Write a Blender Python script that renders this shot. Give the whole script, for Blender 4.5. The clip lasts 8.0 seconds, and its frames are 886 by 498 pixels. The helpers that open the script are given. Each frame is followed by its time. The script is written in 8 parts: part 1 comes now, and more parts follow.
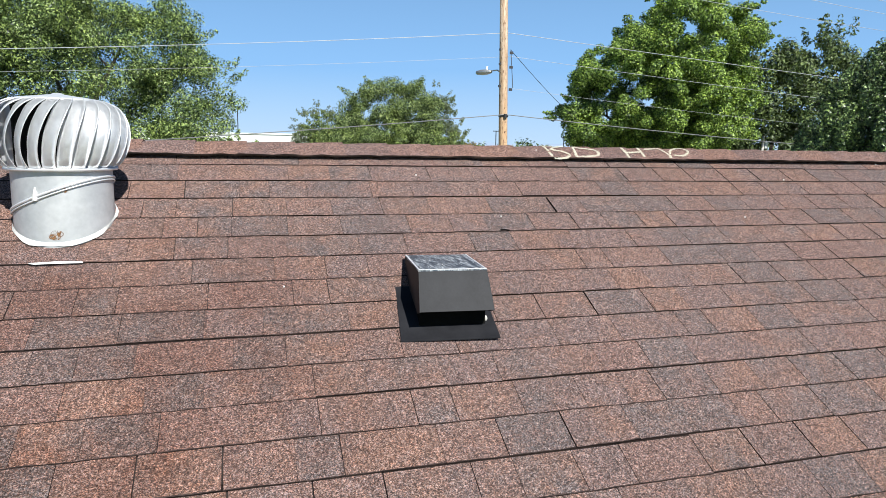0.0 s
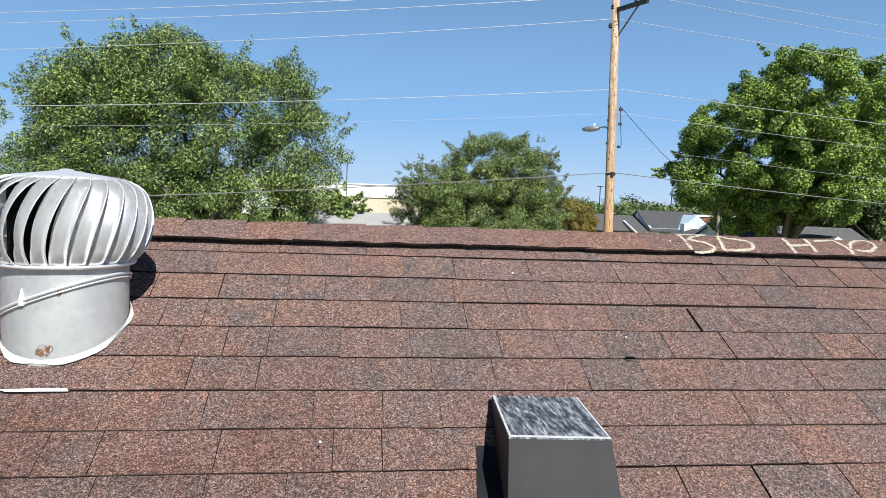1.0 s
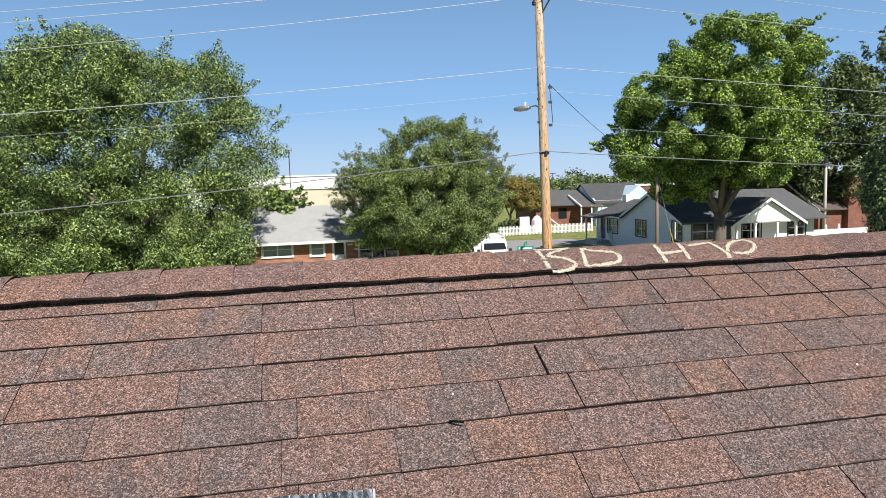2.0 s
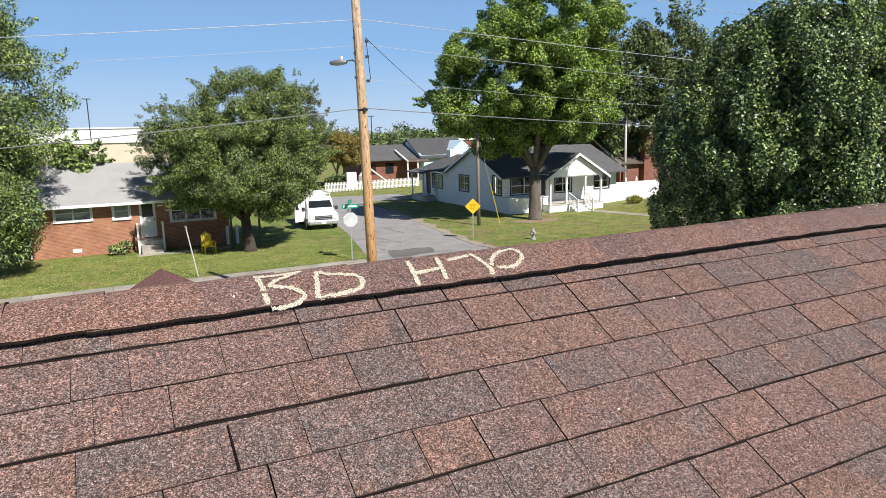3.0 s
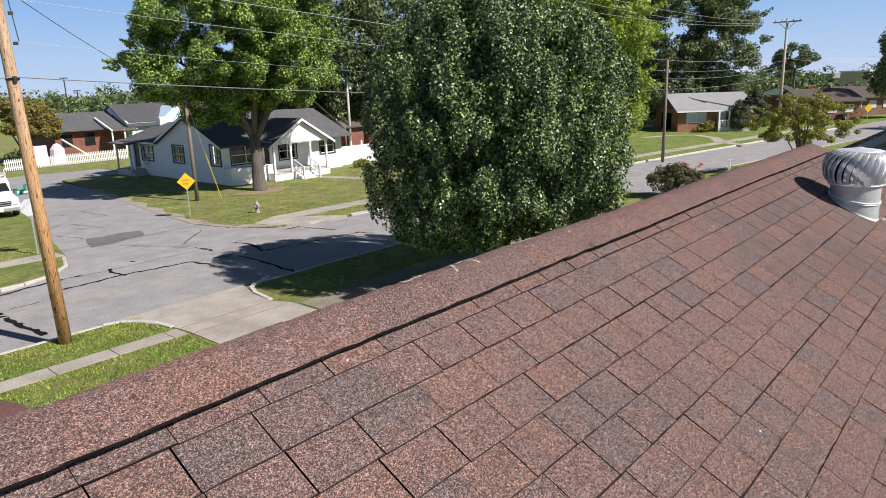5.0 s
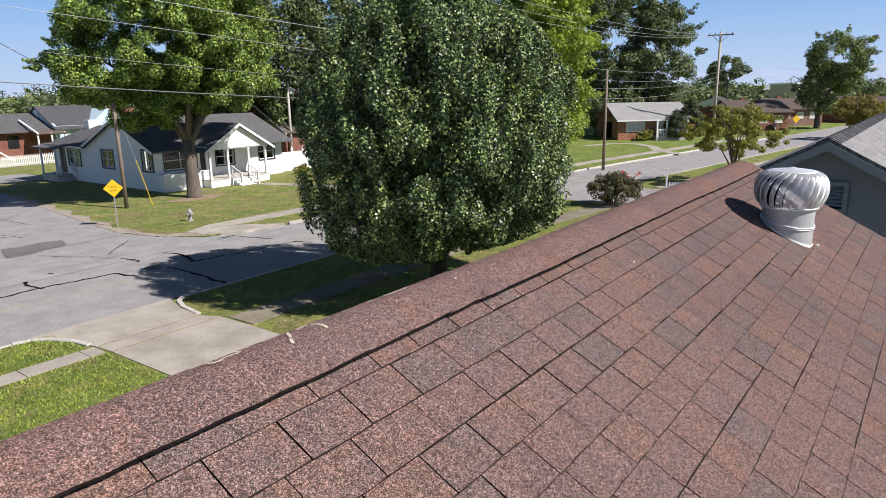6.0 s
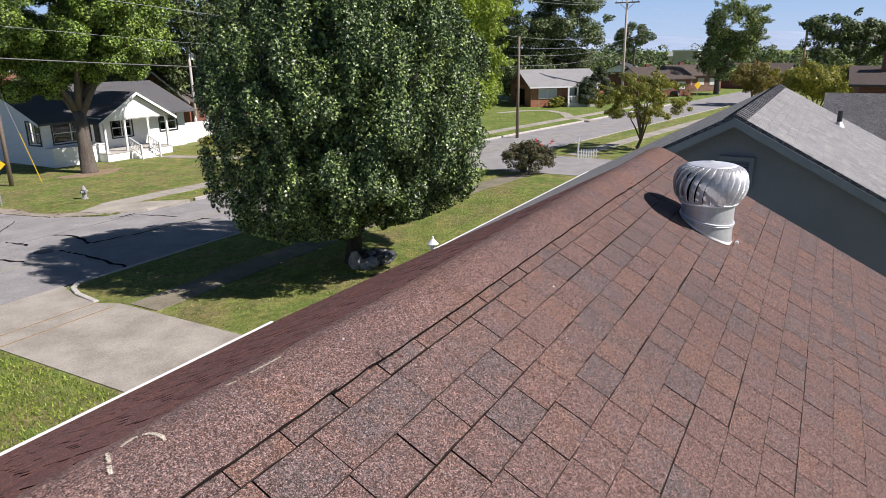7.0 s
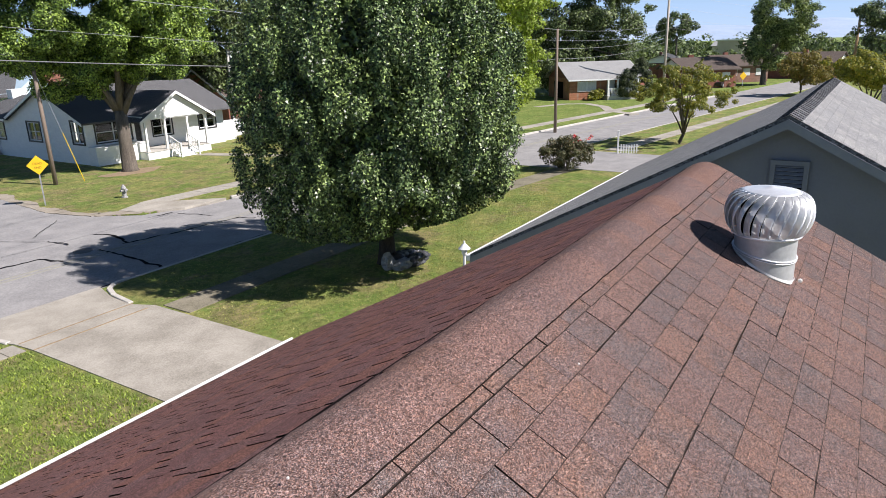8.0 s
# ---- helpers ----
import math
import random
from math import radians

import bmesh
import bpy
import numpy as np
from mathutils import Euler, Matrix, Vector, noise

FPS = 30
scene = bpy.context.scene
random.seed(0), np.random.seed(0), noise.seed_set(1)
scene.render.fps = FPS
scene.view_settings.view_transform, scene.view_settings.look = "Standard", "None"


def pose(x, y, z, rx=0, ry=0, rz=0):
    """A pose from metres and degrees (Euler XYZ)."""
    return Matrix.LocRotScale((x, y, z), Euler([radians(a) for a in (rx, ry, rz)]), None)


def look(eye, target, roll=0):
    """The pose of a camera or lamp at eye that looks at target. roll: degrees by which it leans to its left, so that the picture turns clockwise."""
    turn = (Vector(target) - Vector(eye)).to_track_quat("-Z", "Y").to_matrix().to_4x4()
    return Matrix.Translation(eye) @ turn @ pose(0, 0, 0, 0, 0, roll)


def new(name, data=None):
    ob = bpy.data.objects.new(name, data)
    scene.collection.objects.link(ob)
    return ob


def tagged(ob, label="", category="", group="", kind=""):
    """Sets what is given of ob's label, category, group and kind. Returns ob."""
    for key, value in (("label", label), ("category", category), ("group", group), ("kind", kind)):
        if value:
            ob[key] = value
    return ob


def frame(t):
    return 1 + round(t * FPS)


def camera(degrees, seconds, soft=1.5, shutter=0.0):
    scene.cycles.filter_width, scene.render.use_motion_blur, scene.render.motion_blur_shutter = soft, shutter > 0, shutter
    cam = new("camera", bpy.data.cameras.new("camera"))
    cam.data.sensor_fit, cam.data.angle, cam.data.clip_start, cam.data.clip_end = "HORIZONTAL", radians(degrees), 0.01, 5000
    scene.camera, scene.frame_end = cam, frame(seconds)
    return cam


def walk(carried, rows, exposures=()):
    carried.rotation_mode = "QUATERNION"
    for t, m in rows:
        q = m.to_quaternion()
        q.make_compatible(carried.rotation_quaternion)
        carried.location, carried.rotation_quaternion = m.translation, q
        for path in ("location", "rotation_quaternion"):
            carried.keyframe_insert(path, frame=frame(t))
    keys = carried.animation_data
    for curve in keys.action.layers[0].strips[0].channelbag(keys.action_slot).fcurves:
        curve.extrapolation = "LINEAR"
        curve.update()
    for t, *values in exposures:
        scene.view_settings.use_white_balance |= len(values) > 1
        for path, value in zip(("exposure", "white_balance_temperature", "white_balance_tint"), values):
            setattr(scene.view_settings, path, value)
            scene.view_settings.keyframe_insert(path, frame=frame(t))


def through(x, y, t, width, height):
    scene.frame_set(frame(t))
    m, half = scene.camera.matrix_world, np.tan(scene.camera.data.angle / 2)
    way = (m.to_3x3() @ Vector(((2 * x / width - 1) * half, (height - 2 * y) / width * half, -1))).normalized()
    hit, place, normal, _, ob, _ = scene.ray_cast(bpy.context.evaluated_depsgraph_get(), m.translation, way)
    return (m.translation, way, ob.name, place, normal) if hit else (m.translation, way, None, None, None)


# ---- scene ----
cam = camera(67.1, 8.0, soft=0.3)

PATH = [
    (0, (-0.306, -2.973, 5.97), (0.257, -1.078, 5.669), 0.9),
    (0.5, (-0.235, -2.663, 5.967), (0.113, -0.712, 5.697), 2.0),
    (1, (-0.145, -2.361, 6.088), (0.129, -0.386, 5.933), 2.2),
    (1.2, (-0.077, -2.301, 6.118), (0.225, -0.331, 5.946), 0.9),
    (2.3, (0.438, -1.981, 6.235), (0.898, -0.048, 6.011), -1.93),
    (2.5, (0.513, -1.901, 6.244), (1.038, 0.011, 5.983), -1.87),
    (3, (0.738, -1.734, 6.343), (1.615, 0.029, 5.993), -1.34),
    (3.5, (1.078, -1.653, 6.37), (2.203, -0.047, 5.977), -2.55),
    (4, (1.389, -1.584, 6.433), (2.659, -0.107, 5.98), -2.16),
    (4.5, (1.676, -1.443, 6.485), (3.016, -0.027, 6.038), -1.1),
    (5, (1.923, -1.391, 6.581), (3.381, -0.11, 6.1), -1.8),
    (5.2, (2.039, -1.399, 6.579), (3.504, -0.133, 6.076), -2.2),
    (6.3, (2.659, -1.185, 6.612), (4.27, -0.095, 6.144), -0.4),
    (6.5, (2.742, -1.136, 6.66), (4.381, -0.1, 6.168), -0.3),
    (7, (2.917, -1.088, 6.716), (4.588, -0.146, 6.151), -0.7),
    (7.5, (3.204, -1.035, 6.769), (4.868, -0.074, 6.212), -2.1),
    (8, (3.418, -0.944, 6.804), (5.027, 0.093, 6.223), -1.6),
]
walk(cam, [(t, look(eye, target, roll)) for t, eye, target, roll in PATH],
     exposures=[(0.0, 0.60, 6130, 6), (1.2, 0.48, 6230, 8), (2.5, 0.50, 6450, 9), (3.5, 0.43, 6420, 12), (4.5, 0.43, 6400, 14), (5.2, 0.42, 6400, 15), (6.5, 0.44, 6350, 16), (7.0, 0.38, 6350, 17), (8.0, 0.60, 6270, 15)])

# ---- light: high morning sun behind the right shoulder, clear hazy sky ----
SUN_FROM = Vector((0.25, -1.05, 1.0)).normalized()
world = bpy.data.worlds.new("sky")
scene.world = world
world.use_nodes = True
wn = world.node_tree.nodes
sky = wn.new("ShaderNodeTexSky")
sky.sky_type = 'NISHITA'
sky.sun_disc = False
sky.sun_elevation = math.asin(SUN_FROM.z)
sky.sun_rotation = math.atan2(SUN_FROM.x, SUN_FROM.y)
sky.air_density, sky.dust_density, sky.ozone_density, sky.altitude = 0.8, 0.2, 5.0, 0
tint = wn.new("ShaderNodeHueSaturation")
tint.inputs["Saturation"].default_value = 1.06
tint.inputs["Value"].default_value = 0.85
world.node_tree.links.new(sky.outputs[0], tint.inputs["Color"])
haze = wn.new("ShaderNodeMix")
haze.data_type = 'RGBA'
haze.inputs[7].default_value = (5.3, 9.4, 15.5, 1)
aloft, axis, thin = wn.new("ShaderNodeTexCoord"), wn.new("ShaderNodeSeparateXYZ"), wn.new("ShaderNodeMapRange")
thin.inputs["From Min"].default_value, thin.inputs["From Max"].default_value = 0.12, 0.55
thin.inputs["To Min"].default_value, thin.inputs["To Max"].default_value = 0.75, 0.0
# whitish air close to the horizon
pale, low_air = wn.new("ShaderNodeMix"), wn.new("ShaderNodeMapRange")
pale.data_type = 'RGBA'
pale.inputs[7].default_value = (9.6, 11.7, 14.1, 1)
low_air.inputs["From Min"].default_value, low_air.inputs["From Max"].default_value = 0.0, 0.11
low_air.inputs["To Min"].default_value, low_air.inputs["To Max"].default_value = 0.75, 0.0
for a, b in ((aloft.outputs["Generated"], axis.inputs[0]), (axis.outputs[2], thin.inputs[0]), (thin.outputs[0], haze.inputs[0]),
             (tint.outputs[0], haze.inputs[6]), (haze.outputs[2], pale.inputs[6]), (axis.outputs[2], low_air.inputs[0]),
             (low_air.outputs[0], pale.inputs[0]), (pale.outputs[2], wn["Background"].inputs[0])):
    world.node_tree.links.new(a, b)
wn["Background"].inputs[1].default_value = 0.046
sun = new("sun", bpy.data.lights.new("sun", 'SUN'))
sun.data.energy, sun.data.angle, sun.data.color = 5.0, radians(0.55), (1.0, 0.945, 0.88)
sun.matrix_world = look(SUN_FROM * 50, (0, 0, 0))

# ---- materials ----
def node_mat(name):
    m = bpy.data.materials.new(name)
    m.use_nodes = True
    nt = m.node_tree
    return m, nt, nt.nodes["Principled BSDF"]


def add(nt, kind, **inputs):
    n = nt.nodes.new(kind)
    for k, v in inputs.items():
        n.inputs[k.replace("_", " ")].default_value = v
    return n


def noise_fac(nt, scale, detail=3.0, rough=0.6, lo=0.35, hi=0.65, stretch=None):
    geo = nt.nodes.new("ShaderNodeNewGeometry")
    n = add(nt, "ShaderNodeTexNoise", Scale=scale, Detail=detail, Roughness=rough)
    if stretch:
        mp = add(nt, "ShaderNodeMapping", Scale=stretch)
        nt.links.new(geo.outputs["Position"], mp.inputs["Vector"])
        nt.links.new(mp.outputs[0], n.inputs["Vector"])
    else:
        nt.links.new(geo.outputs["Position"], n.inputs["Vector"])
    r = add(nt, "ShaderNodeMapRange")
    r.inputs["From Min"].default_value, r.inputs["From Max"].default_value = lo, hi
    nt.links.new(n.outputs["Fac"], r.inputs["Value"])
    return r.outputs[0]


def mix(nt, fac, a, b, mode='MIX'):
    m = nt.nodes.new("ShaderNodeMix")
    m.data_type, m.blend_type = 'RGBA', mode
    for sock, v in ((m.inputs[0], fac), (m.inputs[6], a), (m.inputs[7], b)):
        if isinstance(v, bpy.types.NodeSocket):
            nt.links.new(v, sock)
        elif isinstance(v, (int, float)):
            sock.default_value = v
        else:
            sock.default_value = (*v, 1)
    return m.outputs[2]


def random_fac(nt, salt=1.0):
    """A value that differs from object to object and from piece to piece of a joined mesh."""
    ob, geo = nt.nodes.new("ShaderNodeObjectInfo"), nt.nodes.new("ShaderNodeNewGeometry")
    s = nt.nodes.new("ShaderNodeMath")
    nt.links.new(ob.outputs["Random"], s.inputs[0])
    nt.links.new(geo.outputs["Random Per Island"], s.inputs[1])
    k = nt.nodes.new("ShaderNodeMath")
    k.operation = 'MULTIPLY'
    k.inputs[1].default_value = salt
    nt.links.new(s.outputs[0], k.inputs[0])
    f = nt.nodes.new("ShaderNodeMath")
    f.operation = 'FRACT'
    nt.links.new(k.outputs[0], f.inputs[0])
    return f.outputs[0]


def ramp(nt, fac, stops, interp='LINEAR'):
    r = nt.nodes.new("ShaderNodeValToRGB")
    r.color_ramp.interpolation = interp
    e = r.color_ramp.elements
    while len(e) < len(stops):
        e.new(0.5)
    for el, (p, c) in zip(e, stops):
        el.position, el.color = p, (*c, 1)
    nt.links.new(fac, r.inputs[0])
    return r.outputs[0]


def bump(nt, bsdf, height, strength=0.3, distance=0.01):
    b = add(nt, "ShaderNodeBump", Strength=strength, Distance=distance)
    nt.links.new(height, b.inputs["Height"])
    nt.links.new(b.outputs[0], bsdf.inputs["Normal"])


def surface(name, c1, c2, scale=3.0, fine=60.0, rough=0.7, metal=0.0, grain=0.25, relief=0.2, depth=0.004, vary=0.0, stretch=None, spec=None):
    """Two tones mottled at a broad scale, grain at a fine one, and relief."""
    m, nt, p = node_mat(name)
    col = mix(nt, noise_fac(nt, scale, stretch=stretch), c1, c2)
    g = noise_fac(nt, fine, 2.0, lo=0.2, hi=0.8, stretch=stretch)
    col = mix(nt, grain, col, mix(nt, g, tuple(v * 0.45 for v in c1), tuple(min(1, v * 1.5) for v in c2)))
    if vary:
        hsv = add(nt, "ShaderNodeHueSaturation")
        r = add(nt, "ShaderNodeMapRange")
        r.inputs["To Min"].default_value, r.inputs["To Max"].default_value = 1 - vary, 1 + vary
        nt.links.new(random_fac(nt), r.inputs[0])
        nt.links.new(r.outputs[0], hsv.inputs["Value"])
        nt.links.new(col, hsv.inputs["Color"])
        col = hsv.outputs[0]
    nt.links.new(col, p.inputs["Base Color"])
    p.inputs["Roughness"].default_value, p.inputs["Metallic"].default_value = rough, metal
    if spec is not None:
        p.inputs["Specular IOR Level"].default_value = spec
    bump(nt, p, g, relief, depth)
    return m


def shingle_mat(name, tones, contrast=0.75, grain=400.0, hues=0.35, granules=None, runoff=None):
    """Asphalt shingle: a tone for each tab that drifts along the course, and mineral granules light and dark."""
    m, nt, p = node_mat(name)
    drift = noise_fac(nt, 7.0, 3.0, lo=0.3, hi=0.7)
    sel = nt.nodes.new("ShaderNodeMath")
    sel.operation = 'MULTIPLY_ADD'
    nt.links.new(drift, sel.inputs[0])
    sel.inputs[1].default_value = 0.22
    half = nt.nodes.new("ShaderNodeMath")
    half.operation = 'MULTIPLY'
    half.inputs[1].default_value = 0.9
    nt.links.new(random_fac(nt, 7.31), half.inputs[0])
    nt.links.new(half.outputs[0], sel.inputs[2])
    n = len(tones)
    col = ramp(nt, sel.outputs[0], [((i + 0.5) / n, c) for i, c in enumerate(tones)])
    geo = nt.nodes.new("ShaderNodeNewGeometry")
    v = add(nt, "ShaderNodeTexVoronoi", Scale=grain)
    nt.links.new(geo.outputs["Position"], v.inputs["Vector"])
    pick = nt.nodes.new("ShaderNodeSeparateColor")
    nt.links.new(v.outputs["Color"], pick.inputs[0])
    granules = granules or tones
    hue = ramp(nt, pick.outputs[1], [(i / len(granules), c) for i, c in enumerate(granules)], 'CONSTANT')
    col = mix(nt, hues, col, hue)
    grey = lambda k: (k, k, k)
    lvl = lambda k: grey(max(0.02, 1 + (k - 1) * contrast))
    spread = ramp(nt, pick.outputs[0], [(0.0, lvl(0.12)), (0.25, lvl(0.38)), (0.55, lvl(0.9)), (0.8, lvl(1.6)), (1.0, lvl(2.6))])
    col = mix(nt, 1.0, col, spread, 'MULTIPLY')
    for scale, lo, hi in ((120.0, 0.52, 1.5), (36.0, 0.86, 1.14)):
        w = noise_fac(nt, scale, 3.0, 0.8, 0.36, 0.64)
        col = mix(nt, 1.0, col, mix(nt, w, grey(1 + (lo - 1) * contrast), grey(1 + (hi - 1) * contrast)), 'MULTIPLY')
    if runoff:
        # rusty water stains with a ragged outline on the slope below the first turbine
        near, fade = add(nt, "ShaderNodeVectorMath"), add(nt, "ShaderNodeMapRange")
        near.operation = 'DISTANCE'
        near.inputs[1].default_value = runoff
        nt.links.new(geo.outputs["Position"], near.inputs[0])
        nt.links.new(near.outputs["Value"], fade.inputs[0])
        fade.inputs["From Min"].default_value, fade.inputs["From Max"].default_value = 0.95, 0.45
        both = nt.nodes.new("ShaderNodeMath")
        both.operation = 'MULTIPLY'
        nt.links.new(fade.outputs[0], both.inputs[0])
        nt.links.new(noise_fac(nt, 3.2, 4.0, 0.7, 0.34, 0.6), both.inputs[1])
        col = mix(nt, both.outputs[0], col, mix(nt, 1.0, col, (0.80, 0.70, 0.65), 'MULTIPLY'))
    stain = noise_fac(nt, 0.9, 4.0, lo=0.45, hi=0.75)
    col = mix(nt, mix(nt, stain, grey(0.0), grey(0.22)), col, tuple(0.5 * c for c in tones[0]))
    nt.links.new(col, p.inputs["Base Color"])
    p.inputs["Roughness"].default_value = 0.9
    p.inputs["Specular IOR Level"].default_value = 0.1
    p.inputs["Diffuse Roughness"].default_value = 0.3
    bump(nt, p, pick.outputs[2], 0.55, 0.002)
    return m


def leaf_mat(name, tones, gloss=0.45, through=0.35, spec=0.4):
    m, nt, p = node_mat(name)
    n = len(tones)
    col = ramp(nt, random_fac(nt, 3.7), [((i + 0.5) / n, c) for i, c in enumerate(tones)])
    col = mix(nt, noise_fac(nt, 0.7, 2.0), col, mix(nt, 0.75, col, (1.25, 1.2, 0.8), 'MULTIPLY'))
    nt.links.new(col, p.inputs["Base Color"])
    p.inputs["Roughness"].default_value = gloss
    p.inputs["Specular IOR Level"].default_value = spec
    t = nt.nodes.new("ShaderNodeBsdfTranslucent")
    nt.links.new(mix(nt, 1.0, col, (1.25, 1.25, 0.6), 'MULTIPLY'), t.inputs[0])
    ms = nt.nodes.new("ShaderNodeMixShader")
    ms.inputs[0].default_value = through
    nt.links.new(p.outputs[0], ms.inputs[1])
    nt.links.new(t.outputs[0], ms.inputs[2])
    nt.links.new(ms.outputs[0], nt.nodes["Material Output"].inputs[0])
    return m


def glass_mat(name):
    m, nt, p = node_mat(name)
    p.inputs["Base Color"].default_value = (0.75, 0.8, 0.8, 1)
    p.inputs["Roughness"].default_value = 0.03
    p.inputs["Transmission Weight"].default_value = 1.0
    p.inputs["IOR"].default_value = 1.45
    return m


def brick_mat(name, c1, c2, mortar, bw=0.215, bh=0.075):
    """Coursed brickwork on upright walls of any direction."""
    m, nt, p = node_mat(name)
    geo, sep, com = (nt.nodes.new(k) for k in ("ShaderNodeNewGeometry", "ShaderNodeSeparateXYZ", "ShaderNodeCombineXYZ"))
    s = nt.nodes.new("ShaderNodeMath")
    nt.links.new(geo.outputs["Position"], sep.inputs[0])
    nt.links.new(sep.outputs[0], s.inputs[0])
    nt.links.new(sep.outputs[1], s.inputs[1])
    nt.links.new(s.outputs[0], com.inputs[0])
    nt.links.new(sep.outputs[2], com.inputs[1])
    b = add(nt, "ShaderNodeTexBrick", Scale=1.0, Mortar_Size=0.008, Brick_Width=bw, Row_Height=bh)
    for k, c in (("Color1", c1), ("Color2", c2), ("Mortar", mortar)):
        b.inputs[k].default_value = (*c, 1)
    nt.links.new(com.outputs[0], b.inputs["Vector"])
    col = mix(nt, noise_fac(nt, 1.2, 3.0), b.outputs["Color"], mix(nt, 1.0, b.outputs["Color"], (0.72, 0.70, 0.70), 'MULTIPLY'))
    nt.links.new(col, p.inputs["Base Color"])
    p.inputs["Roughness"].default_value = 0.88
    inv = nt.nodes.new("ShaderNodeMath")
    inv.operation = 'SUBTRACT'
    inv.inputs[0].default_value = 1.0
    nt.links.new(b.outputs["Fac"], inv.inputs[1])
    bump(nt, p, inv.outputs[0], 0.6, 0.01)
    return m


def weathered_pole():
    """Pine pole: orange and knotty near the ground, bleached towards the top."""
    m = surface("pole_wood", (0.40, 0.155, 0.045), (0.72, 0.41, 0.18), 3.4, 14, 0.85, grain=0.7, relief=0.5, depth=0.02, stretch=(6, 6, 0.35))
    nt = m.node_tree
    p = nt.nodes["Principled BSDF"]
    col = p.inputs["Base Color"].links[0].from_socket
    geo, sep, r = nt.nodes.new("ShaderNodeNewGeometry"), nt.nodes.new("ShaderNodeSeparateXYZ"), add(nt, "ShaderNodeMapRange")
    nt.links.new(geo.outputs["Position"], sep.inputs[0])
    nt.links.new(sep.outputs[2], r.inputs[0])
    r.inputs["From Min"].default_value, r.inputs["From Max"].default_value = 3.0, 9.5
    grey = mix(nt, noise_fac(nt, 2.0, 3.0, stretch=(8, 8, 0.6)), (0.36, 0.26, 0.18), (0.66, 0.54, 0.42))
    k = nt.nodes.new("ShaderNodeMath")
    k.operation = 'MULTIPLY'
    k.inputs[1].default_value = 0.8
    nt.links.new(r.outputs[0], k.inputs[0])
    col = mix(nt, k.outputs[0], col, grey)
    check = noise_fac(nt, 5.0, 4.0, 0.7, 0.56, 0.64, stretch=(9, 9, 0.8))
    col = mix(nt, check, col, (0.11, 0.045, 0.018))
    knot = noise_fac(nt, 4.0, 2.0, 0.5, 0.66, 0.70, stretch=(3, 3, 1.6))
    nt.links.new(mix(nt, knot, col, (0.07, 0.03, 0.014)), p.inputs["Base Color"])
    return m


BROWN = [(0.132, 0.108, 0.105), (0.194, 0.112, 0.087), (0.152, 0.107, 0.100), (0.214, 0.119, 0.085), (0.116, 0.096, 0.094), (0.178, 0.109, 0.092)]
GRANULES = [(0.05, 0.042, 0.04), (0.23, 0.122, 0.085), (0.16, 0.145, 0.145), (0.235, 0.18, 0.152), (0.175, 0.098, 0.086), (0.11, 0.105, 0.118)]
M_SHINGLE = shingle_mat("brown_shingle", BROWN, 0.78, 410.0, granules=GRANULES, hues=0.42, runoff=(-0.75, -1.2, 5.35))
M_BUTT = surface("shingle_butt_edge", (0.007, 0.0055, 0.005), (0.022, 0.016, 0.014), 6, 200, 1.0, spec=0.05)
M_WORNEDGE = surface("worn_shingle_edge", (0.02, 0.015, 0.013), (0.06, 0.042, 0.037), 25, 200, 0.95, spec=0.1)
M_SHINGLE_FRONT = shingle_mat("maroon_shingle", [(0.12, 0.066, 0.064), (0.17, 0.082, 0.072), (0.145, 0.088, 0.086), (0.20, 0.094, 0.07)], 0.8)
M_CAP = shingle_mat("cap_shingle", [(0.155, 0.1, 0.09), (0.212, 0.122, 0.098), (0.172, 0.116, 0.105), (0.222, 0.121, 0.088)], 0.78, granules=GRANULES, hues=0.42)
M_UNDER = surface("shingle_underlayer", (0.02, 0.015, 0.014), (0.03, 0.02, 0.017), 4, 200, 0.95)
M_GREYSHINGLE = shingle_mat("grey_shingle", [(0.22, 0.22, 0.22), (0.30, 0.295, 0.285), (0.255, 0.255, 0.255), (0.34, 0.33, 0.315)], 0.4, 120.0)
M_DARKSHINGLE = shingle_mat("dark_shingle", [(0.07, 0.072, 0.076), (0.135, 0.135, 0.137), (0.10, 0.10, 0.106), (0.165, 0.162, 0.16)], 0.5, 40.0)
M_BROWNROOF = shingle_mat("brown_far_shingle", [(0.105, 0.088, 0.078), (0.135, 0.108, 0.092), (0.12, 0.10, 0.09), (0.15, 0.118, 0.10)], 0.3, 70.0)
M_WHITEROOF = shingle_mat("pale_shingle", [(0.31, 0.31, 0.30), (0.37, 0.365, 0.355), (0.34, 0.34, 0.335), (0.40, 0.395, 0.38)], 0.16, 70.0)
M_CHALK = surface("chalk", (0.80, 0.74, 0.58), (0.72, 0.66, 0.5), 30, 250, 0.95, grain=0.2, relief=0.0)


def crumble(m, scale, lo, hi):
    """Let the surface below show through in grains."""
    nt = m.node_tree
    hole = nt.nodes.new("ShaderNodeMixShader")
    nt.links.new(noise_fac(nt, scale, 2.0, 0.75, lo, hi), hole.inputs[0])
    nt.links.new(nt.nodes.new("ShaderNodeBsdfTransparent").outputs[0], hole.inputs[1])
    nt.links.new(nt.nodes["Principled BSDF"].outputs[0], hole.inputs[2])
    nt.links.new(hole.outputs[0], nt.nodes["Material Output"].inputs[0])


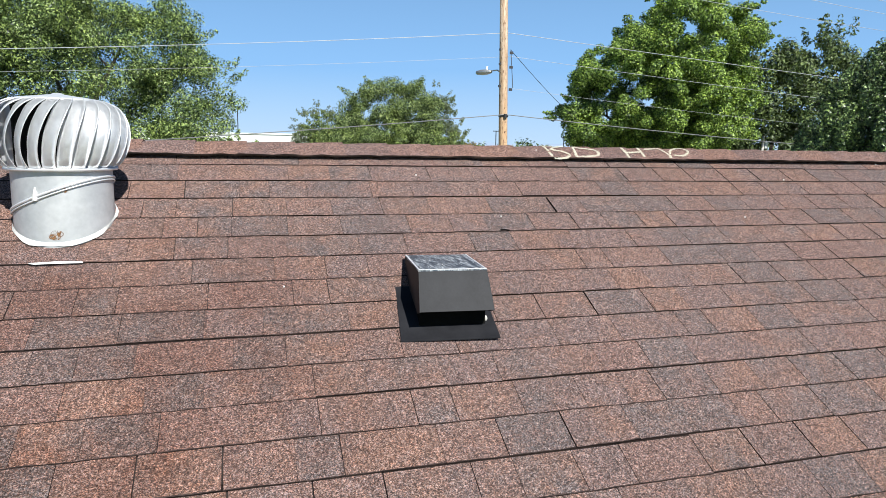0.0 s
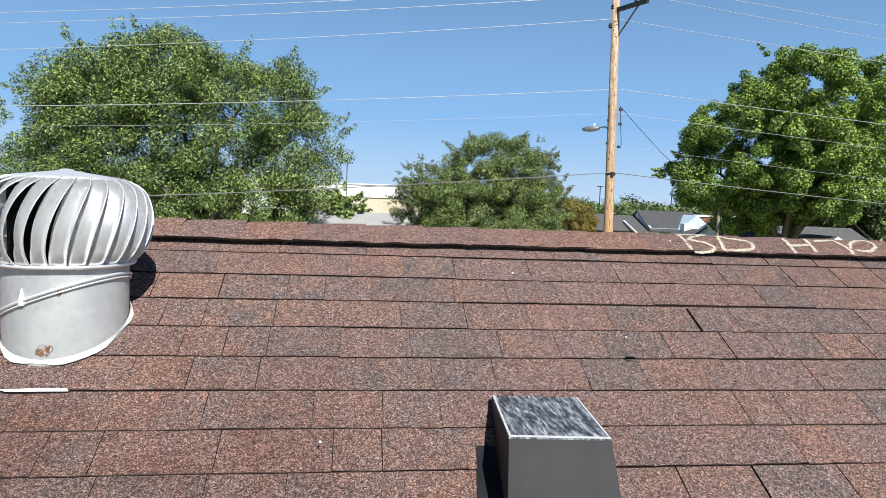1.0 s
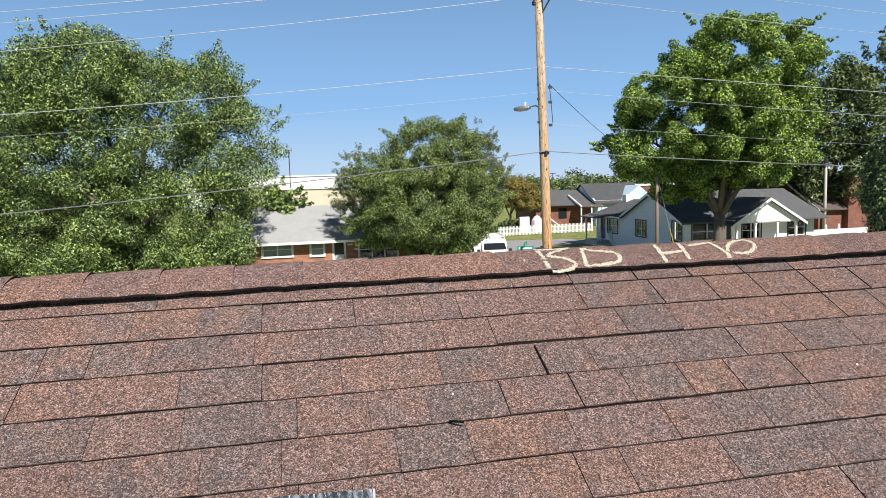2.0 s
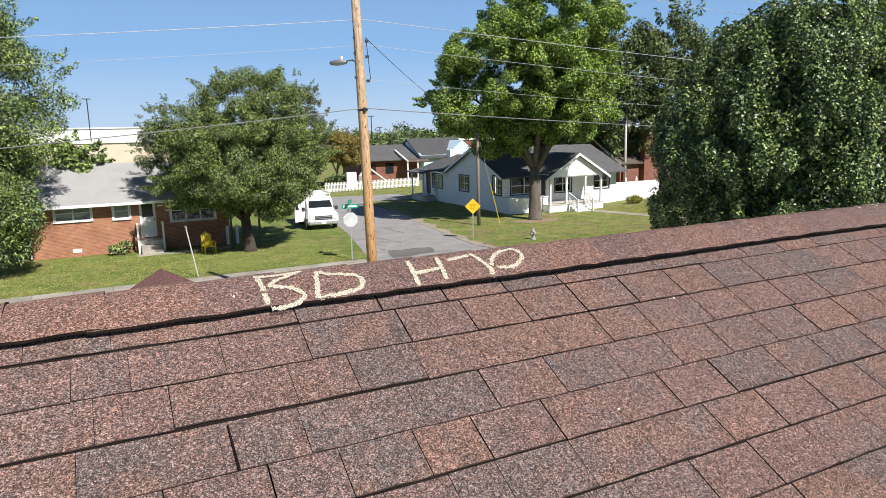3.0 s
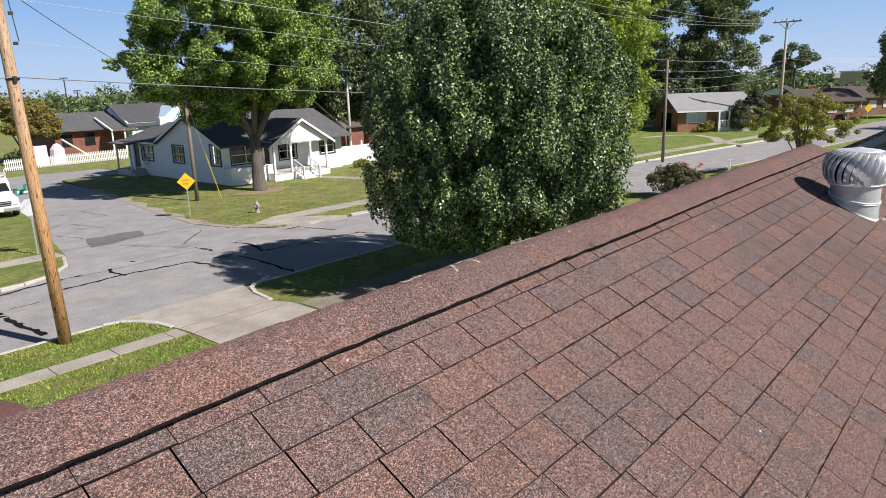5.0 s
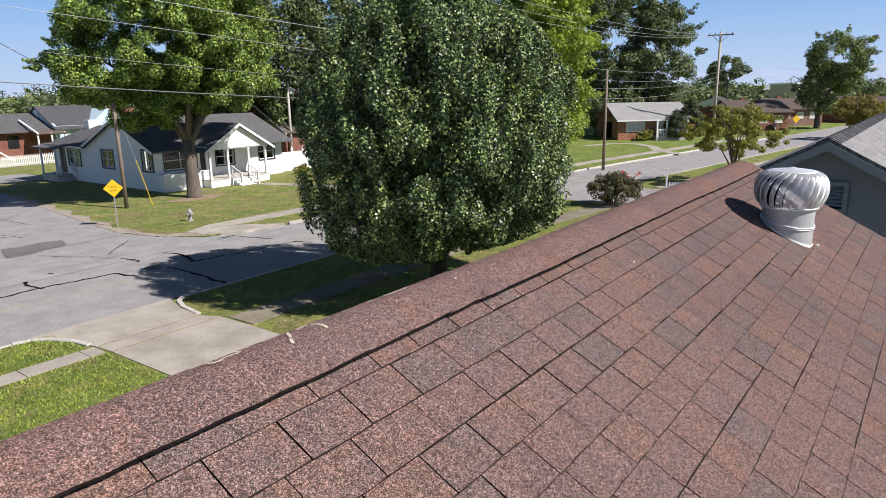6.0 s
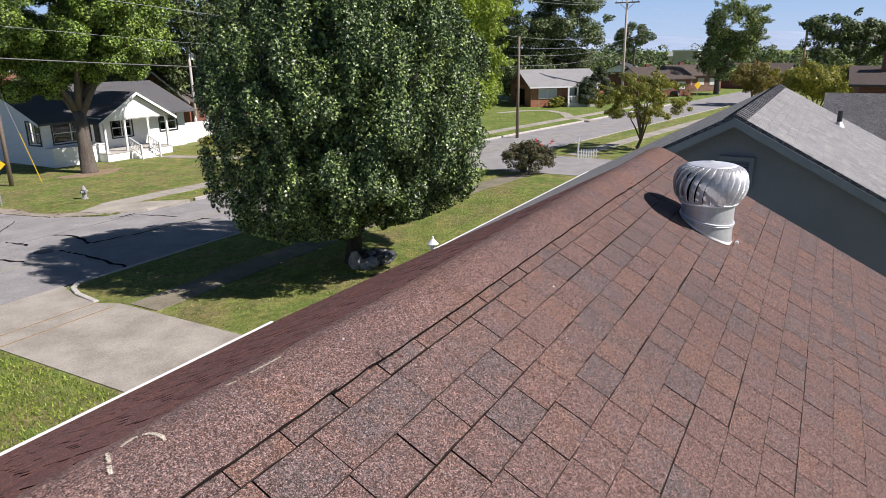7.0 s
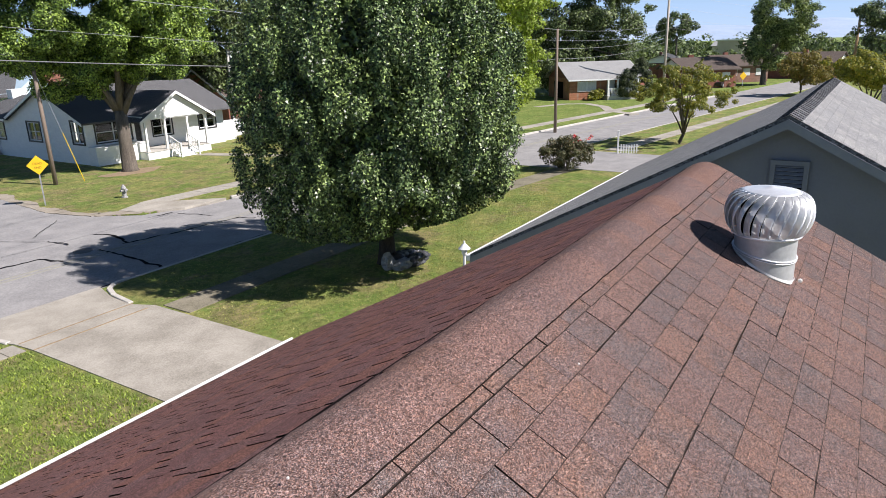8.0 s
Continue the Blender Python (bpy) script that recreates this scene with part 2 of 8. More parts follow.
crumble(M_CHALK, 430.0, 0.30, 0.64)
M_GALV = surface("galvanised_metal", (0.78, 0.79, 0.80), (0.92, 0.92, 0.92), 9, 60, 0.42, 0.5, grain=0.15, relief=0.08, depth=0.002)
M_GALVDULL = surface("dull_galvanised_metal", (0.45, 0.46, 0.47), (0.58, 0.58, 0.58), 6, 45, 0.48, 0.4, grain=0.15, relief=0.08, depth=0.002)
M_DARKIN = surface("dark_inside", (0.004, 0.004, 0.004), (0.008, 0.008, 0.007), 8, 60, 0.9, spec=0.1)
M_RUST = surface("rust", (0.16, 0.07, 0.025), (0.26, 0.13, 0.05), 30, 200, 0.9)
crumble(M_RUST, 130.0, 0.38, 0.62)
M_SEAL = surface("white_sealant", (0.78, 0.77, 0.74), (0.66, 0.64, 0.6), 20, 120, 0.6)
M_VENTBLACK = surface("black_painted_metal", (0.010, 0.010, 0.012), (0.019, 0.019, 0.022), 12, 150, 0.6, grain=0.2, relief=0.1, depth=0.001, spec=0.25)
M_WORNRIM = surface("worn_white_metal", (0.45, 0.47, 0.49), (0.75, 0.76, 0.77), 60, 250, 0.5, grain=0.4)
M_VENTWORN = surface("worn_painted_metal", (0.018, 0.026, 0.04), (0.06, 0.075, 0.095), 20, 150, 0.5, 0.1, grain=0.3)
nt = M_VENTWORN.node_tree
p = nt.nodes["Principled BSDF"]
worn = p.inputs["Base Color"].links[0].from_socket
worn = mix(nt, noise_fac(nt, 14.0, 5.0, 0.8, 0.46, 0.72, stretch=(4.0, 0.8, 1.0)), worn, (0.58, 0.62, 0.66))
nt.links.new(mix(nt, noise_fac(nt, 70.0, 3.0, 0.7, 0.60, 0.68, stretch=(3.0, 0.25, 1.0)), worn, (0.85, 0.86, 0.87)), p.inputs["Base Color"])
M_WHITE = surface("white_paint", (0.78, 0.78, 0.76), (0.84, 0.84, 0.82), 2, 30, 0.5, grain=0.05)
M_WHITEBRICK = surface("white_painted_brick", (0.80, 0.80, 0.79), (0.87, 0.87, 0.85), 3, 14, 0.7, grain=0.14, stretch=(1, 1, 2.5))
M_GREYWALL = surface("grey_painted_siding", (0.155, 0.16, 0.188), (0.18, 0.185, 0.212), 1.2, 30, 0.7, grain=0.08)
M_GREYTRIM = surface("grey_trim", (0.19, 0.195, 0.212), (0.23, 0.235, 0.252), 2, 30, 0.6, grain=0.06)
M_BRICK = brick_mat("red_brick", (0.36, 0.125, 0.06), (0.46, 0.19, 0.095), (0.42, 0.33, 0.26))
M_BRICKFAR = brick_mat("dark_red_brick", (0.22, 0.07, 0.048), (0.29, 0.10, 0.065), (0.26, 0.19, 0.15))
M_DARKTRIM = surface("black_trim", (0.02, 0.021, 0.024), (0.03, 0.03, 0.034), 3, 40, 0.5)
M_BLUE = surface("pale_blue_siding", (0.50, 0.66, 0.76), (0.56, 0.70, 0.79), 1.0, 20, 0.6, grain=0.06)
M_CURTAIN = surface("curtain", (0.6, 0.6, 0.57), (0.72, 0.72, 0.68), 5, 40, 0.9)
M_GLASS = glass_mat("window_glass")
M_ASPHALT = surface("grey_asphalt", (0.215, 0.21, 0.208), (0.34, 0.328, 0.318), 0.9, 22, 0.85, grain=0.45, relief=0.2)
M_DIRT = surface("gravel_dirt", (0.25, 0.215, 0.165), (0.37, 0.325, 0.26), 1.5, 16, 0.95, grain=0.4, relief=0.4, depth=0.02)
M_ASPHALT_OLD = surface("patched_asphalt", (0.11, 0.107, 0.102), (0.175, 0.169, 0.161), 2.5, 30, 0.9, grain=0.35)
M_TAR = surface("tar_seal", (0.008, 0.008, 0.009), (0.018, 0.018, 0.02), 6, 60, 0.95, spec=0.05)
M_CONCRETE = surface("concrete", (0.25, 0.226, 0.185), (0.44, 0.405, 0.345), 0.9, 30, 0.85, grain=0.4, vary=0.1)
M_WALKOLD = surface("overgrown_concrete", (0.12, 0.11, 0.07), (0.27, 0.24, 0.175), 1.1, 26, 0.9, grain=0.5, relief=0.4)
M_KERB = surface("kerb_concrete", (0.42, 0.40, 0.36), (0.54, 0.51, 0.46), 1.5, 25, 0.85, grain=0.2)
M_YELLOWLINE = surface("worn_yellow_line", (0.34, 0.325, 0.25), (0.265, 0.26, 0.245), 3, 50, 0.85)
M_WOOD = weathered_pole()
M_WOODGREY = surface("weathered_pole_wood", (0.16, 0.12, 0.09), (0.24, 0.19, 0.15), 3.0, 22, 0.9, grain=0.4, stretch=(6, 6, 0.35))
M_BARK = surface("bark", (0.06, 0.048, 0.038), (0.18, 0.152, 0.122), 2.5, 16, 0.95, grain=0.5, relief=0.8, depth=0.04, stretch=(3, 3, 0.5))
M_WIRE = surface("wire", (0.45, 0.46, 0.47), (0.55, 0.55, 0.56), 2, 20, 0.5, 0.3)
M_WIREMID = surface("grey_cable", (0.16, 0.16, 0.165), (0.22, 0.22, 0.22), 2, 20, 0.6)
M_WIREDARK = surface("dark_wire", (0.03, 0.03, 0.032), (0.05, 0.05, 0.052), 2, 20, 0.6)
M_STEEL = surface("galvanised_post", (0.4, 0.41, 0.42), (0.5, 0.5, 0.51), 5, 40, 0.5, 0.7)
M_SIGNYEL = surface("yellow_sign", (0.85, 0.52, 0.015), (0.80, 0.48, 0.015), 2, 60, 0.45, grain=0.04)
M_SIGNGREEN = surface("green_sign", (0.01, 0.26, 0.16), (0.012, 0.30, 0.19), 2, 60, 0.45, grain=0.05)
M_SIGNBLACK = surface("faded_sign_black", (0.28, 0.17, 0.015), (0.42, 0.26, 0.02), 4, 60, 0.5)
M_SIGNBACK = surface("bare_aluminium", (0.55, 0.57, 0.58), (0.66, 0.67, 0.68), 4, 40, 0.5, 0.2, grain=0.08)
M_WOODPALE = surface("bleached_pole_wood", (0.34, 0.29, 0.24), (0.50, 0.44, 0.38), 3.0, 22, 0.9, grain=0.4, stretch=(6, 6, 0.35))
# the bark again, with the shade under a crown put into its colour
M_BARKSHADE = surface("shaded_bark", (0.035, 0.028, 0.022), (0.085, 0.068, 0.052), 2.5, 16, 0.95, grain=0.5, relief=0.8, depth=0.04, stretch=(3, 3, 0.5))
M_YELCHAIR = surface("yellow_plastic", (0.80, 0.55, 0.01), (0.75, 0.5, 0.01), 3, 40, 0.5, grain=0.05)
M_VAN = surface("white_van_paint", (0.78, 0.79, 0.8), (0.82, 0.82, 0.83), 1, 20, 0.3, grain=0.04)
M_TYRE = surface("rubber", (0.015, 0.015, 0.016), (0.025, 0.025, 0.025), 8, 60, 0.85)
M_DARKGLASS = surface("tinted_glass", (0.015, 0.018, 0.02), (0.02, 0.024, 0.026), 1, 10, 0.06, grain=0.0, relief=0.0)
M_PINK = surface("pink_cloth", (0.72, 0.56, 0.62), (0.80, 0.68, 0.72), 4, 30, 0.8)
M_SOIL = surface("mulch", (0.22, 0.15, 0.09), (0.31, 0.235, 0.145), 2, 18, 0.95, grain=0.5)
M_BAG = surface("dark_plastic_sheet", (0.02, 0.02, 0.024), (0.085, 0.085, 0.095), 7, 30, 0.35, grain=0.2, relief=0.5, depth=0.02)
M_STONE = surface("pale_stone", (0.16, 0.16, 0.16), (0.46, 0.45, 0.44), 5, 25, 0.85, grain=0.3, relief=0.5, depth=0.02)
M_RED = surface("red_flowers", (0.6, 0.03, 0.03), (0.7, 0.06, 0.04), 5, 40, 0.6)
M_TANWALL = surface("tan_wall", (0.52, 0.44, 0.33), (0.6, 0.52, 0.4), 0.3, 10, 0.7, grain=0.08)
M_DARKCAR = surface("black_car_paint", (0.015, 0.016, 0.02), (0.02, 0.02, 0.024), 1, 20, 0.25, grain=0.0)
LEAF_PEAR = leaf_mat("pear_leaves", [(0.012, 0.022, 0.009), (0.032, 0.055, 0.021), (0.078, 0.125, 0.046), (0.17, 0.25, 0.094), (0.31, 0.42, 0.165)], 0.38, 0.02, 0.4)
LEAF_MAPLE = leaf_mat("maple_leaves", [(0.024, 0.045, 0.012), (0.09, 0.15, 0.036), (0.225, 0.335, 0.075), (0.36, 0.485, 0.115)], 0.45, 0.2)
LEAF_WILLOW = leaf_mat("narrow_leaves", [(0.02, 0.034, 0.011), (0.072, 0.107, 0.034), (0.17, 0.235, 0.078), (0.30, 0.375, 0.14)], 0.5, 0.14)
LEAF_OAK = leaf_mat("oak_leaves", [(0.016, 0.03, 0.01), (0.066, 0.107, 0.034), (0.17, 0.245, 0.08), (0.33, 0.42, 0.15)], 0.45, 0.1)
LEAF_DARK = leaf_mat("far_dark_leaves", [(0.025, 0.036, 0.016), (0.06, 0.085, 0.036), (0.12, 0.165, 0.068), (0.19, 0.25, 0.105)], 0.5, 0.14)
LEAF_BRIGHT = leaf_mat("bright_leaves", [(0.138, 0.182, 0.036), (0.201, 0.264, 0.053), (0.276, 0.363, 0.073), (0.351, 0.462, 0.092)], 0.5, 0.4)
LEAF_AUTUMN = leaf_mat("turning_leaves", [(0.11, 0.105, 0.035), (0.25, 0.21, 0.065), (0.32, 0.215, 0.07), (0.19, 0.195, 0.06)], 0.55, 0.3)
LEAF_BUSH = leaf_mat("dull_dark_leaves", [(0.06, 0.068, 0.036), (0.09, 0.10, 0.055), (0.13, 0.13, 0.075), (0.11, 0.085, 0.05)], 0.5, 0.2)
LEAF_DOGWOOD = leaf_mat("yellowing_leaves", [(0.10, 0.115, 0.03), (0.24, 0.26, 0.055), (0.34, 0.29, 0.065), (0.18, 0.215, 0.05)], 0.5, 0.35)
LEAF_CONIFER = leaf_mat("evergreen_needles", [(0.014, 0.02, 0.01), (0.03, 0.042, 0.02), (0.055, 0.075, 0.032), (0.09, 0.115, 0.05)], 0.6, 0.05)
LEAF_GREY = leaf_mat("grey_green_leaves", [(0.156, 0.192, 0.132), (0.204, 0.240, 0.168), (0.120, 0.156, 0.096), (0.180, 0.216, 0.144)], 0.6, 0.35)


def lawn_mat(name="lawn_grass", dry=0.0):
    m, nt, p = node_mat(name)
    c = mix(nt, noise_fac(nt, 0.35, 4.0, lo=0.38, hi=0.62), (0.14, 0.225, 0.042), (0.25, 0.31, 0.08))
    c = mix(nt, noise_fac(nt, 0.8, 4.0, lo=0.55 - dry, hi=0.75 - dry), c, (0.38, 0.32, 0.13))
    if dry:
        c = mix(nt, noise_fac(nt, 0.5, 5.0, 0.75, 0.60 - 0.7 * dry, 0.68 - 0.7 * dry), c, (0.33, 0.24, 0.145))
    c = mix(nt, 1.0, c, mix(nt, noise_fac(nt, 4.5, 4.0, 0.75, 0.38, 0.62), (0.48, 0.52, 0.46), (1.38, 1.34, 1.34)), 'MULTIPLY')
    c = mix(nt, 1.0, c, mix(nt, noise_fac(nt, 1.1, 4.0, 0.7, 0.36, 0.64), (0.66, 0.70, 0.66), (1.30, 1.28, 1.25)), 'MULTIPLY')
    f = noise_fac(nt, 22.0, 3.0, 0.8, 0.25, 0.75)
    c = mix(nt, 0.42, c, mix(nt, f, (0.07, 0.095, 0.022), (0.31, 0.37, 0.105)))
    nt.links.new(c, p.inputs["Base Color"])
    p.inputs["Roughness"].default_value = 0.85
    p.inputs["Specular IOR Level"].default_value = 0.2
    bump(nt, p, f, 0.8, 0.05)
    return m


M_LAWN = lawn_mat()
M_LAWN_SOUTH = lawn_mat("patchy_lawn_grass", 0.11)
M_LAWN_OLIVE = lawn_mat("olive_lawn_grass", 0.07)
M_LAWN_DRY = lawn_mat("dry_lawn_grass", 0.13)
M_BLADE_DRY = leaf_mat("dry_grass_blades", [(0.15, 0.185, 0.045), (0.27, 0.30, 0.085), (0.36, 0.375, 0.125), (0.44, 0.41, 0.18)], 0.7, 0.15)
M_BLADE = leaf_mat("grass_blades", [(0.115, 0.17, 0.033), (0.18, 0.255, 0.05), (0.26, 0.35, 0.07), (0.36, 0.44, 0.095)], 0.6, 0.25)
# blue haze of the distance is mixed into the hills' own colour
M_HAZYHILL = surface("hazed_hill", (0.31, 0.40, 0.53), (0.36, 0.44, 0.56), 0.01, 0.1, 1.0, grain=0.1, relief=0.0)


# ---- shape helpers ----
def thing(name, loc=(0, 0, 0), rz=0.0, label="", category="", group="", kind=""):
    ob = new(name)
    ob.empty_display_size = 0.2
    ob.matrix_basis = pose(*loc, 0, 0, rz)
    return tagged(ob, label, category, group, kind)


def finish(me, material, smooth=False):
    for m in material if isinstance(material, (list, tuple)) else [material]:
        me.materials.append(m)
    if smooth:
        me.polygons.foreach_set("use_smooth", [True] * len(me.polygons))
    return me


def part(name, bm, material, parent=None, label="", smooth=False, loc=None):
    """One mesh object from a bmesh, under a thing or a part."""
    me = bpy.data.meshes.new(name)
    bm.normal_update()
    bm.to_mesh(me)
    bm.free()
    finish(me, material, smooth)
    ob = new(name, me)
    ob.parent = parent
    if loc:
        ob.location = loc
    return tagged(ob, label)


def soup(name, verts, faces, material, parent=None, label="", kind="", smooth=False):
    me = bpy.data.meshes.new(name)
    me.from_pydata(verts, [], faces)
    me.update()
    finish(me, material, smooth)
    ob = new(name, me)
    ob.parent = parent
    return tagged(ob, label, kind=kind)


def quads(name, v, material, parent=None, label="", kind=""):
    """A joined mesh of loose quads or triangles; v is an array n x 4 x 3 or n x 3 x 3."""
    v = np.asarray(v, np.float32)
    n, k = v.shape[:2]
    me = bpy.data.meshes.new(name)
    me.vertices.add(k * n)
    me.vertices.foreach_set("co", v.ravel())
    me.loops.add(k * n)
    me.loops.foreach_set("vertex_index", np.arange(k * n, dtype=np.int32))
    me.polygons.add(n)
    me.polygons.foreach_set("loop_start", np.arange(0, k * n, k, dtype=np.int32))
    me.polygons.foreach_set("loop_total", np.full(n, k, dtype=np.int32))
    me.update(calc_edges=True)
    me.materials.append(material)
    ob = new(name, me)
    ob.parent = parent
    return tagged(ob, label, kind=kind)


def box(bm, c, s, rz=0.0, bevel=0.0, taper=1.0):
    """A box of size s at centre c; taper narrows its top."""
    r = bmesh.ops.create_cube(bm, size=1.0)
    for v in r["verts"]:
        k = taper if v.co.z > 0 else 1.0
        v.co = Vector((v.co.x * s[0] * k, v.co.y * s[1] * k, v.co.z * s[2]))
    if bevel:
        es = {e for v in r["verts"] for e in v.link_edges}
        r = bmesh.ops.bevel(bm, geom=list(es), offset=bevel, segments=1, affect='EDGES')
        vs = r["verts"]
    else:
        vs = r["verts"]
    m = Matrix.Translation(c) @ Matrix.Rotation(radians(rz), 4, 'Z')
    bmesh.ops.transform(bm, matrix=m, verts=vs)
    return bm


def boxes(*items):
    bm = bmesh.new()
    for it in items:
        box(bm, *it)
    return bm


def tube(bm, pts, radii, seg=10, cap=True):
    """A tapered tube along points."""
    pts = [Vector(p) for p in pts]
    rings = []
    for i, p in enumerate(pts):
        d = (pts[min(i + 1, len(pts) - 1)] - pts[max(i - 1, 0)]).normalized()
        a = d.orthogonal().normalized() if abs(d.z) > 0.99 else d.cross(Vector((0, 0, 1))).normalized()
        b = d.cross(a)
        r = radii[i] if isinstance(radii, (list, tuple)) else radii
        rings.append([bm.verts.new(p + r * (math.cos(t) * a + math.sin(t) * b)) for t in (2 * math.pi * k / seg for k in range(seg))])
    for ra, rb in zip(rings, rings[1:]):
        for k in range(seg):
            bm.faces.new((ra[k], ra[(k + 1) % seg], rb[(k + 1) % seg], rb[k]))
    if cap:
        bm.faces.new(rings[0][::-1])
        bm.faces.new(rings[-1])
    bmesh.ops.recalc_face_normals(bm, faces=bm.faces)
    return bm


def tubes(*items, seg=10):
    bm = bmesh.new()
    for pts, r in items:
        tube(bm, pts, r, seg)
    return bm


def lathe(bm, profile, seg=32, centre=(0, 0, 0)):
    rings = []
    for r, z in profile:
        rings.append([bm.verts.new((centre[0] + r * math.cos(t), centre[1] + r * math.sin(t), centre[2] + z)) for t in (2 * math.pi * k / seg for k in range(seg))])
    for ra, rb in zip(rings, rings[1:]):
        for k in range(seg):
            bm.faces.new((ra[k], ra[(k + 1) % seg], rb[(k + 1) % seg], rb[k]))
    bm.faces.new(rings[0][::-1])
    bm.faces.new(rings[-1])
    bmesh.ops.recalc_face_normals(bm, faces=bm.faces)
    return bm


def prism(bm, outline, z0, z1):
    """A slab from a plan outline."""
    lo = [bm.verts.new((x, y, z0)) for x, y in outline]
    hi = [bm.verts.new((x, y, z1)) for x, y in outline]
    n = len(outline)
    bm.faces.new(lo[::-1])
    bm.faces.new(hi)
    for i in range(n):
        bm.faces.new((lo[i], lo[(i + 1) % n], hi[(i + 1) % n], hi[i]))
    bmesh.ops.recalc_face_normals(bm, faces=bm.faces)
    return bm


def extrude_poly(bm, pts, offset):
    """A plate: the polygon pts (3D) and its copy moved by offset."""
    o = Vector(offset)
    a = [bm.verts.new(Vector(p)) for p in pts]
    b = [bm.verts.new(Vector(p) + o) for p in pts]
    n = len(pts)
    bm.faces.new(a)
    bm.faces.new(b[::-1])
    for i in range(n):
        bm.faces.new((a[i], b[i], b[(i + 1) % n], a[(i + 1) % n]))
    bmesh.ops.recalc_face_normals(bm, faces=bm.faces)
    return bm


def plate(pts, offset):
    return extrude_poly(bmesh.new(), pts, offset)


# ---- ground, road and pavements ----
def road_y(x):
    """The middle line of the road, which bends south towards the east."""
    d = max(0.0, x - 22.0)
    return 21.9 - 0.145 * (d - 8.0 * (1 - math.exp(-d / 8.0)))


HALF = 3.45
LOW = -0.13
bm = bmesh.new()
box(bm, (0, 900, LOW - 0.26), (5200, 5200, 0.5))
part("ground", bm, M_LAWN)
tagged(bpy.data.objects["ground"], "grassy ground reaching to the horizon", "ground", kind="structure")

XS = [-220, -60, -30, -10, 0, 6, 12, 16, 20, 24, 28, 32, 36, 40, 46, 52, 60, 70, 80, 95, 110, 130, 160, 220]


def strip(xs, lo, hi, z0, z1, material, name, label, category="", kind="structure"):
    """A slab that follows the road; lo and hi are offsets from its middle line."""
    pts = [(x, road_y(x) + lo) for x in xs] + [(x, road_y(x) + hi) for x in reversed(xs)]
    ob = part(name, prism(bmesh.new(), pts, z0, z1), material)
    return tagged(ob, label, category, kind=kind)


strip(XS, -HALF, HALF, LOW - 0.1, LOW + 0.012, M_ASPHALT, "road", "worn grey asphalt road with tar-sealed cracks", "road")
SIDE_L = [(9.0, 25.3), (10.6, 25.9), (11.5, 27.0), (12.0, 28.6), (14.2, 39.2), (15.2, 46.0), (16.5, 56.0), (17.2, 63.0)]
SIDE_R = [(23.4, 25.1), (20.6, 26.1), (19.5, 27.6), (18.9, 30.4), (19.3, 34.0), (20.2, 41.0), (21.2, 50.0), (22.0, 56.5), (27.4, 56.5), (27.4, 62.0), (20.0, 64.0)]
bm = bmesh.new()
rows = []
for (xl, yl), (xr, yr), z in zip([(9.0, 25.2)] + SIDE_L, [(23.6, 25.0)] + SIDE_R[:7] + [(22.2, 63.0)], (-0.116, -0.10, -0.06, -0.03, -0.016, -0.008, -0.006, -0.006, -0.006)):
    rows.append([bm.verts.new((xl + (xr - xl) * k / 6 , yl + (yr - yl) * k / 6, z)) for k in range(7)])
for ra, rb in zip(rows, rows[1:]):
    for k in range(6):
        bm.faces.new((ra[k], ra[k + 1], rb[k + 1], rb[k]))
bmesh.ops.recalc_face_normals(bm, faces=bm.faces)
tagged(part("side_street", bm, M_ASPHALT), "cracked grey asphalt side street", "road", kind="structure")
tagged(part("parking_pad", prism(bmesh.new(), [(21.4, 56.5), (27.4, 56.5), (27.4, 62.0), (21.6, 63.0)], -0.3, -0.010), M_ASPHALT), "pale asphalt parking pad beside the white house", "pavement", kind="structure")
tagged(part("asphalt_patch", prism(bmesh.new(), [(x + 0.45, y - 0.5) for x, y in ((12.9, 29.9), (13.8, 29.8), (14.6, 30.15), (15.4, 30.2), (15.75, 30.9), (15.9, 31.7), (15.0, 31.95), (14.1, 31.8), (13.5, 32.05), (13.2, 31.2))], -0.2, -0.009), M_ASPHALT_OLD), "dark asphalt patch on the side street", "patch", kind="structure")

# lawns stand a kerb's height above the road
KERB = 0.16
ys = lambda x: road_y(x) - HALF - KERB
yn = lambda x: road_y(x) + HALF + KERB
east = [x for x in XS if x >= 24]
west = [x for x in XS if x <= 6]
lawn_s = [(-220, -80), (220, -80)] + [(x, ys(x)) for x in reversed(XS)]
tagged(part("lawn_south", prism(bmesh.new(), lawn_s, LOW - 0.2, 0.0), M_LAWN_SOUTH), "mown green front lawn with dry patches", "lawn", kind="structure")
lawn_nw = [(-220, 240), (-220, yn(-220))] + [(x, yn(x)) for x in west[1:]] + [(8.6, 25.55)] + [(x - (0.16 if y < 28.5 else 0.0), y) for x, y in SIDE_L[1:]] + [(17.1, 240)]
tagged(part("lawn_north_west", prism(bmesh.new(), lawn_nw, LOW - 0.2, 0.0), M_LAWN_OLIVE), "mown yellowish green lawn in front of the brick house", "lawn", kind="structure")
lawn_e = [(x, yn(x)) for x in east if x >= 46] + [(220, 240), (46, 240)]
tagged(part("lawn_east", prism(bmesh.new(), lawn_e, LOW - 0.2, 0.0), M_LAWN), "mown green lawn along the far road", "lawn", kind="structure")
lawn_ne = [(x, yn(x)) for x in east if x <= 46] + [(46, 240), (17.4, 240), (17.4, 64.2)] + [(x + 0.05, y) for x, y in SIDE_R[:0:-1]]
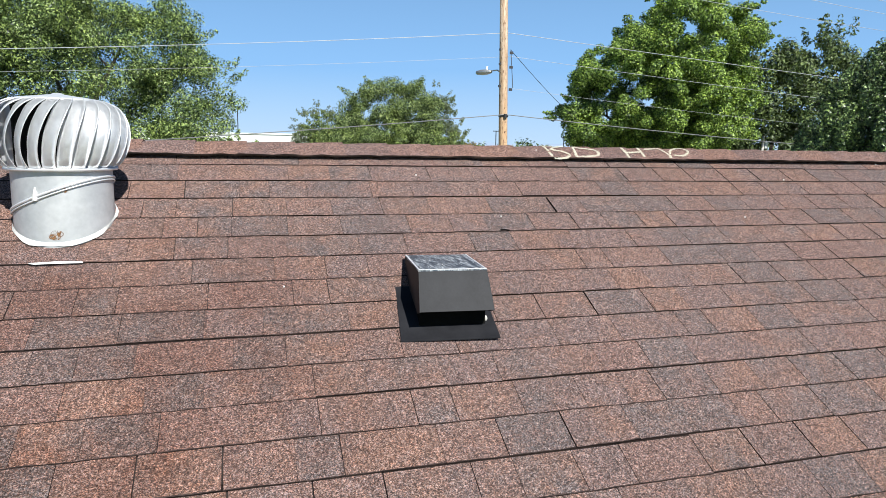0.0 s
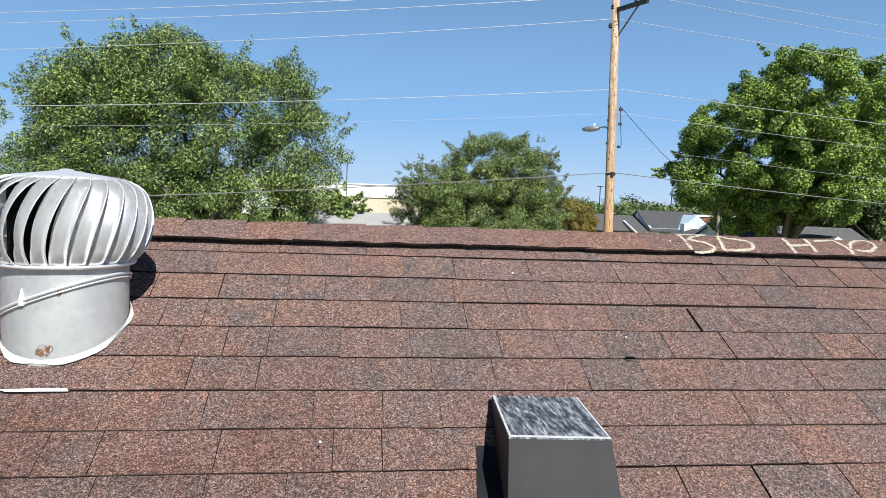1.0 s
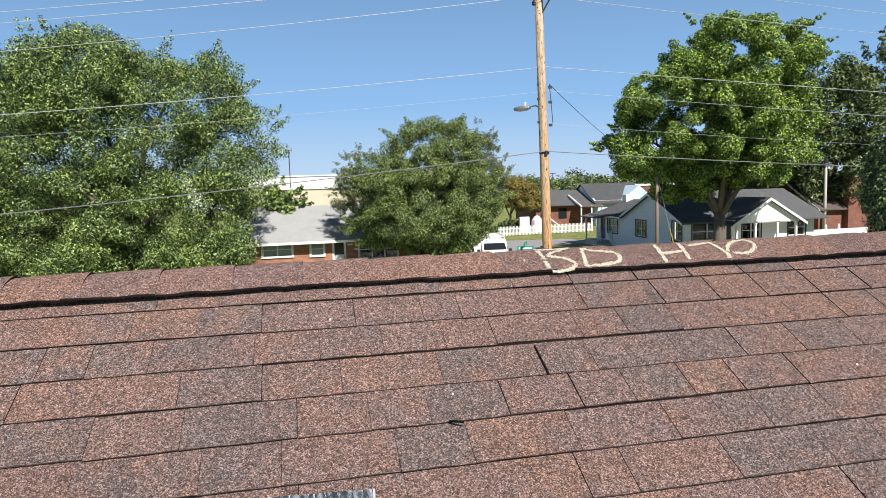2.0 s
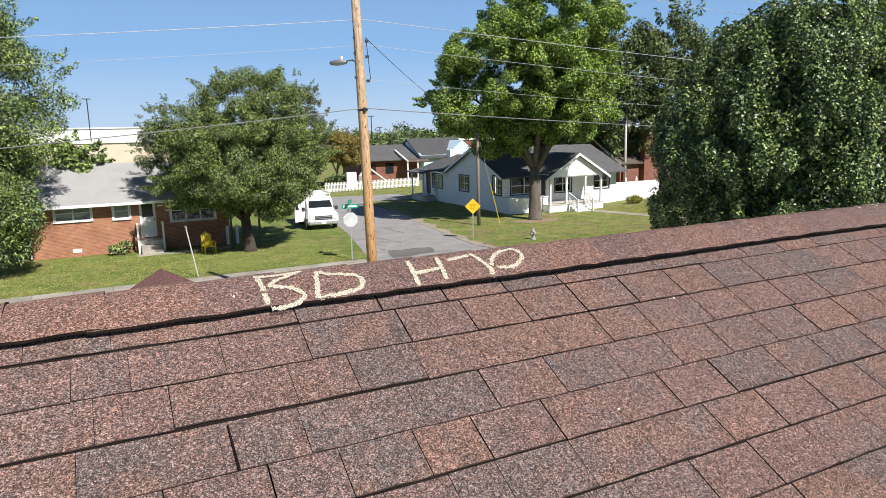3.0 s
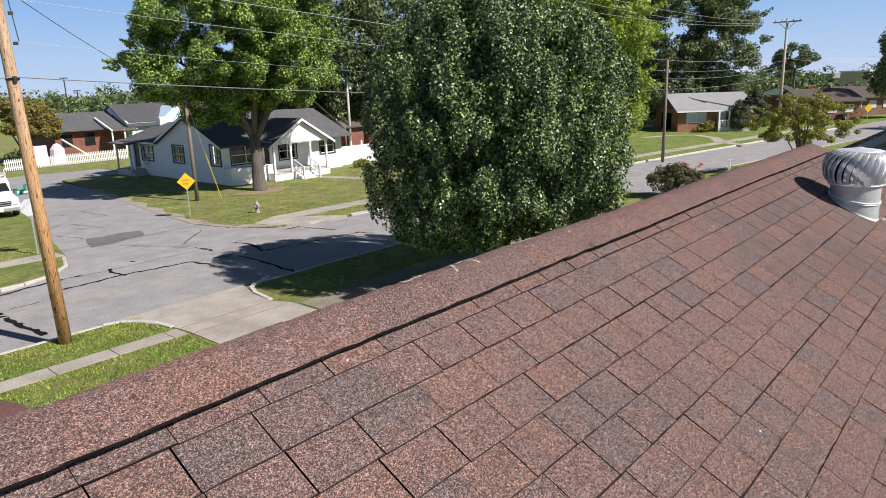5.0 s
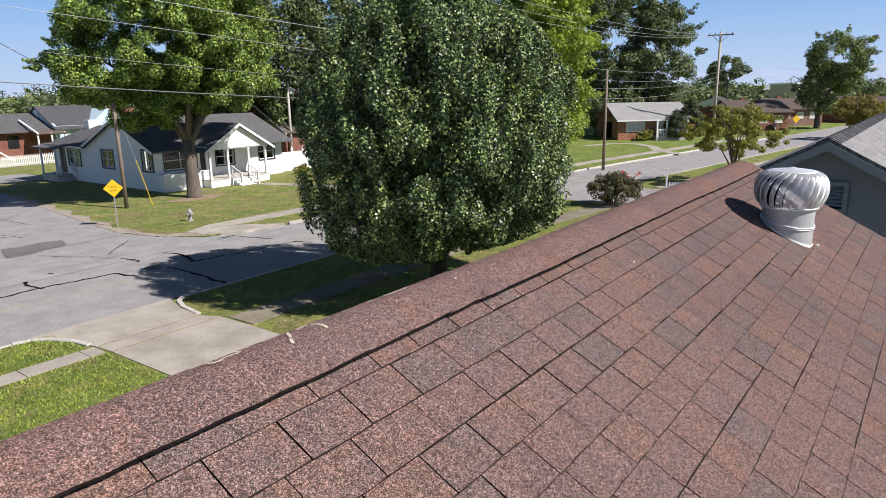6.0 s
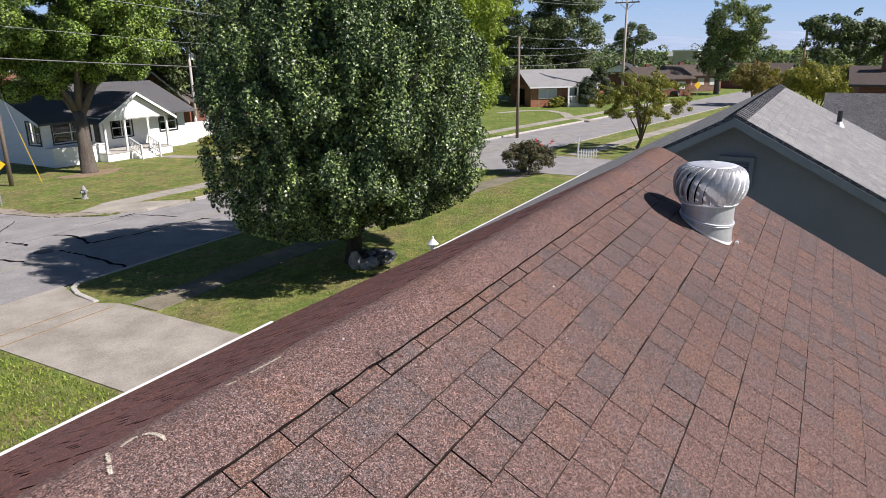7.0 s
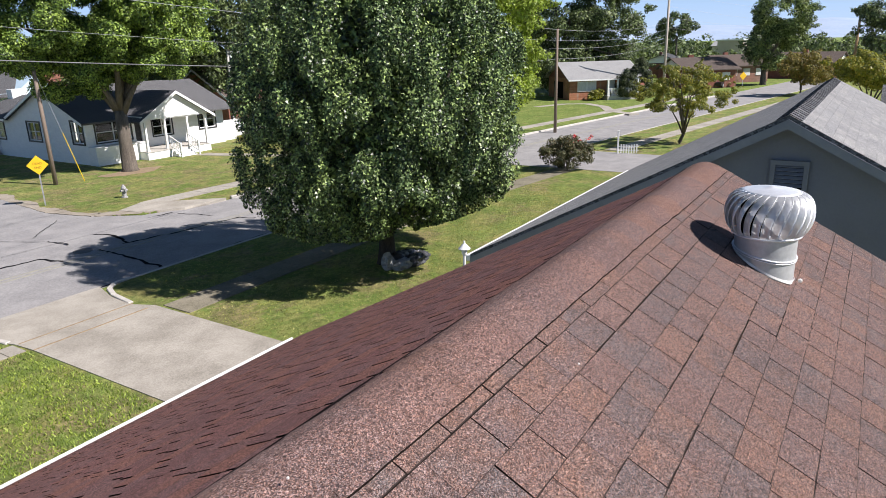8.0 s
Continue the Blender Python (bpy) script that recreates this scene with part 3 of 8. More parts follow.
tagged(part("lawn_north_east", prism(bmesh.new(), lawn_ne, LOW - 0.2, 0.0), M_LAWN_DRY), "green and dry lawn in front of the white house", "lawn", kind="structure")


def kerb_along(name, pts, width=0.16, top=0.012):
    """A kerb of short blocks along a plan line."""
    root = thing(name, (0, 0, 0), label="pale concrete kerb along the road edge", category="kerb", kind="structure")
    for (x0, y0), (x1, y1) in zip(pts, pts[1:]):
        L = math.hypot(x1 - x0, y1 - y0)
        n = max(1, round(L / 3.0))
        for i in range(n):
            a, b = (i + 0.0) / n, (i + 1.0) / n
            c = ((x0 + (x1 - x0) * (a + b) / 2), (y0 + (y1 - y0) * (a + b) / 2), (LOW + top) / 2 - 0.02)
            part("kerb_block", boxes((c, (L / n - 0.012, width, top - LOW + 0.04), math.degrees(math.atan2(y1 - y0, x1 - x0)), 0.02)), M_KERB, root)
    return root


kerb_along("kerb_south", [(x, road_y(x) - HALF - 0.08) for x in (-30, -10, 0, 6, 9.6)])
kerb_along("kerb_south_east", [(x, road_y(x) - HALF - 0.08) for x in (14.95, 18, 22, 26, 30, 36, 38.5)])
kerb_along("kerb_south_far", [(x, road_y(x) - HALF - 0.08) for x in (46, 52, 60, 70, 80, 95, 110)])
kerb_along("kerb_north_west", [(x, road_y(x) + HALF + 0.08) for x in (-30, -10, 0, 7.4)])
kerb_along("kerb_corner", [(8.6, 25.43), (9.4, 25.5), (10.5, 25.95), (11.4, 27.0), (11.9, 28.6)])
kerb_along("kerb_north_east", [(x, road_y(x) + HALF + 0.08) for x in (25, 30, 36, 44, 52, 60, 70, 80, 95)])
kerb_along("kerb_drive_west", [(9.2, 18.36), (9.65, 18.22), (10.05, 17.8), (10.3, 17.2), (10.4, 16.5)], top=0.05)
kerb_along("kerb_drive_east", [(14.95, 18.37), (14.4, 18.33), (14.02, 18.0), (13.78, 17.4), (13.62, 16.3)], top=0.05)


def paved(name, outline, label, material=None, z=0.02, category="pavement"):
    return tagged(part(name, prism(bmesh.new(), outline, -0.2, z), material or M_CONCRETE), label, category, kind="structure")


def slabs(name, x0, x1, y_of, width, step, label, material=None):
    root = thing(name, label=label, category="pavement", kind="structure")
    x = x0
    while x < x1 - 0.01:
        a, b = x + 0.012, min(x + step, x1) - 0.012
        out = [(a, y_of(a)), (b, y_of(b)), (b, y_of(b) + width), (a, y_of(a) + width)]
        part("slab", prism(bmesh.new(), out, -0.2, 0.016 + 0.006 * random.random()), material or M_CONCRETE, root)
        x += step
    return root


slabs("pavement_south", -20, 10.4, lambda x: 15.64, 0.64, 1.5, "weathered concrete pavement slabs across the lawn")
slabs("pavement_south_east", 13.95, 39.0, lambda x: road_y(x) - 7.75, 1.15, 1.5, "dirty overgrown concrete pavement slabs beside the pear tree", M_WALKOLD)
slabs("pavement_south_far", 46.0, 110, lambda x: road_y(x) - 7.0, 1.15, 1.5, "pale concrete pavement along the far lawn")
slabs("pavement_north_west", -40, 12.0, lambda x: 28.75, 1.1, 1.5, "pale concrete pavement slabs by the road")
slabs("pavement_north_east", 22.0, 100, lambda x: road_y(x) + 5.2, 1.2, 1.5, "pale concrete pavement slabs by the road")
drive = [[(10.6, 4.6), (13.85, 4.6), (13.85, 15.48), (10.5, 15.48)], [(10.5, 15.51), (13.85, 15.51), (13.55, 16.18), (10.45, 16.18)],
         [(10.45, 16.21), (13.53, 16.21), (13.64, 17.3), (13.98, 18.44), (9.6, 18.44), (10.25, 17.0)]]
for i, o in enumerate(drive):
    paved("driveway" if i < 2 else "driveway_apron", o, "pale stained concrete driveway slab", z=0.02 + 0.003 * i)
joint = thing("expansion_joints", label="dark tarred joints across the driveway slabs", category="joint", kind="structure")
for y, w in ((15.495, 0.035), (16.195, 0.03)):
    rnd = random.Random(int(y * 10))
    pts = [(10.5 + 3.1 * i / 14, y - w * rnd.uniform(0.3, 0.6)) for i in range(15)] + [(13.6 - 3.1 * i / 14, y + w * rnd.uniform(0.3, 0.6)) for i in range(15)]
    part("joint", prism(bmesh.new(), pts, -0.05, 0.034), M_SOIL, joint)
paved("next_driveway", [(39.0, 3.0), (45.0, 3.0), (45.4, road_y(45) - HALF), (38.6, road_y(39) - HALF)], "grey asphalt driveway of the next lot", M_ASPHALT, 0.012)
paved("kerb_ramp", [(20.7, 26.5), (22.3, 25.3), (24.6, 25.2), (23.2, 26.8), (22.0, 28.2), (20.5, 27.6)], "pale concrete corner apron", z=0.024)
walk_pts = [(33.3, 38.6), (34.4, 38.6), (37.6, 28.2), (36.4, 28.2)]
paved("garden_walk", walk_pts, "pale concrete walk to the porch", z=0.014)
ctr = [(73.5, 31.2), (77.6, 29.6), (78.6, 27.2), (75.8, 24.2), (71.2, 21.9), (69.0, 18.8)]
side = []
for i, (x, y) in enumerate(ctr):
    (xa, ya), (xb, yb) = ctr[max(i - 1, 0)], ctr[min(i + 1, len(ctr) - 1)]
    n = math.hypot(xb - xa, yb - ya)
    side.append((-(yb - ya) / n * 0.55, (xb - xa) / n * 0.55))
paved("right_walk", [(x + a, y + b) for (x, y), (a, b) in zip(ctr, side)] + [(x - a, y - b) for (x, y), (a, b) in reversed(list(zip(ctr, side)))], "pale concrete curved walk across a lawn", z=0.014)

verge = thing("dirt_verge", (0, 0, 0), label="bare gravel and dirt along the street edge", category="dirt", kind="structure")
rnd = random.Random(6)
edge = [(23.2, 25.75), (20.9, 26.4), (19.6, 27.9), (19.0, 30.4), (19.35, 34.0), (20.25, 41.0), (21.2, 49.0)]
for (xa, ya), (xb, yb) in zip(edge, edge[1:]):
    n = max(3, int(math.hypot(xb - xa, yb - ya) / 0.14))
    L = math.hypot(xb - xa, yb - ya)
    nx, ny = (yb - ya) / L, -(xb - xa) / L
    out, back = [], []
    for i in range(n + 1):
        f = i / n
        x, y = xa + (xb - xa) * f, ya + (yb - ya) * f
        a, b = 0.3 + rnd.uniform(-0.04, 0.04), 0.28 + 0.2 * math.sin(2.1 * y + x) + rnd.uniform(-0.07, 0.07)
        out.append((x + nx * b, y + ny * b))
        back.append((x - nx * a, y - ny * a))
    part("dirt", prism(bmesh.new(), out + back[::-1], -0.12, 0.006), M_DIRT, verge)
# tar seals and worn yellow lines on the road
crack = thing("tar_seals", label="black tar sealing wandering along the road cracks", category="tar seal", kind="structure")


def tar_line(pts, w, z=LOW + 0.02):
    rnd = random.Random(int(pts[0][0] * 100 + pts[0][1] * 7))
    bm = bmesh.new()
    prev = None
    for (x0, y0), (x1, y1) in zip(pts, pts[1:]):
        L = math.hypot(x1 - x0, y1 - y0)
        n = max(3, int(L / 0.16))
        wander = 0.0
        for i in range(n):
            f = i / (n - 1)
            x, y = x0 + (x1 - x0) * f, y0 + (y1 - y0) * f
            nx, ny = -(y1 - y0) / L, (x1 - x0) / L
            wander = 0.6 * wander + rnd.uniform(-0.055, 0.055)
            j = wander * min(1.0, 8 * f, 8 * (1 - f)) + rnd.uniform(-0.015, 0.015)
            h = w * rnd.uniform(0.22, 0.55)
            a, b = bm.verts.new((x + nx * (j + h), y + ny * (j + h), z)), bm.verts.new((x + nx * (j - h), y + ny * (j - h), z))
            if prev:
                bm.faces.new((prev[0], prev[1], b, a))
            prev = (a, b)
    bmesh.ops.recalc_face_normals(bm, faces=bm.faces)
    part("tar_seal", bm, M_TAR, crack)


tar_line([(7.8, 24.83), (7.74, 23.08), (7.79, 21.4), (7.86, 20.41), (7.96, 19.3)], 0.26)
tar_line([(4.96, 20.9), (5.33, 20.23), (6.01, 19.79), (6.79, 19.31)], 0.1)
tar_line([(5.91, 23.16), (5.77, 22.73), (5.43, 22.44), (5.14, 21.7)], 0.2)
tar_line([(-12, 20.6), (0, 20.9), (5.0, 20.9)], 0.1)
tar_line([(8.46, 24.91), (9.27, 25.13), (12.15, 25.4), (12.37, 25.37), (12.18, 24.66), (12.32, 23.77)], 0.15, z=-0.1)
tar_line([(10.11, 23.82), (12.4, 23.93), (14.81, 23.62), (15.12, 22.56)], 0.15)
tar_line([(10.55, 25.65), (12.34, 26.01), (14.87, 25.83), (17.72, 26.06), (21.68, 25.37)], 0.12, z=-0.085)
tar_line([(13.33, 26.74), (13.45, 25.45)], 0.12, z=-0.075)
tar_line([(16.2, 26.38), (16.38, 24.46)], 0.1, z=-0.078)
tar_line([(8.13, 22.84), (9.05, 22.93)], 0.06)
tar_line([(17.79, 25.14), (18.06, 24.35), (17.89, 23.3), (17.69, 22.68)], 0.16)
tar_line([(17.52, 22.76), (20.14, 22.2), (22.54, 21.92), (22.75, 21.16)], 0.15)
tar_line([(16.57, 22.81), (16.54, 20.65), (16.41, 18.84)], 0.14)
tar_line([(21.68, 25.13), (22.25, 23.29)], 0.09)
tar_line([(23.75, 20.96), (36.0, 21.6), (47.0, 19.8)], 0.1)
tar_line([(13.4, 27.0), (14.8, 27.6)], 0.1)
tar_line([(18.0, 29.5), (16.6, 33.5), (17.4, 37.5)], 0.08)
tar_line([(-6, 18.8), (3, 18.75), (8, 18.7)], 0.09)
tar_line([(10, 18.75), (14.6, 18.7), (22, 18.75)], 0.08)
rnd = random.Random(12)
for i in range(14):
    x, y = rnd.uniform(12.8, 19.0), rnd.uniform(26.5, 46.0)
    a = rnd.uniform(0, 3.14)
    d = rnd.uniform(0.8, 2.2)
    x0_, x1_ = x - d * math.cos(a) * 0.6, x + d * math.cos(a) * 0.6
    lo_ = 12.4 + 0.2 * (y - 28)
    if x0_ > lo_ and x1_ > lo_ and max(x0_, x1_) < 18.4:
        tar_line([(x0_, y - d * math.sin(a)), (x, y), (x1_, y + d * math.sin(a))], 0.035, z=0.0)
strip([x for x in XS if -30 <= x <= 95], 0.12, 0.24, LOW, LOW + 0.022, M_YELLOWLINE, "centre_line", "faded yellow line along the road", "road marking")
strip([x for x in XS if -30 <= x <= 95], 0.42, 0.54, LOW, LOW + 0.022, M_YELLOWLINE, "centre_line", "faded yellow line along the road", "road marking")
bm = bmesh.new()
lathe(bm, [(0.34, -0.02), (0.34, 0.012), (0.30, 0.016), (0.27, 0.010), (0.02, 0.014)], 24)
mh = thing("manhole", (16.2, 23.2, LOW + 0.014), label="round iron manhole cover set in the asphalt", category="manhole", kind="structure")
part("manhole_cover", bm, M_ASPHALT_OLD, mh)
drain = thing("storm_drain", (7.25, 25.42, 0), label="concrete kerb inlet with a dark opening", category="storm drain", kind="structure")
part("lid", boxes(((0, 0.2, -0.01), (1.0, 0.5, 0.07), 0, 0.01)), M_KERB, drain)
part("opening", boxes(((0, -0.10, -0.085), (0.84, 0.05, 0.12))), M_DARKIN, drain)

# ---- own roof ----
H, S = 5.974, 0.52
SF = 0.538
X0, X1, YB, YF = -6.5, 8.42, -4.9, 4.36
COURSE = 0.1245
own = thing("house", (0, 0, 0), label="single-storey house with a reddish-brown shingled gable roof", category="house")
part("wall", boxes(((1.0, -0.2, 1.6), (14.0, 8.3, 3.2))), M_WHITEBRICK, own, "white painted wall")
for gx in (-5.9, 7.75):
    gw = bmesh.new()
    extrude_poly(gw, [(gx, -4.2, 3.2), (gx, 3.9, 3.2), (gx, 3.9, 3.6), (gx, 0, H - 0.25), (gx, -4.2, 3.55)], (0.2, 0, 0))
    part("gable_wall", gw, M_WHITEBRICK, own)
roof = part("roof", bmesh.new(), M_UNDER, own, "reddish-brown asphalt shingles")
bm = bmesh.new()
extrude_poly(bm, [(X0, 0, H - 0.006), (X1 - 0.02, 0, H - 0.006), (X1 - 0.02, YB, H + S * YB - 0.006), (X0, YB, H + S * YB - 0.006)], (0, 0, -0.09))
part("roof_deck", bm, M_UNDER, roof)
bm = bmesh.new()
extrude_poly(bm, [(X0, 0, H - 0.006), (X1 - 0.02, 0, H - 0.006), (X1 - 0.02, YF, H - SF * YF - 0.006), (X0, YF, H - SF * YF - 0.006)], (0, 0, -0.09))
part("roof_deck", bm, M_UNDER, roof)
zf = H - SF * YF
part("gutter", boxes(((1.0, YF + 0.055, zf - 0.085), (14.9, 0.012, 0.13)), ((1.0, YF + 0.0, zf - 0.145), (14.9, 0.12, 0.012)), ((1.0, YF - 0.05, zf - 0.10), (14.9, 0.012, 0.09)),
                     ((1.0, YF + 0.055, zf - 0.018), (14.9, 0.03, 0.014)), *[((X0 + 0.4 + 0.75 * i, YF + 0.005, zf - 0.022), (0.025, 0.10, 0.008)) for i in range(20)]), M_WHITE, own, "white metal gutter")
part("rake_board", plate([(X1 - 0.01, YB, H + S * YB - 0.02), (X1 - 0.01, 0, H - 0.02), (X1 - 0.01, YF, zf - 0.02), (X1 - 0.01, YF, zf - 0.16), (X1 - 0.01, 0, H - 0.16), (X1 - 0.01, YB, H + S * YB - 0.16)], (0.03, 0, 0)), M_WHITE, own, "white board along the gable edge")
# lower front gable that stands out from the front slope
FG = [(-1.6, 4.35, 3.09), (1.22, 4.35, 4.74), (4.04, 4.35, 3.09)]
bm = bmesh.new()
for a, b in ((0, 1), (2, 1)):
    e, r = Vector(FG[a]), Vector(FG[b])
    extrude_poly(bm, [r + Vector((0, 2.75, 0)), e + Vector((0, 2.75, 0)), (e.x, 4.4, e.z), (r.x, 2.3, r.z)], (0, 0, -0.06))
part("front_gable_roof", bm, M_SHINGLE_FRONT, roof)


def tab_mesh(w, exposure, thick, rnd, jag=0.0013, gap=1.0, high=1.0):
    """One shingle tab: x along the course, y up the slope from its butt, z out of the roof."""
    g = gap * rnd.choice((0.0005, 0.001, 0.0014, 0.0018))
    n = 4
    tall = thick * high
    low = [(-w / 2 + g + (w - 2 * g) * i / n, rnd.uniform(-jag, jag), tall * rnd.uniform(0.96, 1.04)) for i in range(n + 1)]
    worn = [(x, y + rnd.uniform(0.0012, 0.0036), z) for x, y, z in low]
    side = (-w / 2 + g, w / 2 - g)
    top = [(x, exposure - 0.0004, 0.0014 * tall / thick) for x in side]
    head = [(x, exposure + 0.02, 0.0012) for x in side]
    v = worn + top + head + low + [(x, y, -0.004) for x, y, _ in low] + [(x, exposure + 0.02, -0.004) for x in side]
    a, b = n + 5, 2 * n + 6
    f = [tuple(range(n + 1)) + (n + 2, n + 1)]
    f += [(a + i, a + i + 1, i + 1, i) for i in range(n)]
    f += [(b + i, b + i + 1, a + i + 1, a + i) for i in range(n)]
    f += [(b + n + 1, b, a, 0, n + 1, n + 3), (b + n, b + n + 2, n + 4, n + 2, n, a + n), (n + 1, n + 2, n + 4, n + 3)]
    return v, f


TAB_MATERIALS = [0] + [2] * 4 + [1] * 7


def slope_frame(front):
    """From tab coordinates to the roof: the matrix for a tab at x, d metres down from the ridge."""
    s = SF if front else S
    k = 1 / math.hypot(1, s)
    up = Vector((0, -k if front else k, s * k))
    along = Vector((-1, 0, 0)) if front else Vector((1, 0, 0))
    out = along.cross(up)

    def at(x, d):
        p = Vector((x, 0, H)) - up * d
        return Matrix(((along.x, up.x, out.x, p.x), (along.y, up.y, out.y, p.y), (along.z, up.z, out.z, p.z), (0, 0, 0, 1)))
    return at


def lay_course(rnd, x0, x1, start):
    """Strips of three to six tabs that share one straight butt: x, width, drop and height class of each tab."""
    x, out, left = x0 + start, [], 0
    while x < x1:
        if left == 0:
            left, drop, high = rnd.choice((3, 4, 5, 6)), rnd.uniform(-0.002, 0.0025), rnd.randrange(4) if x < 2.6 else rnd.choice((2, 3))
            x += 0.0006
        left -= 1
        w = rnd.choice((0.11, 0.14, 0.165, 0.165, 0.19, 0.19, 0.22, 0.25) if x < 1.3 else (0.165, 0.19, 0.19, 0.19, 0.22))
        out.append((x + w / 2, w, drop, high if rnd.random() < 0.8 else rnd.randrange(4)))
        x += w
    return out


def lay_slope(front, courses, xa, xb, near, material, name):
    """The tabs of a slope. Those inside `near` (x0, x1, course0, course1) are parts, the rest one joined mesh."""
    rnd = random.Random(11 + front)
    at = slope_frame(front)
    shared, verts, faces = {}, [], []
    for w in (0.11, 0.14, 0.165, 0.19, 0.22, 0.25):
        for k in range(8):
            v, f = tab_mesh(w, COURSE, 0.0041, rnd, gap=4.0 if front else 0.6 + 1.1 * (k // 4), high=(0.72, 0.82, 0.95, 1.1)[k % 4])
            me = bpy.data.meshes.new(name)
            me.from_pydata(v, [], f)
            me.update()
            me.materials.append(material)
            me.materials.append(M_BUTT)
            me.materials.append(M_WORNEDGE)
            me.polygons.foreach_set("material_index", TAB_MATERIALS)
            shared[w, k] = (me, v, f)
    made = 0
    for c in range(courses):
        drop = 0.066 + COURSE * (c + 1)
        sway = rnd.uniform(0, 6.28)
        for x, w, dip, high in lay_course(rnd, xa, xb, -((0.125 * c) % 0.38) - rnd.random() * 0.02):
            x = min(x, xb - w / 2)
            d = drop + 0.0009 * math.sin(1.7 * x + sway) + dip + rnd.uniform(-0.0006, 0.0006)
            me, v, f = shared[w, high + 4 * (rnd.random() < (0.1 if x < 1.4 else 0.4 if x < 2.6 else 0.92))]
            m = at(x, d) @ Matrix.Rotation(rnd.uniform(-0.005, 0.005), 4, 'Z')
            if near and near[0] <= x <= near[1] and near[2] <= c < near[3] and made < 300:
                ob = new(name, me)
                ob.parent = roof
                ob.matrix_basis = m
                made += 1
            else:
                base = len(verts)
                verts += [tuple(m @ Vector(p)) for p in v]
                faces += [tuple(base + i for i in q) for q in f]
    ob = soup(name + "_field", verts, faces, [material, M_BUTT, M_WORNEDGE], roof, kind="stuff")
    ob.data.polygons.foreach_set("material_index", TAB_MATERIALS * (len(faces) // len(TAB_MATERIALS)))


# ---- turbine vents, box vent and chalk on the roof ----
def turbine(name, x, y, turn, label, seam=(0.085, 0.06, 1.9), open_by=0.14):
    z = H + S * y
    root = thing(name, (x, y, z), label=label, category="roof vent", group="turbine vents")
    R, r = 0.209, 0.148
    bm = bmesh.new()
    seg = 40
    ring0, ring1 = [], []
    for k in range(seg):
        a = 2 * math.pi * k / seg
        cx, cy = r * math.cos(a), r * math.sin(a)
        ring0.append(bm.verts.new((cx, cy, S * cy - 0.005)))
        ring1.append(bm.verts.new((cx, cy, 0.165)))
    for k in range(seg):
        bm.faces.new((ring0[k], ring0[(k + 1) % seg], ring1[(k + 1) % seg], ring1[k]))
    part("flue", bm, M_GALVDULL, root, "dull galvanised flue", smooth=True)
    # the slanting crimped seam of the adjustable collar
    pts = [((r + 0.004) * math.cos(a), (r + 0.004) * math.sin(a), seam[0] + seam[1] * math.sin(a + seam[2])) for a in (2 * math.pi * k / 36 for k in range(37))]
    bm = bmesh.new()
    tube(bm, pts, 0.0042, 6, cap=False)
    tube(bm, [(p[0] * 1.003, p[1] * 1.003, p[2] - 0.010) for p in pts], 0.0026, 6, cap=False)
    part("collar_seam", bm, M_GALV, root, smooth=True)
    # flashing foot
    bm = bmesh.new()
    a_lo, a_hi = [], []
    for k in range(seg):
        a = 2 * math.pi * k / seg
        w = 0.007 + 0.004 * math.sin(5 * a) + 0.003 * math.sin(9 * a + 1)
        a_lo.append(bm.verts.new(((r + w) * math.cos(a), (r + w) * math.sin(a), S * (r + w) * math.sin(a) + 0.010)))
        a_hi.append(bm.verts.new(((r + 0.003) * math.cos(a), (r + 0.003) * math.sin(a), S * r * math.sin(a) + 0.020)))
    for k in range(seg):
        bm.faces.new((a_lo[k], a_lo[(k + 1) % seg], a_hi[(k + 1) % seg], a_hi[k]))
    part("sealant", bm, M_SEAL, root, "cracked white sealant ring", smooth=True)
    # head: curved overlapping vanes between a bottom ring and a top cap
    ts = (0, 0.15, 0.35, 0.5, 0.65, 0.8, 0.9, 1.0)
    smooth_at = lambda t, vals: sum(w * float(np.interp(min(max(t + d, 0.0), 1.0), ts, vals)) for d, w in ((-0.07, 0.25), (0.0, 0.5), (0.07, 0.25)))
    prof = lambda t: (R * smooth_at(t, (0.78, 0.90, 0.985, 1.0, 0.98, 0.90, 0.79, 0.60)), 0.172 + 0.222 * smooth_at(t, (0.0, 0.12, 0.33, 0.50, 0.68, 0.845, 0.925, 0.985)))
    n, steps = 26, 16
    for k in range(n):
        bm = bmesh.new()
        rows = []
        for i in range(steps + 1):
            t = i / steps
            rr, zz = prof(t)
            lean = 0.42 * t ** 2.2
            row = []
            for j in range(5):
                u = j / 4
                a = 2 * math.pi * (k + u * 0.94) / n + lean + turn
                q = rr * (1.0 - open_by * (1 - u) * min(1.0, 3.5 * t + 0.1, 3.0 * (1 - t) + 0.15) + 0.014 * math.sin(math.pi * u))
                row.append(bm.verts.new((q * math.cos(a), q * math.sin(a), zz)))
            rows.append(row)
        for ra, rb in zip(rows, rows[1:]):
            for j in range(4):
                bm.faces.new((ra[j], ra[j + 1], rb[j + 1], rb[j]))
        rim = [r_[4].co.copy() for r_ in rows]
        bmesh.ops.solidify(bm, geom=bm.faces[:], thickness=0.0012)
        tube(bm, rim, 0.0015, 5)
        part("vane", bm, M_GALV, root, smooth=True)
    bm = bmesh.new()
    r1, z1 = prof(1.0)
    lathe(bm, [(r1 + 0.006, z1 - 0.012), (r1 + 0.008, z1 - 0.002), (r1 * 0.9, z1 + 0.003), (r1 * 0.4, z1 + 0.012), (0.02, z1 + 0.017), (0.012, z1 + 0.021), (0.002, z1 + 0.022)], 36)
    part("cap", bm, M_GALV, root, "domed metal cap", smooth=True)
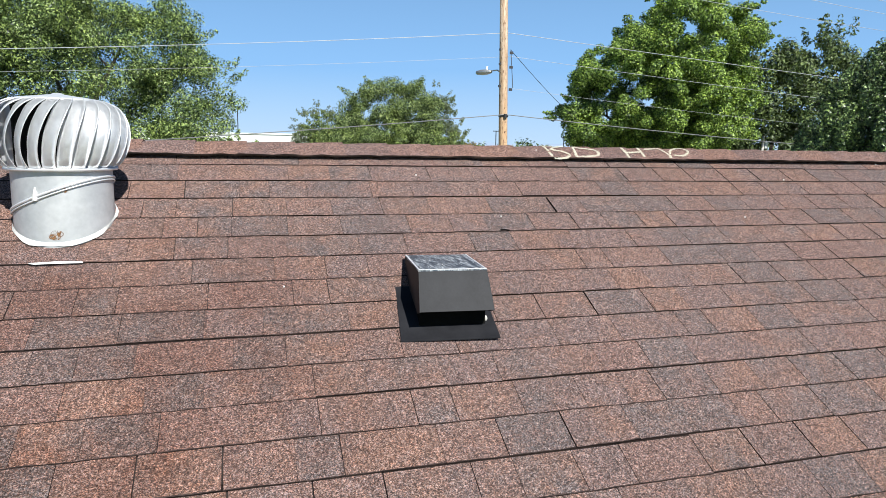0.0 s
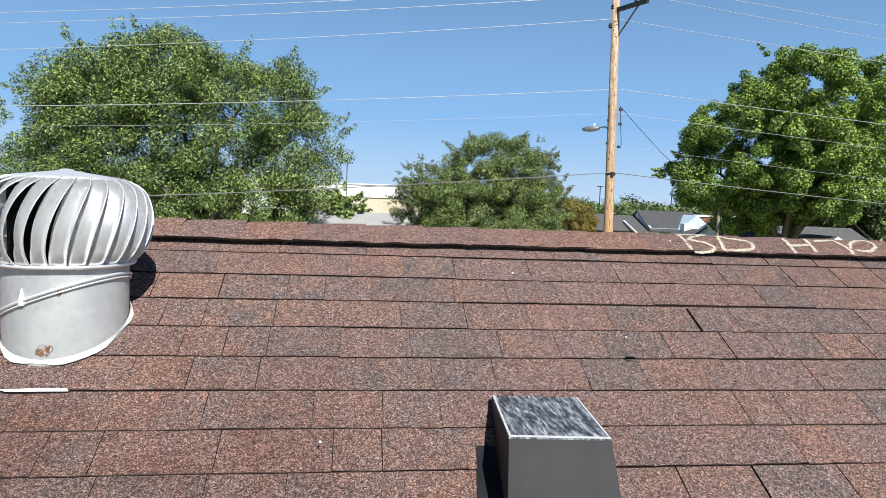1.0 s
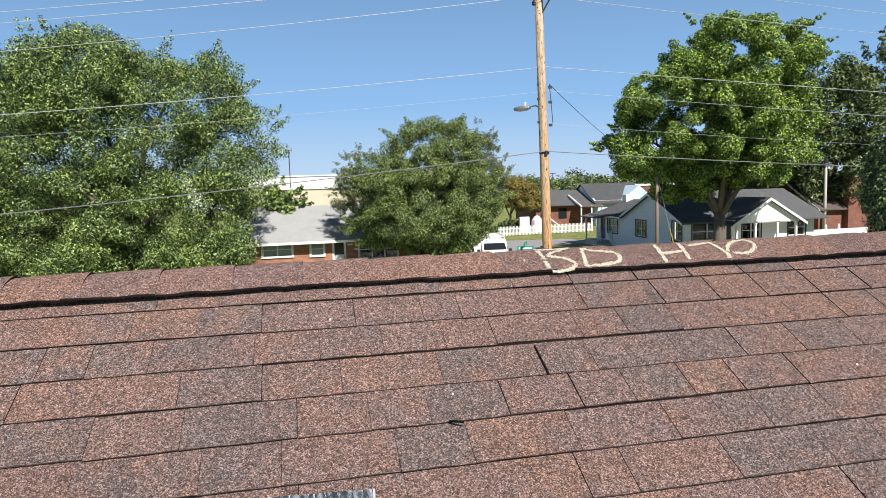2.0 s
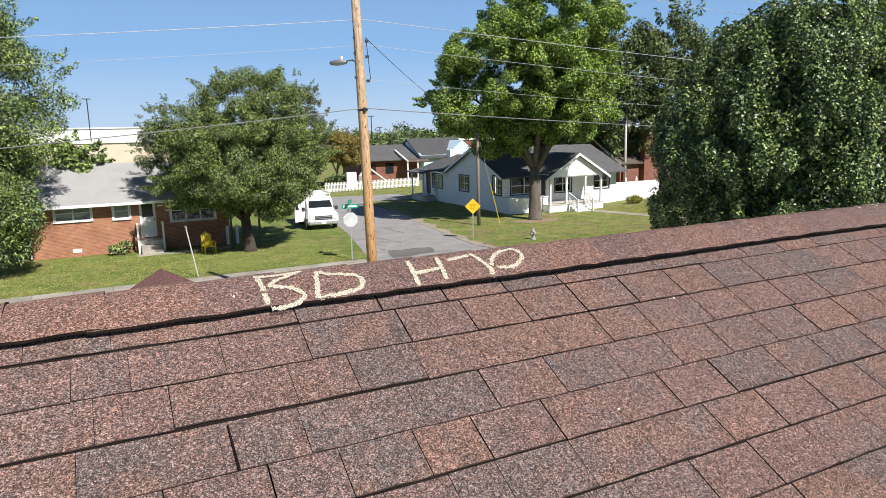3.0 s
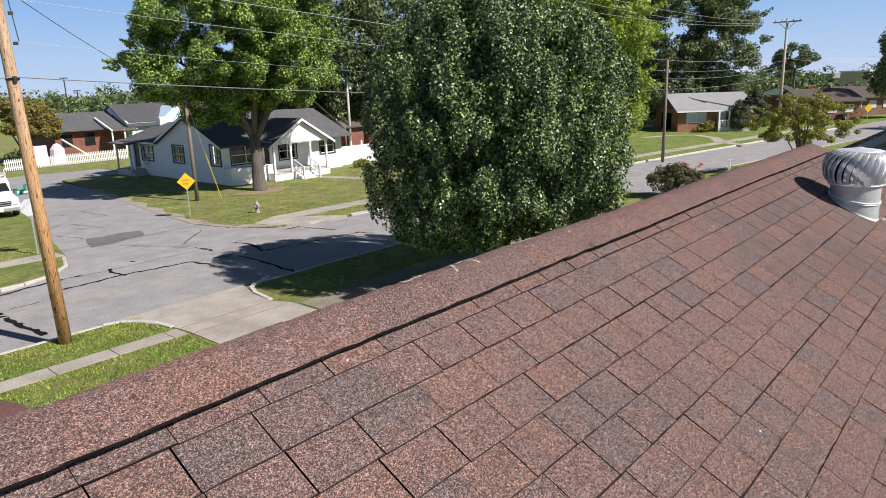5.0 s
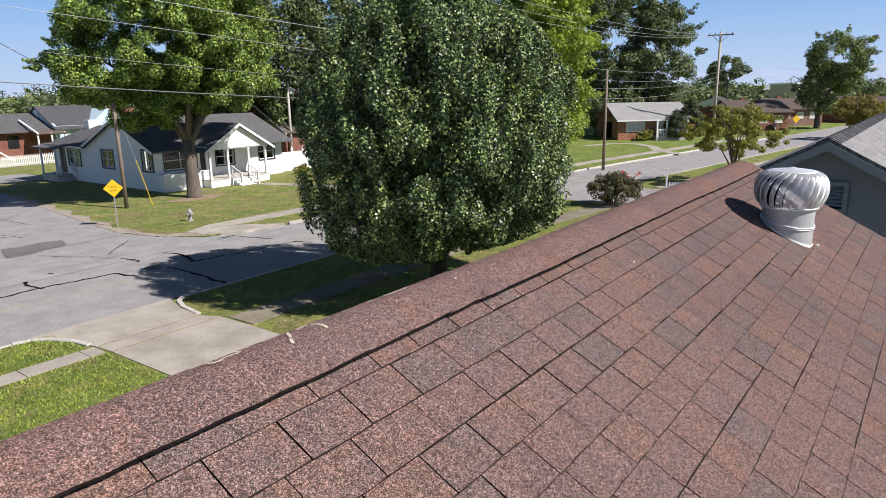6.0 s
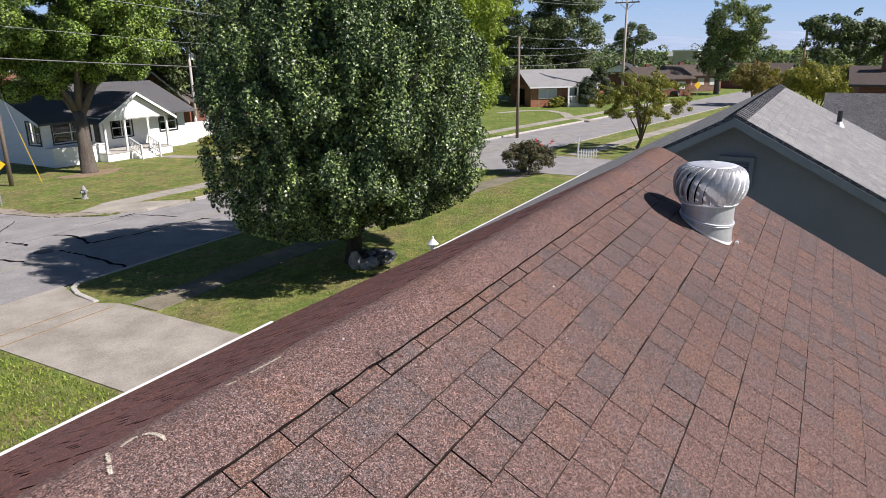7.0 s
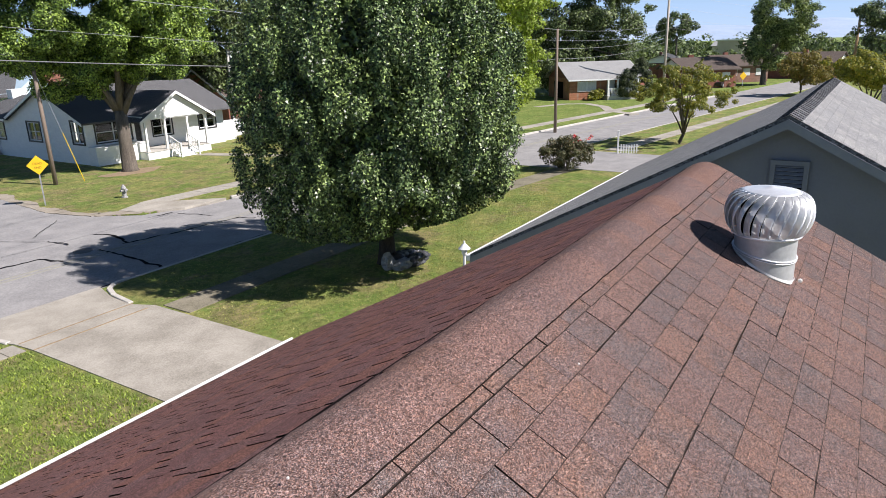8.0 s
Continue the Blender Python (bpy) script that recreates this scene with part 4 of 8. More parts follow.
    bm = bmesh.new()
    lathe(bm, [(R * 0.72, 0.163), (R * 0.785, 0.164), (R * 0.80, 0.169), (R * 0.785, 0.174), (R * 0.72, 0.174)], 40)
    part("bottom_ring", bm, M_GALV, root, smooth=True)
    bm = bmesh.new()
    lathe(bm, [(r * 0.9, 0.16), (r * 0.9, 0.37)], 24)
    part("inside", bm, M_DARKIN, root)
    return root


t1 = turbine("turbine_vent", -0.88, -0.50, 0.5, "silver turbine vent with a rusty spot, on brown shingles")
bm = bmesh.new()
for da, dz, s in ((0, 0.0, 0.016), (0.09, 0.004, 0.009), (-0.08, -0.004, 0.008)):
    a = -math.pi / 2 + 0.02 + da
    m = Matrix.Translation((0.1492 * math.cos(a), 0.1492 * math.sin(a), -0.035 + dz)) @ Matrix.Rotation(a + math.pi / 2, 4, 'Z') @ Matrix.Rotation(radians(90), 4, 'X')
    bmesh.ops.create_circle(bm, cap_ends=True, segments=12, radius=s, matrix=m)
part("rust_spot", bm, M_RUST, t1, "brown rust spot")
a = -math.pi / 2 + 0.24
bm = bmesh.new()
bmesh.ops.create_circle(bm, cap_ends=True, segments=10, radius=0.008, matrix=Matrix.Translation((0.1492 * math.cos(a), 0.1492 * math.sin(a), 0.105)) @ Matrix.Rotation(a + math.pi / 2, 4, 'Z') @ Matrix.Rotation(radians(90), 4, 'X'))
part("rust_spot", bm, M_RUST, t1, "brown rust spot")
a = -math.pi / 2 - 0.32
part("sealant_drip", tubes(([(0.150 * math.cos(a), 0.150 * math.sin(a), 0.075), (0.151 * math.cos(a), 0.151 * math.sin(a), 0.09), (0.150 * math.cos(a), 0.150 * math.sin(a), 0.115)], [0.009, 0.007, 0.002]), seg=7), M_SEAL, t1, "white sealant drip")
turbine("turbine_vent", 7.06, -0.56, 2.6, "silver turbine vent with a long shadow, near the gable end", (0.078, 0.028, 0.3), 0.1)
# white scrap of flashing under the shingles below the first turbine
fl = thing("flashing_edge", (-0.86, -0.732, H + S * -0.732 + 0.012), label="white metal flashing edge sticking out of the shingles", category="flashing")
part("strip", plate([(-0.075, 0, 0.0), (0.0, 0.0, 0.003), (0.068, 0.004, 0.001), (0.072, -0.001, -0.002), (0.0, -0.005, -0.001), (-0.06, -0.005, -0.002)], (0, 0.001, 0.002)), M_SEAL, fl)
bv = thing("box_vent", (0.307, -0.917, H + S * -0.917), rz=-5, label="black slant-back box vent with a worn scratched top", category="roof vent")
sl = lambda y: S * y
part("flange", plate([(-0.166, -0.212, sl(-0.212) + 0.013), (0.138, -0.212, sl(-0.212) + 0.013), (0.13, 0.02, sl(0.02) + 0.008), (-0.155, 0.02, sl(0.02) + 0.008)], (0, 0, 0.003)), M_VENTBLACK, bv)
part("throat", boxes(((0, -0.04, 0.0), (0.205, 0.23, 0.17))), M_DARKIN, bv)
TOPZ = 0.102
B1, B2 = (-0.107, 0.142, TOPZ - 0.002), (0.107, 0.142, TOPZ - 0.002)
F1, F2 = (-0.107, -0.150, TOPZ), (0.107, -0.150, TOPZ)
L1, L2 = (-0.114, -0.222, TOPZ - 0.108), (0.114, -0.222, TOPZ - 0.108)
hd = part("hood", plate((F1, F2, L2, L1), (0, 0.003, -0.002)), M_VENTBLACK, bv, "matt black hood")
for sx in (-1, 1):
    pts = [(sx * 0.107, 0.142, TOPZ - 0.003), (sx * 0.107, -0.150, TOPZ - 0.001), (sx * 0.114, -0.222, TOPZ - 0.109), (sx * 0.113, -0.17, TOPZ - 0.125), (sx * 0.109, 0.06, TOPZ - 0.075)]
    part("side_plate", plate(pts, (-sx * 0.003, 0, 0)), M_VENTBLACK, hd)
part("drip_lip", plate((L1, L2, (0.114, -0.205, TOPZ - 0.107), (-0.114, -0.205, TOPZ - 0.107)), (0, 0.003, 0)), M_VENTBLACK, hd)
part("top_plate", plate((B1, B2, F2, F1), (0, 0, 0.004)), M_VENTWORN, hd, "scratched grey top with white streaks")

part("worn_rim", boxes(((0, -0.147, TOPZ + 0.0045), (0.212, 0.006, 0.003)), ((-0.104, -0.004, TOPZ + 0.0035), (0.005, 0.28, 0.003)), ((0.104, -0.004, TOPZ + 0.0035), (0.004, 0.28, 0.003))), M_WORNRIM, hd, "bare white worn rim of the top")
bm = bmesh.new()
bmesh.ops.create_icosphere(bm, subdivisions=2, radius=0.008, matrix=Matrix.Translation((0.108, -0.14, sl(-0.14) + 0.02)) @ Matrix.Diagonal((0.8, 0.8, 1.2, 1)))
part("sealant_blob", bm, M_KERB, bv, "grey sealant blob")

# chalk strokes on the ridge cap
STROKES = {
    "first": [[(1.055, -0.03), (1.058, -0.138)], [(1.046, -0.02), (1.10, -0.026), (1.164, -0.018), (1.078, -0.066), (1.13, -0.09), (1.15, -0.122), (1.113, -0.145), (1.057, -0.147)]],
    "second": [[(1.208, -0.028), (1.18, -0.138)], [(1.216, -0.03), (1.233, -0.049), (1.304, -0.07), (1.309, -0.108), (1.267, -0.127), (1.205, -0.133), (1.18, -0.138)]],
    "third": [[(1.472, -0.03), (1.458, -0.142)], [(1.466, -0.092), (1.552, -0.084)], [(1.562, -0.03), (1.545, -0.133)]],
    "dash": [[(1.587, -0.053), (1.667, -0.037)]],
    "last": [[(1.673, -0.033), (1.701, -0.118)], [(1.685, -0.143), (1.721, -0.077), (1.767, -0.04), (1.822, -0.034), (1.824, -0.079), (1.771, -0.113), (1.717, -0.106)]],
    "cross": [[(3.335, 0.034), (3.352, 0.014), (3.385, 0.024), (3.426, 0.02)], [(3.41, 0.055), (3.43, 0.008)]],
    "tick": [[(3.577, 0.032), (3.556, -0.004), (3.535, -0.038)]],
    "hook": [[(3.602, 0.026), (3.63, 0.031), (3.654, 0.024), (3.665, -0.004), (3.661, -0.036)]],
    "far_dash": [[(3.885, 0.037), (3.915, 0.03)], [(3.955, 0.034), (4.0, 0.03), (4.062, 0.029)]],
}


def cap_z(y):
    """Height of the rounded ridge cap above the ridge line's two slopes."""
    s = S if y < 0 else SF
    return H + 0.020 - s * (math.sqrt(y * y + 0.055 ** 2) - 0.032) - 0.006 * min(1.0, abs(y) / 0.152) ** 4 if y < 0 else H + 0.008 - 0.076 * (y / 0.152) ** 2.2


for key, strokes in STROKES.items():
    rnd = random.Random(len(key) + ord(key[-1]))
    cx, cy = strokes[0][0]
    span = (0.0022, 0.0055) if cx > 3 else (0.0035, 0.0092)
    root = thing("chalk_mark", (cx, cy, cap_z(cy)), label="pale yellow chalk stroke on the ridge cap", category="chalk mark", group="chalk marks")
    for st in strokes:
        bm = bmesh.new()
        dense = []
        ctl = [st[0]] + st + [st[-1]]
        fine = []
        for q0, q1, q2, q3 in zip(ctl, ctl[1:], ctl[2:], ctl[3:]):
            k = max(2, int(math.hypot(q2[0] - q1[0], q2[1] - q1[1]) / 0.004))
            for i in range(k):
                u = i / k
                fine.append(tuple(0.5 * (2 * b + (c - a) * u + (2 * a - 5 * b + 4 * c - d) * u * u + (3 * b - a - 3 * c + d) * u ** 3) for a, b, c, d in zip(q0, q1, q2, q3)))
        for (xa, ya), (xb, yb) in zip(fine, fine[1:]):
            L = math.hypot(xb - xa, yb - ya) or 1.0
            dense.append((xa, ya, -(yb - ya) / L, (xb - xa) / L))
        prev = None
        for x, y, nx, ny in dense:
            if rnd.random() < 0.02:
                prev = None
                continue
            h1, h2 = rnd.uniform(*span), rnd.uniform(*span)
            a = bm.verts.new((x + nx * h1 - cx, y + ny * h1 - cy, cap_z(y + ny * h1) + 0.0042 - cap_z(cy)))
            b = bm.verts.new((x - nx * h2 - cx, y - ny * h2 - cy, cap_z(y - ny * h2) + 0.0042 - cap_z(cy)))
            if prev:
                bm.faces.new((prev[0], prev[1], b, a))
            prev = (a, b)
        bmesh.ops.recalc_face_normals(bm, faces=bm.faces)
        part("stroke", bm, M_CHALK, root)
bits = thing("roof_debris", (0.62, -0.62, H - S * 0.62 + 0.012), label="small twigs and pale specks lying on the shingles", category="debris")
part("twig", tubes(([(0, 0, 0), (0.014, -0.012, 0.002), (0.030, -0.018, 0.0)], [0.003, 0.003, 0.002]), seg=5), M_DARKIN, bits)
rnd = random.Random(5)
for x, y in ((2.93, -0.175), (0.64, -0.57), (0.37, -0.29), (1.75, -0.6), (3.9, -0.9), (7.06, -0.74), (2.2, -0.32), (5.2, -0.28), (-0.2, -0.9), (0.98, -0.12), (4.2, -0.06)):
    bm = bmesh.new()
    bmesh.ops.create_icosphere(bm, subdivisions=1, radius=0.0035 if x < 7 else 0.012, matrix=Matrix.Translation((x - 0.62, y + 0.62, S * (y + 0.62) + (0.02 if y < -0.15 else 0.04))))
    part("speck", bm, M_SEAL, bits)


# ---- neighbouring grey house ----
def gable_roof(parent, x0, x1, yc, half, zr, ze, over, material, thick=0.12, axis='x', name="roof"):
    """Two roof slabs with a ridge along an axis; over: how far they run past the ends."""
    bm = bmesh.new()
    for sgn in (-1, 1):
        pts = [(x0 - over, yc, zr), (x1 + over, yc, zr), (x1 + over, yc + sgn * half, ze), (x0 - over, yc + sgn * half, ze)]
        if axis == 'y':
            pts = [(y, x, z) for x, y, z in pts]
        extrude_poly(bm, pts, (0, 0, -thick))
    return part(name, bm, material, parent)


nb = thing("neighbour_house", (13.2, -0.05, 0), label="grey-painted house with a pale grey shingled gable roof", category="house")
NE_H, NE_S = 5.86, 0.535
L = 8.3
part("wall", boxes(((0.1, 0, 1.6), (0.2, 8.6, 3.2)), ((L - 0.1, 0, 1.6), (0.2, 8.6, 3.2)), ((L / 2, 4.2, 1.6), (L - 0.44, 0.2, 3.2)), ((L / 2, -4.2, 1.6), (L - 0.44, 0.2, 3.2))), M_GREYWALL, nb)
for gx in (0.0, L - 0.2):
    g = bmesh.new()
    extrude_poly(g, [(gx, -4.3, 3.2), (gx, 4.3, 3.2), (gx, 4.3, NE_H - 4.3 * NE_S - 0.1), (gx, 0, NE_H - 0.1), (gx, -4.3, NE_H - 4.3 * NE_S - 0.1)], (0.2, 0, 0))
    part("gable_wall", g, M_GREYWALL, nb, "dark grey painted gable")
nroof = gable_roof(nb, 0, L, 0, 4.66, NE_H, NE_H - 4.66 * NE_S, 0.30, M_DARKSHINGLE, 0.06)
tagged(nroof, "pale grey asphalt shingles")
for sgn in (-1, 1):
    e = NE_H - 4.66 * NE_S
    part("rake_board", plate([(-0.32, 0, NE_H - 0.05), (-0.32, sgn * 4.66, e - 0.05), (-0.32, sgn * 4.66, e - 0.16), (-0.32, 0, NE_H - 0.17)], (0.03, 0, 0)), M_GREYTRIM, nb)
    part("soffit", plate([(-0.28, 0, NE_H - 0.17), (-0.28, sgn * 4.6, e - 0.14), (0.0, sgn * 4.6, e - 0.14), (0.0, 0, NE_H - 0.17)], (0, 0, 0.02)), M_GREYWALL, nb)
    part("gutter", boxes(((L / 2, sgn * 4.71, e - 0.08), (L + 0.6, 0.10, 0.11), 0, 0.012)), M_WHITE, nb, "white gutter")
lv = part("louvre_vent", boxes(((-0.03, -0.05, 5.03 + 0.19), (0.05, 0.46, 0.06)), ((-0.03, -0.05, 5.03 - 0.19), (0.05, 0.46, 0.06)), ((-0.03, -0.25, 5.03), (0.05, 0.06, 0.32)), ((-0.03, 0.15, 5.03), (0.05, 0.06, 0.32))), M_GREYWALL, nb, "grey framed gable louvre")
for i in range(6):
    bm = bmesh.new()
    extrude_poly(bm, [(-0.035, -0.22, 4.90 + 0.052 * i), (-0.035, 0.12, 4.90 + 0.052 * i), (-0.006, 0.12, 4.935 + 0.052 * i), (-0.006, -0.22, 4.935 + 0.052 * i)], (0, 0, 0.006))
    part("slat", bm, M_GREYWALL, lv)
part("backing", boxes(((-0.003, -0.05, 5.03), (0.002, 0.36, 0.34))), M_DARKIN, lv)
for i in range(int(L / 0.2) + 3):
    x = -0.28 + 0.2 * i
    bm = bmesh.new()
    for sgn in (-1, 1):
        extrude_poly(bm, [(x, 0, NE_H + 0.018), (x + 0.22, 0, NE_H + 0.008), (x + 0.22, sgn * 0.15, NE_H + 0.008 - 0.15 * NE_S), (x, sgn * 0.15, NE_H + 0.018 - 0.15 * NE_S)], (0, 0, -0.01))
    part("ridge_cap", bm, M_DARKSHINGLE, nroof)
part("vent_pipe", tubes(([(6.2, -1.35, NE_H - 0.9), (6.2, -1.35, NE_H - 0.42)], 0.05)), M_DARKTRIM, nb, "black vent pipe")
part("vent_pipe_collar", tubes(([(6.2, -1.35, NE_H - 0.76), (6.2, -1.35, NE_H - 0.64)], [0.12, 0.055])), M_GALVDULL, nb)
# courses of grey shingles
for sgn in (-1, 1):
    rnd = random.Random(21 + sgn)
    v, f = [], []
    k = math.hypot(1, NE_S)
    for c in range(int(4.66 * k / 0.14)):
        y = (c + 1) * 0.14 / k
        x = -0.3 - rnd.random() * 0.3
        while x < L + 0.3:
            w = rnd.choice((0.16, 0.22, 0.3))
            a, b = max(x + 0.0012, -0.3), min(x + w - 0.0012, L + 0.3)
            if b > a:
                z0, z1 = NE_H - y * NE_S + 0.007, NE_H - (y - 0.1375 / k) * NE_S + 0.004
                n = len(v)
                v += [(a, sgn * y, z0), (b, sgn * y, z0), (b, sgn * (y - 0.1375 / k), z1), (a, sgn * (y - 0.1375 / k), z1), (a, sgn * y, z0 - 0.012), (b, sgn * y, z0 - 0.012)]
                q = [(n, n + 1, n + 2, n + 3), (n + 4, n + 5, n + 1, n)]
                f += q if sgn < 0 else [t[::-1] for t in q]
            x += w
    soup("shingle_field", v, f, M_GREYSHINGLE, nroof, kind="stuff")
# darker roofs of the house behind it
nb2 = thing("dark_roof_house", (29.0, -1.0, 0), rz=-90, label="low house with a dark grey shingled roof", category="house")
part("wall", boxes(((6.8, 0, 1.5), (12.6, 8, 3.0))), M_BRICKFAR, nb2)
gable_roof(nb2, 0.4, 13.2, 0, 4.6, 5.28, 3.0, 0.35, M_DARKSHINGLE)
for gx in (0.5, 12.95):
    part("gable_wall", plate([(gx, -4.0, 3.0), (gx, 4.0, 3.0), (gx, 0, 5.0)], (0.15, 0, 0)), M_BRICKFAR, nb2)
# brick house with a low brown roof behind the dark roof
nb3 = thing("brown_roof_house", (47.0, -2.3, 0), rz=-90, label="dark red brick house with a low brown roof", category="house")
part("wall", boxes(((5.0, 0, 2.45), (9.6, 8, 4.9))), M_BRICKFAR, nb3)
gable_roof(nb3, 0.2, 9.8, 0, 4.5, 5.75, 4.95, 0.5, M_BROWNROOF)
for gx in (0.22, 9.65):
    part("gable_wall", plate([(gx, -4.0, 4.9), (gx, 4.0, 4.9), (gx, 0, 5.6)], (0.12, 0, 0)), M_BRICKFAR, nb3)
part("chimney", boxes(((1.6, -1.2, 5.8), (0.9, 0.6, 1.1)), ((1.6, -1.2, 6.4), (1.0, 0.7, 0.12))), M_BRICKFAR, nb3, "red brick chimney")
# long pale shed far down the road
shed = thing("warehouse", (229.0, 43.0, 0), rz=-90, label="long cream-walled shed with a pale metal roof", category="building")
part("wall", boxes(((8.0, 0, 2.3), (16.0, 10.0, 4.6))), M_TANWALL, shed)
gable_roof(shed, 0, 16.0, 0, 5.4, 6.0, 4.7, 0.4, M_WHITEROOF)
for k in range(4):
    part("shed_door", boxes(((2.2 + 3.9 * k, -5.03, 1.6), (2.4, 0.08, 3.0))), M_GREYTRIM, shed)


# ---- trees ----
def leaf_cloud(rng, centres, radii, n, size, droop=0.0, slim=0.55, out_bias=0.85):
    """n pointed leaves in clumps; centres k x 3 with radii k; returns n x 3 x 3."""
    k = len(centres)
    w = radii ** 2
    pick = rng.choice(k, n, p=w / w.sum())
    d = rng.normal(size=(n, 3))
    d /= np.linalg.norm(d, axis=1)[:, None]
    rad = radii[pick] * rng.uniform(0.25, 1.0, n) ** 0.5
    p = centres[pick] + d * rad[:, None] * np.array([1, 1, 0.8])
    nor = d * out_bias + rng.normal(size=(n, 3)) * 0.42 + np.array([0, 0, 0.4])
    nor /= np.linalg.norm(nor, axis=1)[:, None]
    a = np.cross(nor, rng.normal(size=(n, 3)))
    a /= np.linalg.norm(a, axis=1)[:, None]
    a[:, 2] -= droop
    b = np.cross(nor, a)
    s = size * rng.uniform(0.6, 1.35, n)[:, None]
    a, b = a * s, b * s * slim
    return np.stack([p - a * 0.8 - b, p - a * 0.8 + b, p + a], 1)


def crown_clumps(rng, lobes, count, rmin, rmax, shell=0.55):
    """Clump centres and radii spread over lobes (cx, cy, cz, rx, ry, rz), thickest near their skins."""
    lobes = np.array(lobes, float)
    vol = (lobes[:, 3] * lobes[:, 4] * lobes[:, 5]) ** (2 / 3)
    pick = rng.choice(len(lobes), count, p=vol / vol.sum())
    d = rng.normal(size=(count, 3))
    d /= np.linalg.norm(d, axis=1)[:, None]
    r = rng.uniform(shell, 1.0, count) ** 0.7
    rad = rng.uniform(rmin, rmax, count)
    return lobes[pick, :3] + d * r[:, None] * (lobes[pick, 3:] - rad[:, None] * 0.6), rad


def tree(name, base, lobes, leaf, material, label, count=200, clump=(0.5, 1.1), n=20000, trunk=0.25, fork=2.0, limbs=7, bark=None, seed=1, droop=0.0, slim=0.55, category="tree", shell=0.55, spikes=0):
    """Tapered trunk, limbs towards the lobes, and a crown of leaf clumps. Lobes are relative to the base."""
    rng = np.random.default_rng(seed)
    rnd = random.Random(seed)
    root = thing(name, base, label=label, category=category)
    bark = bark or M_BARK
    bm = bmesh.new()
    top = max(l[2] + l[5] * 0.5 for l in lobes)
    lean = Vector((rnd.uniform(-0.2, 0.2), rnd.uniform(-0.2, 0.2), 0))
    tube(bm, [(0, 0, -0.15), (0.02, 0, 0.15), lean * 0.4 + Vector((0, 0, fork * 0.5)), lean + Vector((0, 0, fork))], [trunk * 1.7, trunk * 1.25, trunk, trunk * 0.92], 12)
    part("trunk", bm, bark, root, smooth=True)
    for i in range(limbs):
        lo = lobes[i % len(lobes)]
        a = 2 * math.pi * (i + rnd.random() * 0.6) / limbs
        end = Vector((lo[0] + 0.55 * lo[3] * math.cos(a), lo[1] + 0.55 * lo[4] * math.sin(a), lo[2] + lo[5] * rnd.uniform(-0.1, 0.6)))
        st = lean + Vector((0, 0, fork * rnd.uniform(0.8, 1.0)))
        mid = st.lerp(end, 0.45) + Vector((rnd.uniform(-.3, .3), rnd.uniform(-.3, .3), 0.15 * (end - st).length))
        bm = bmesh.new()
        tube(bm, [st, st.lerp(mid, 0.5) + Vector((0, 0, 0.1)), mid, end], [trunk * 0.62, trunk * 0.45, trunk * 0.3, trunk * 0.07], 7)
        for _ in range(3):
            q = mid.lerp(end, rnd.uniform(0.1, 0.7))
            e2 = q + Vector((rnd.uniform(-1, 1), rnd.uniform(-1, 1), rnd.uniform(0.2, 1))) * (0.3 * lo[3])
            tube(bm, [q, q.lerp(e2, 0.5) + Vector((0, 0, 0.1)), e2], [trunk * 0.2, trunk * 0.12, trunk * 0.04], 5)
        part("limb", bm, bark, root, smooth=True)
    c, r = crown_clumps(rng, lobes, count, *clump, shell=shell)
    if spikes:
        lo = np.array(lobes, float)
        k = rng.integers(0, len(lo), spikes)
        d = rng.normal(size=(spikes, 3))
        d[:, 2] = np.abs(d[:, 2]) * 0.8
        d /= np.linalg.norm(d, axis=1)[:, None]
        for step, rr in ((0.98, 0.55), (1.08, 0.38), (1.16, 0.22)):
            c = np.concatenate([c, lo[k, :3] + d * lo[k, 3:] * step])
            r = np.concatenate([r, np.full(spikes, clump[0] * rr * 1.3)])
    quads("crown", leaf_cloud(rng, c, r, n, leaf, droop, slim), material, root)
    return root


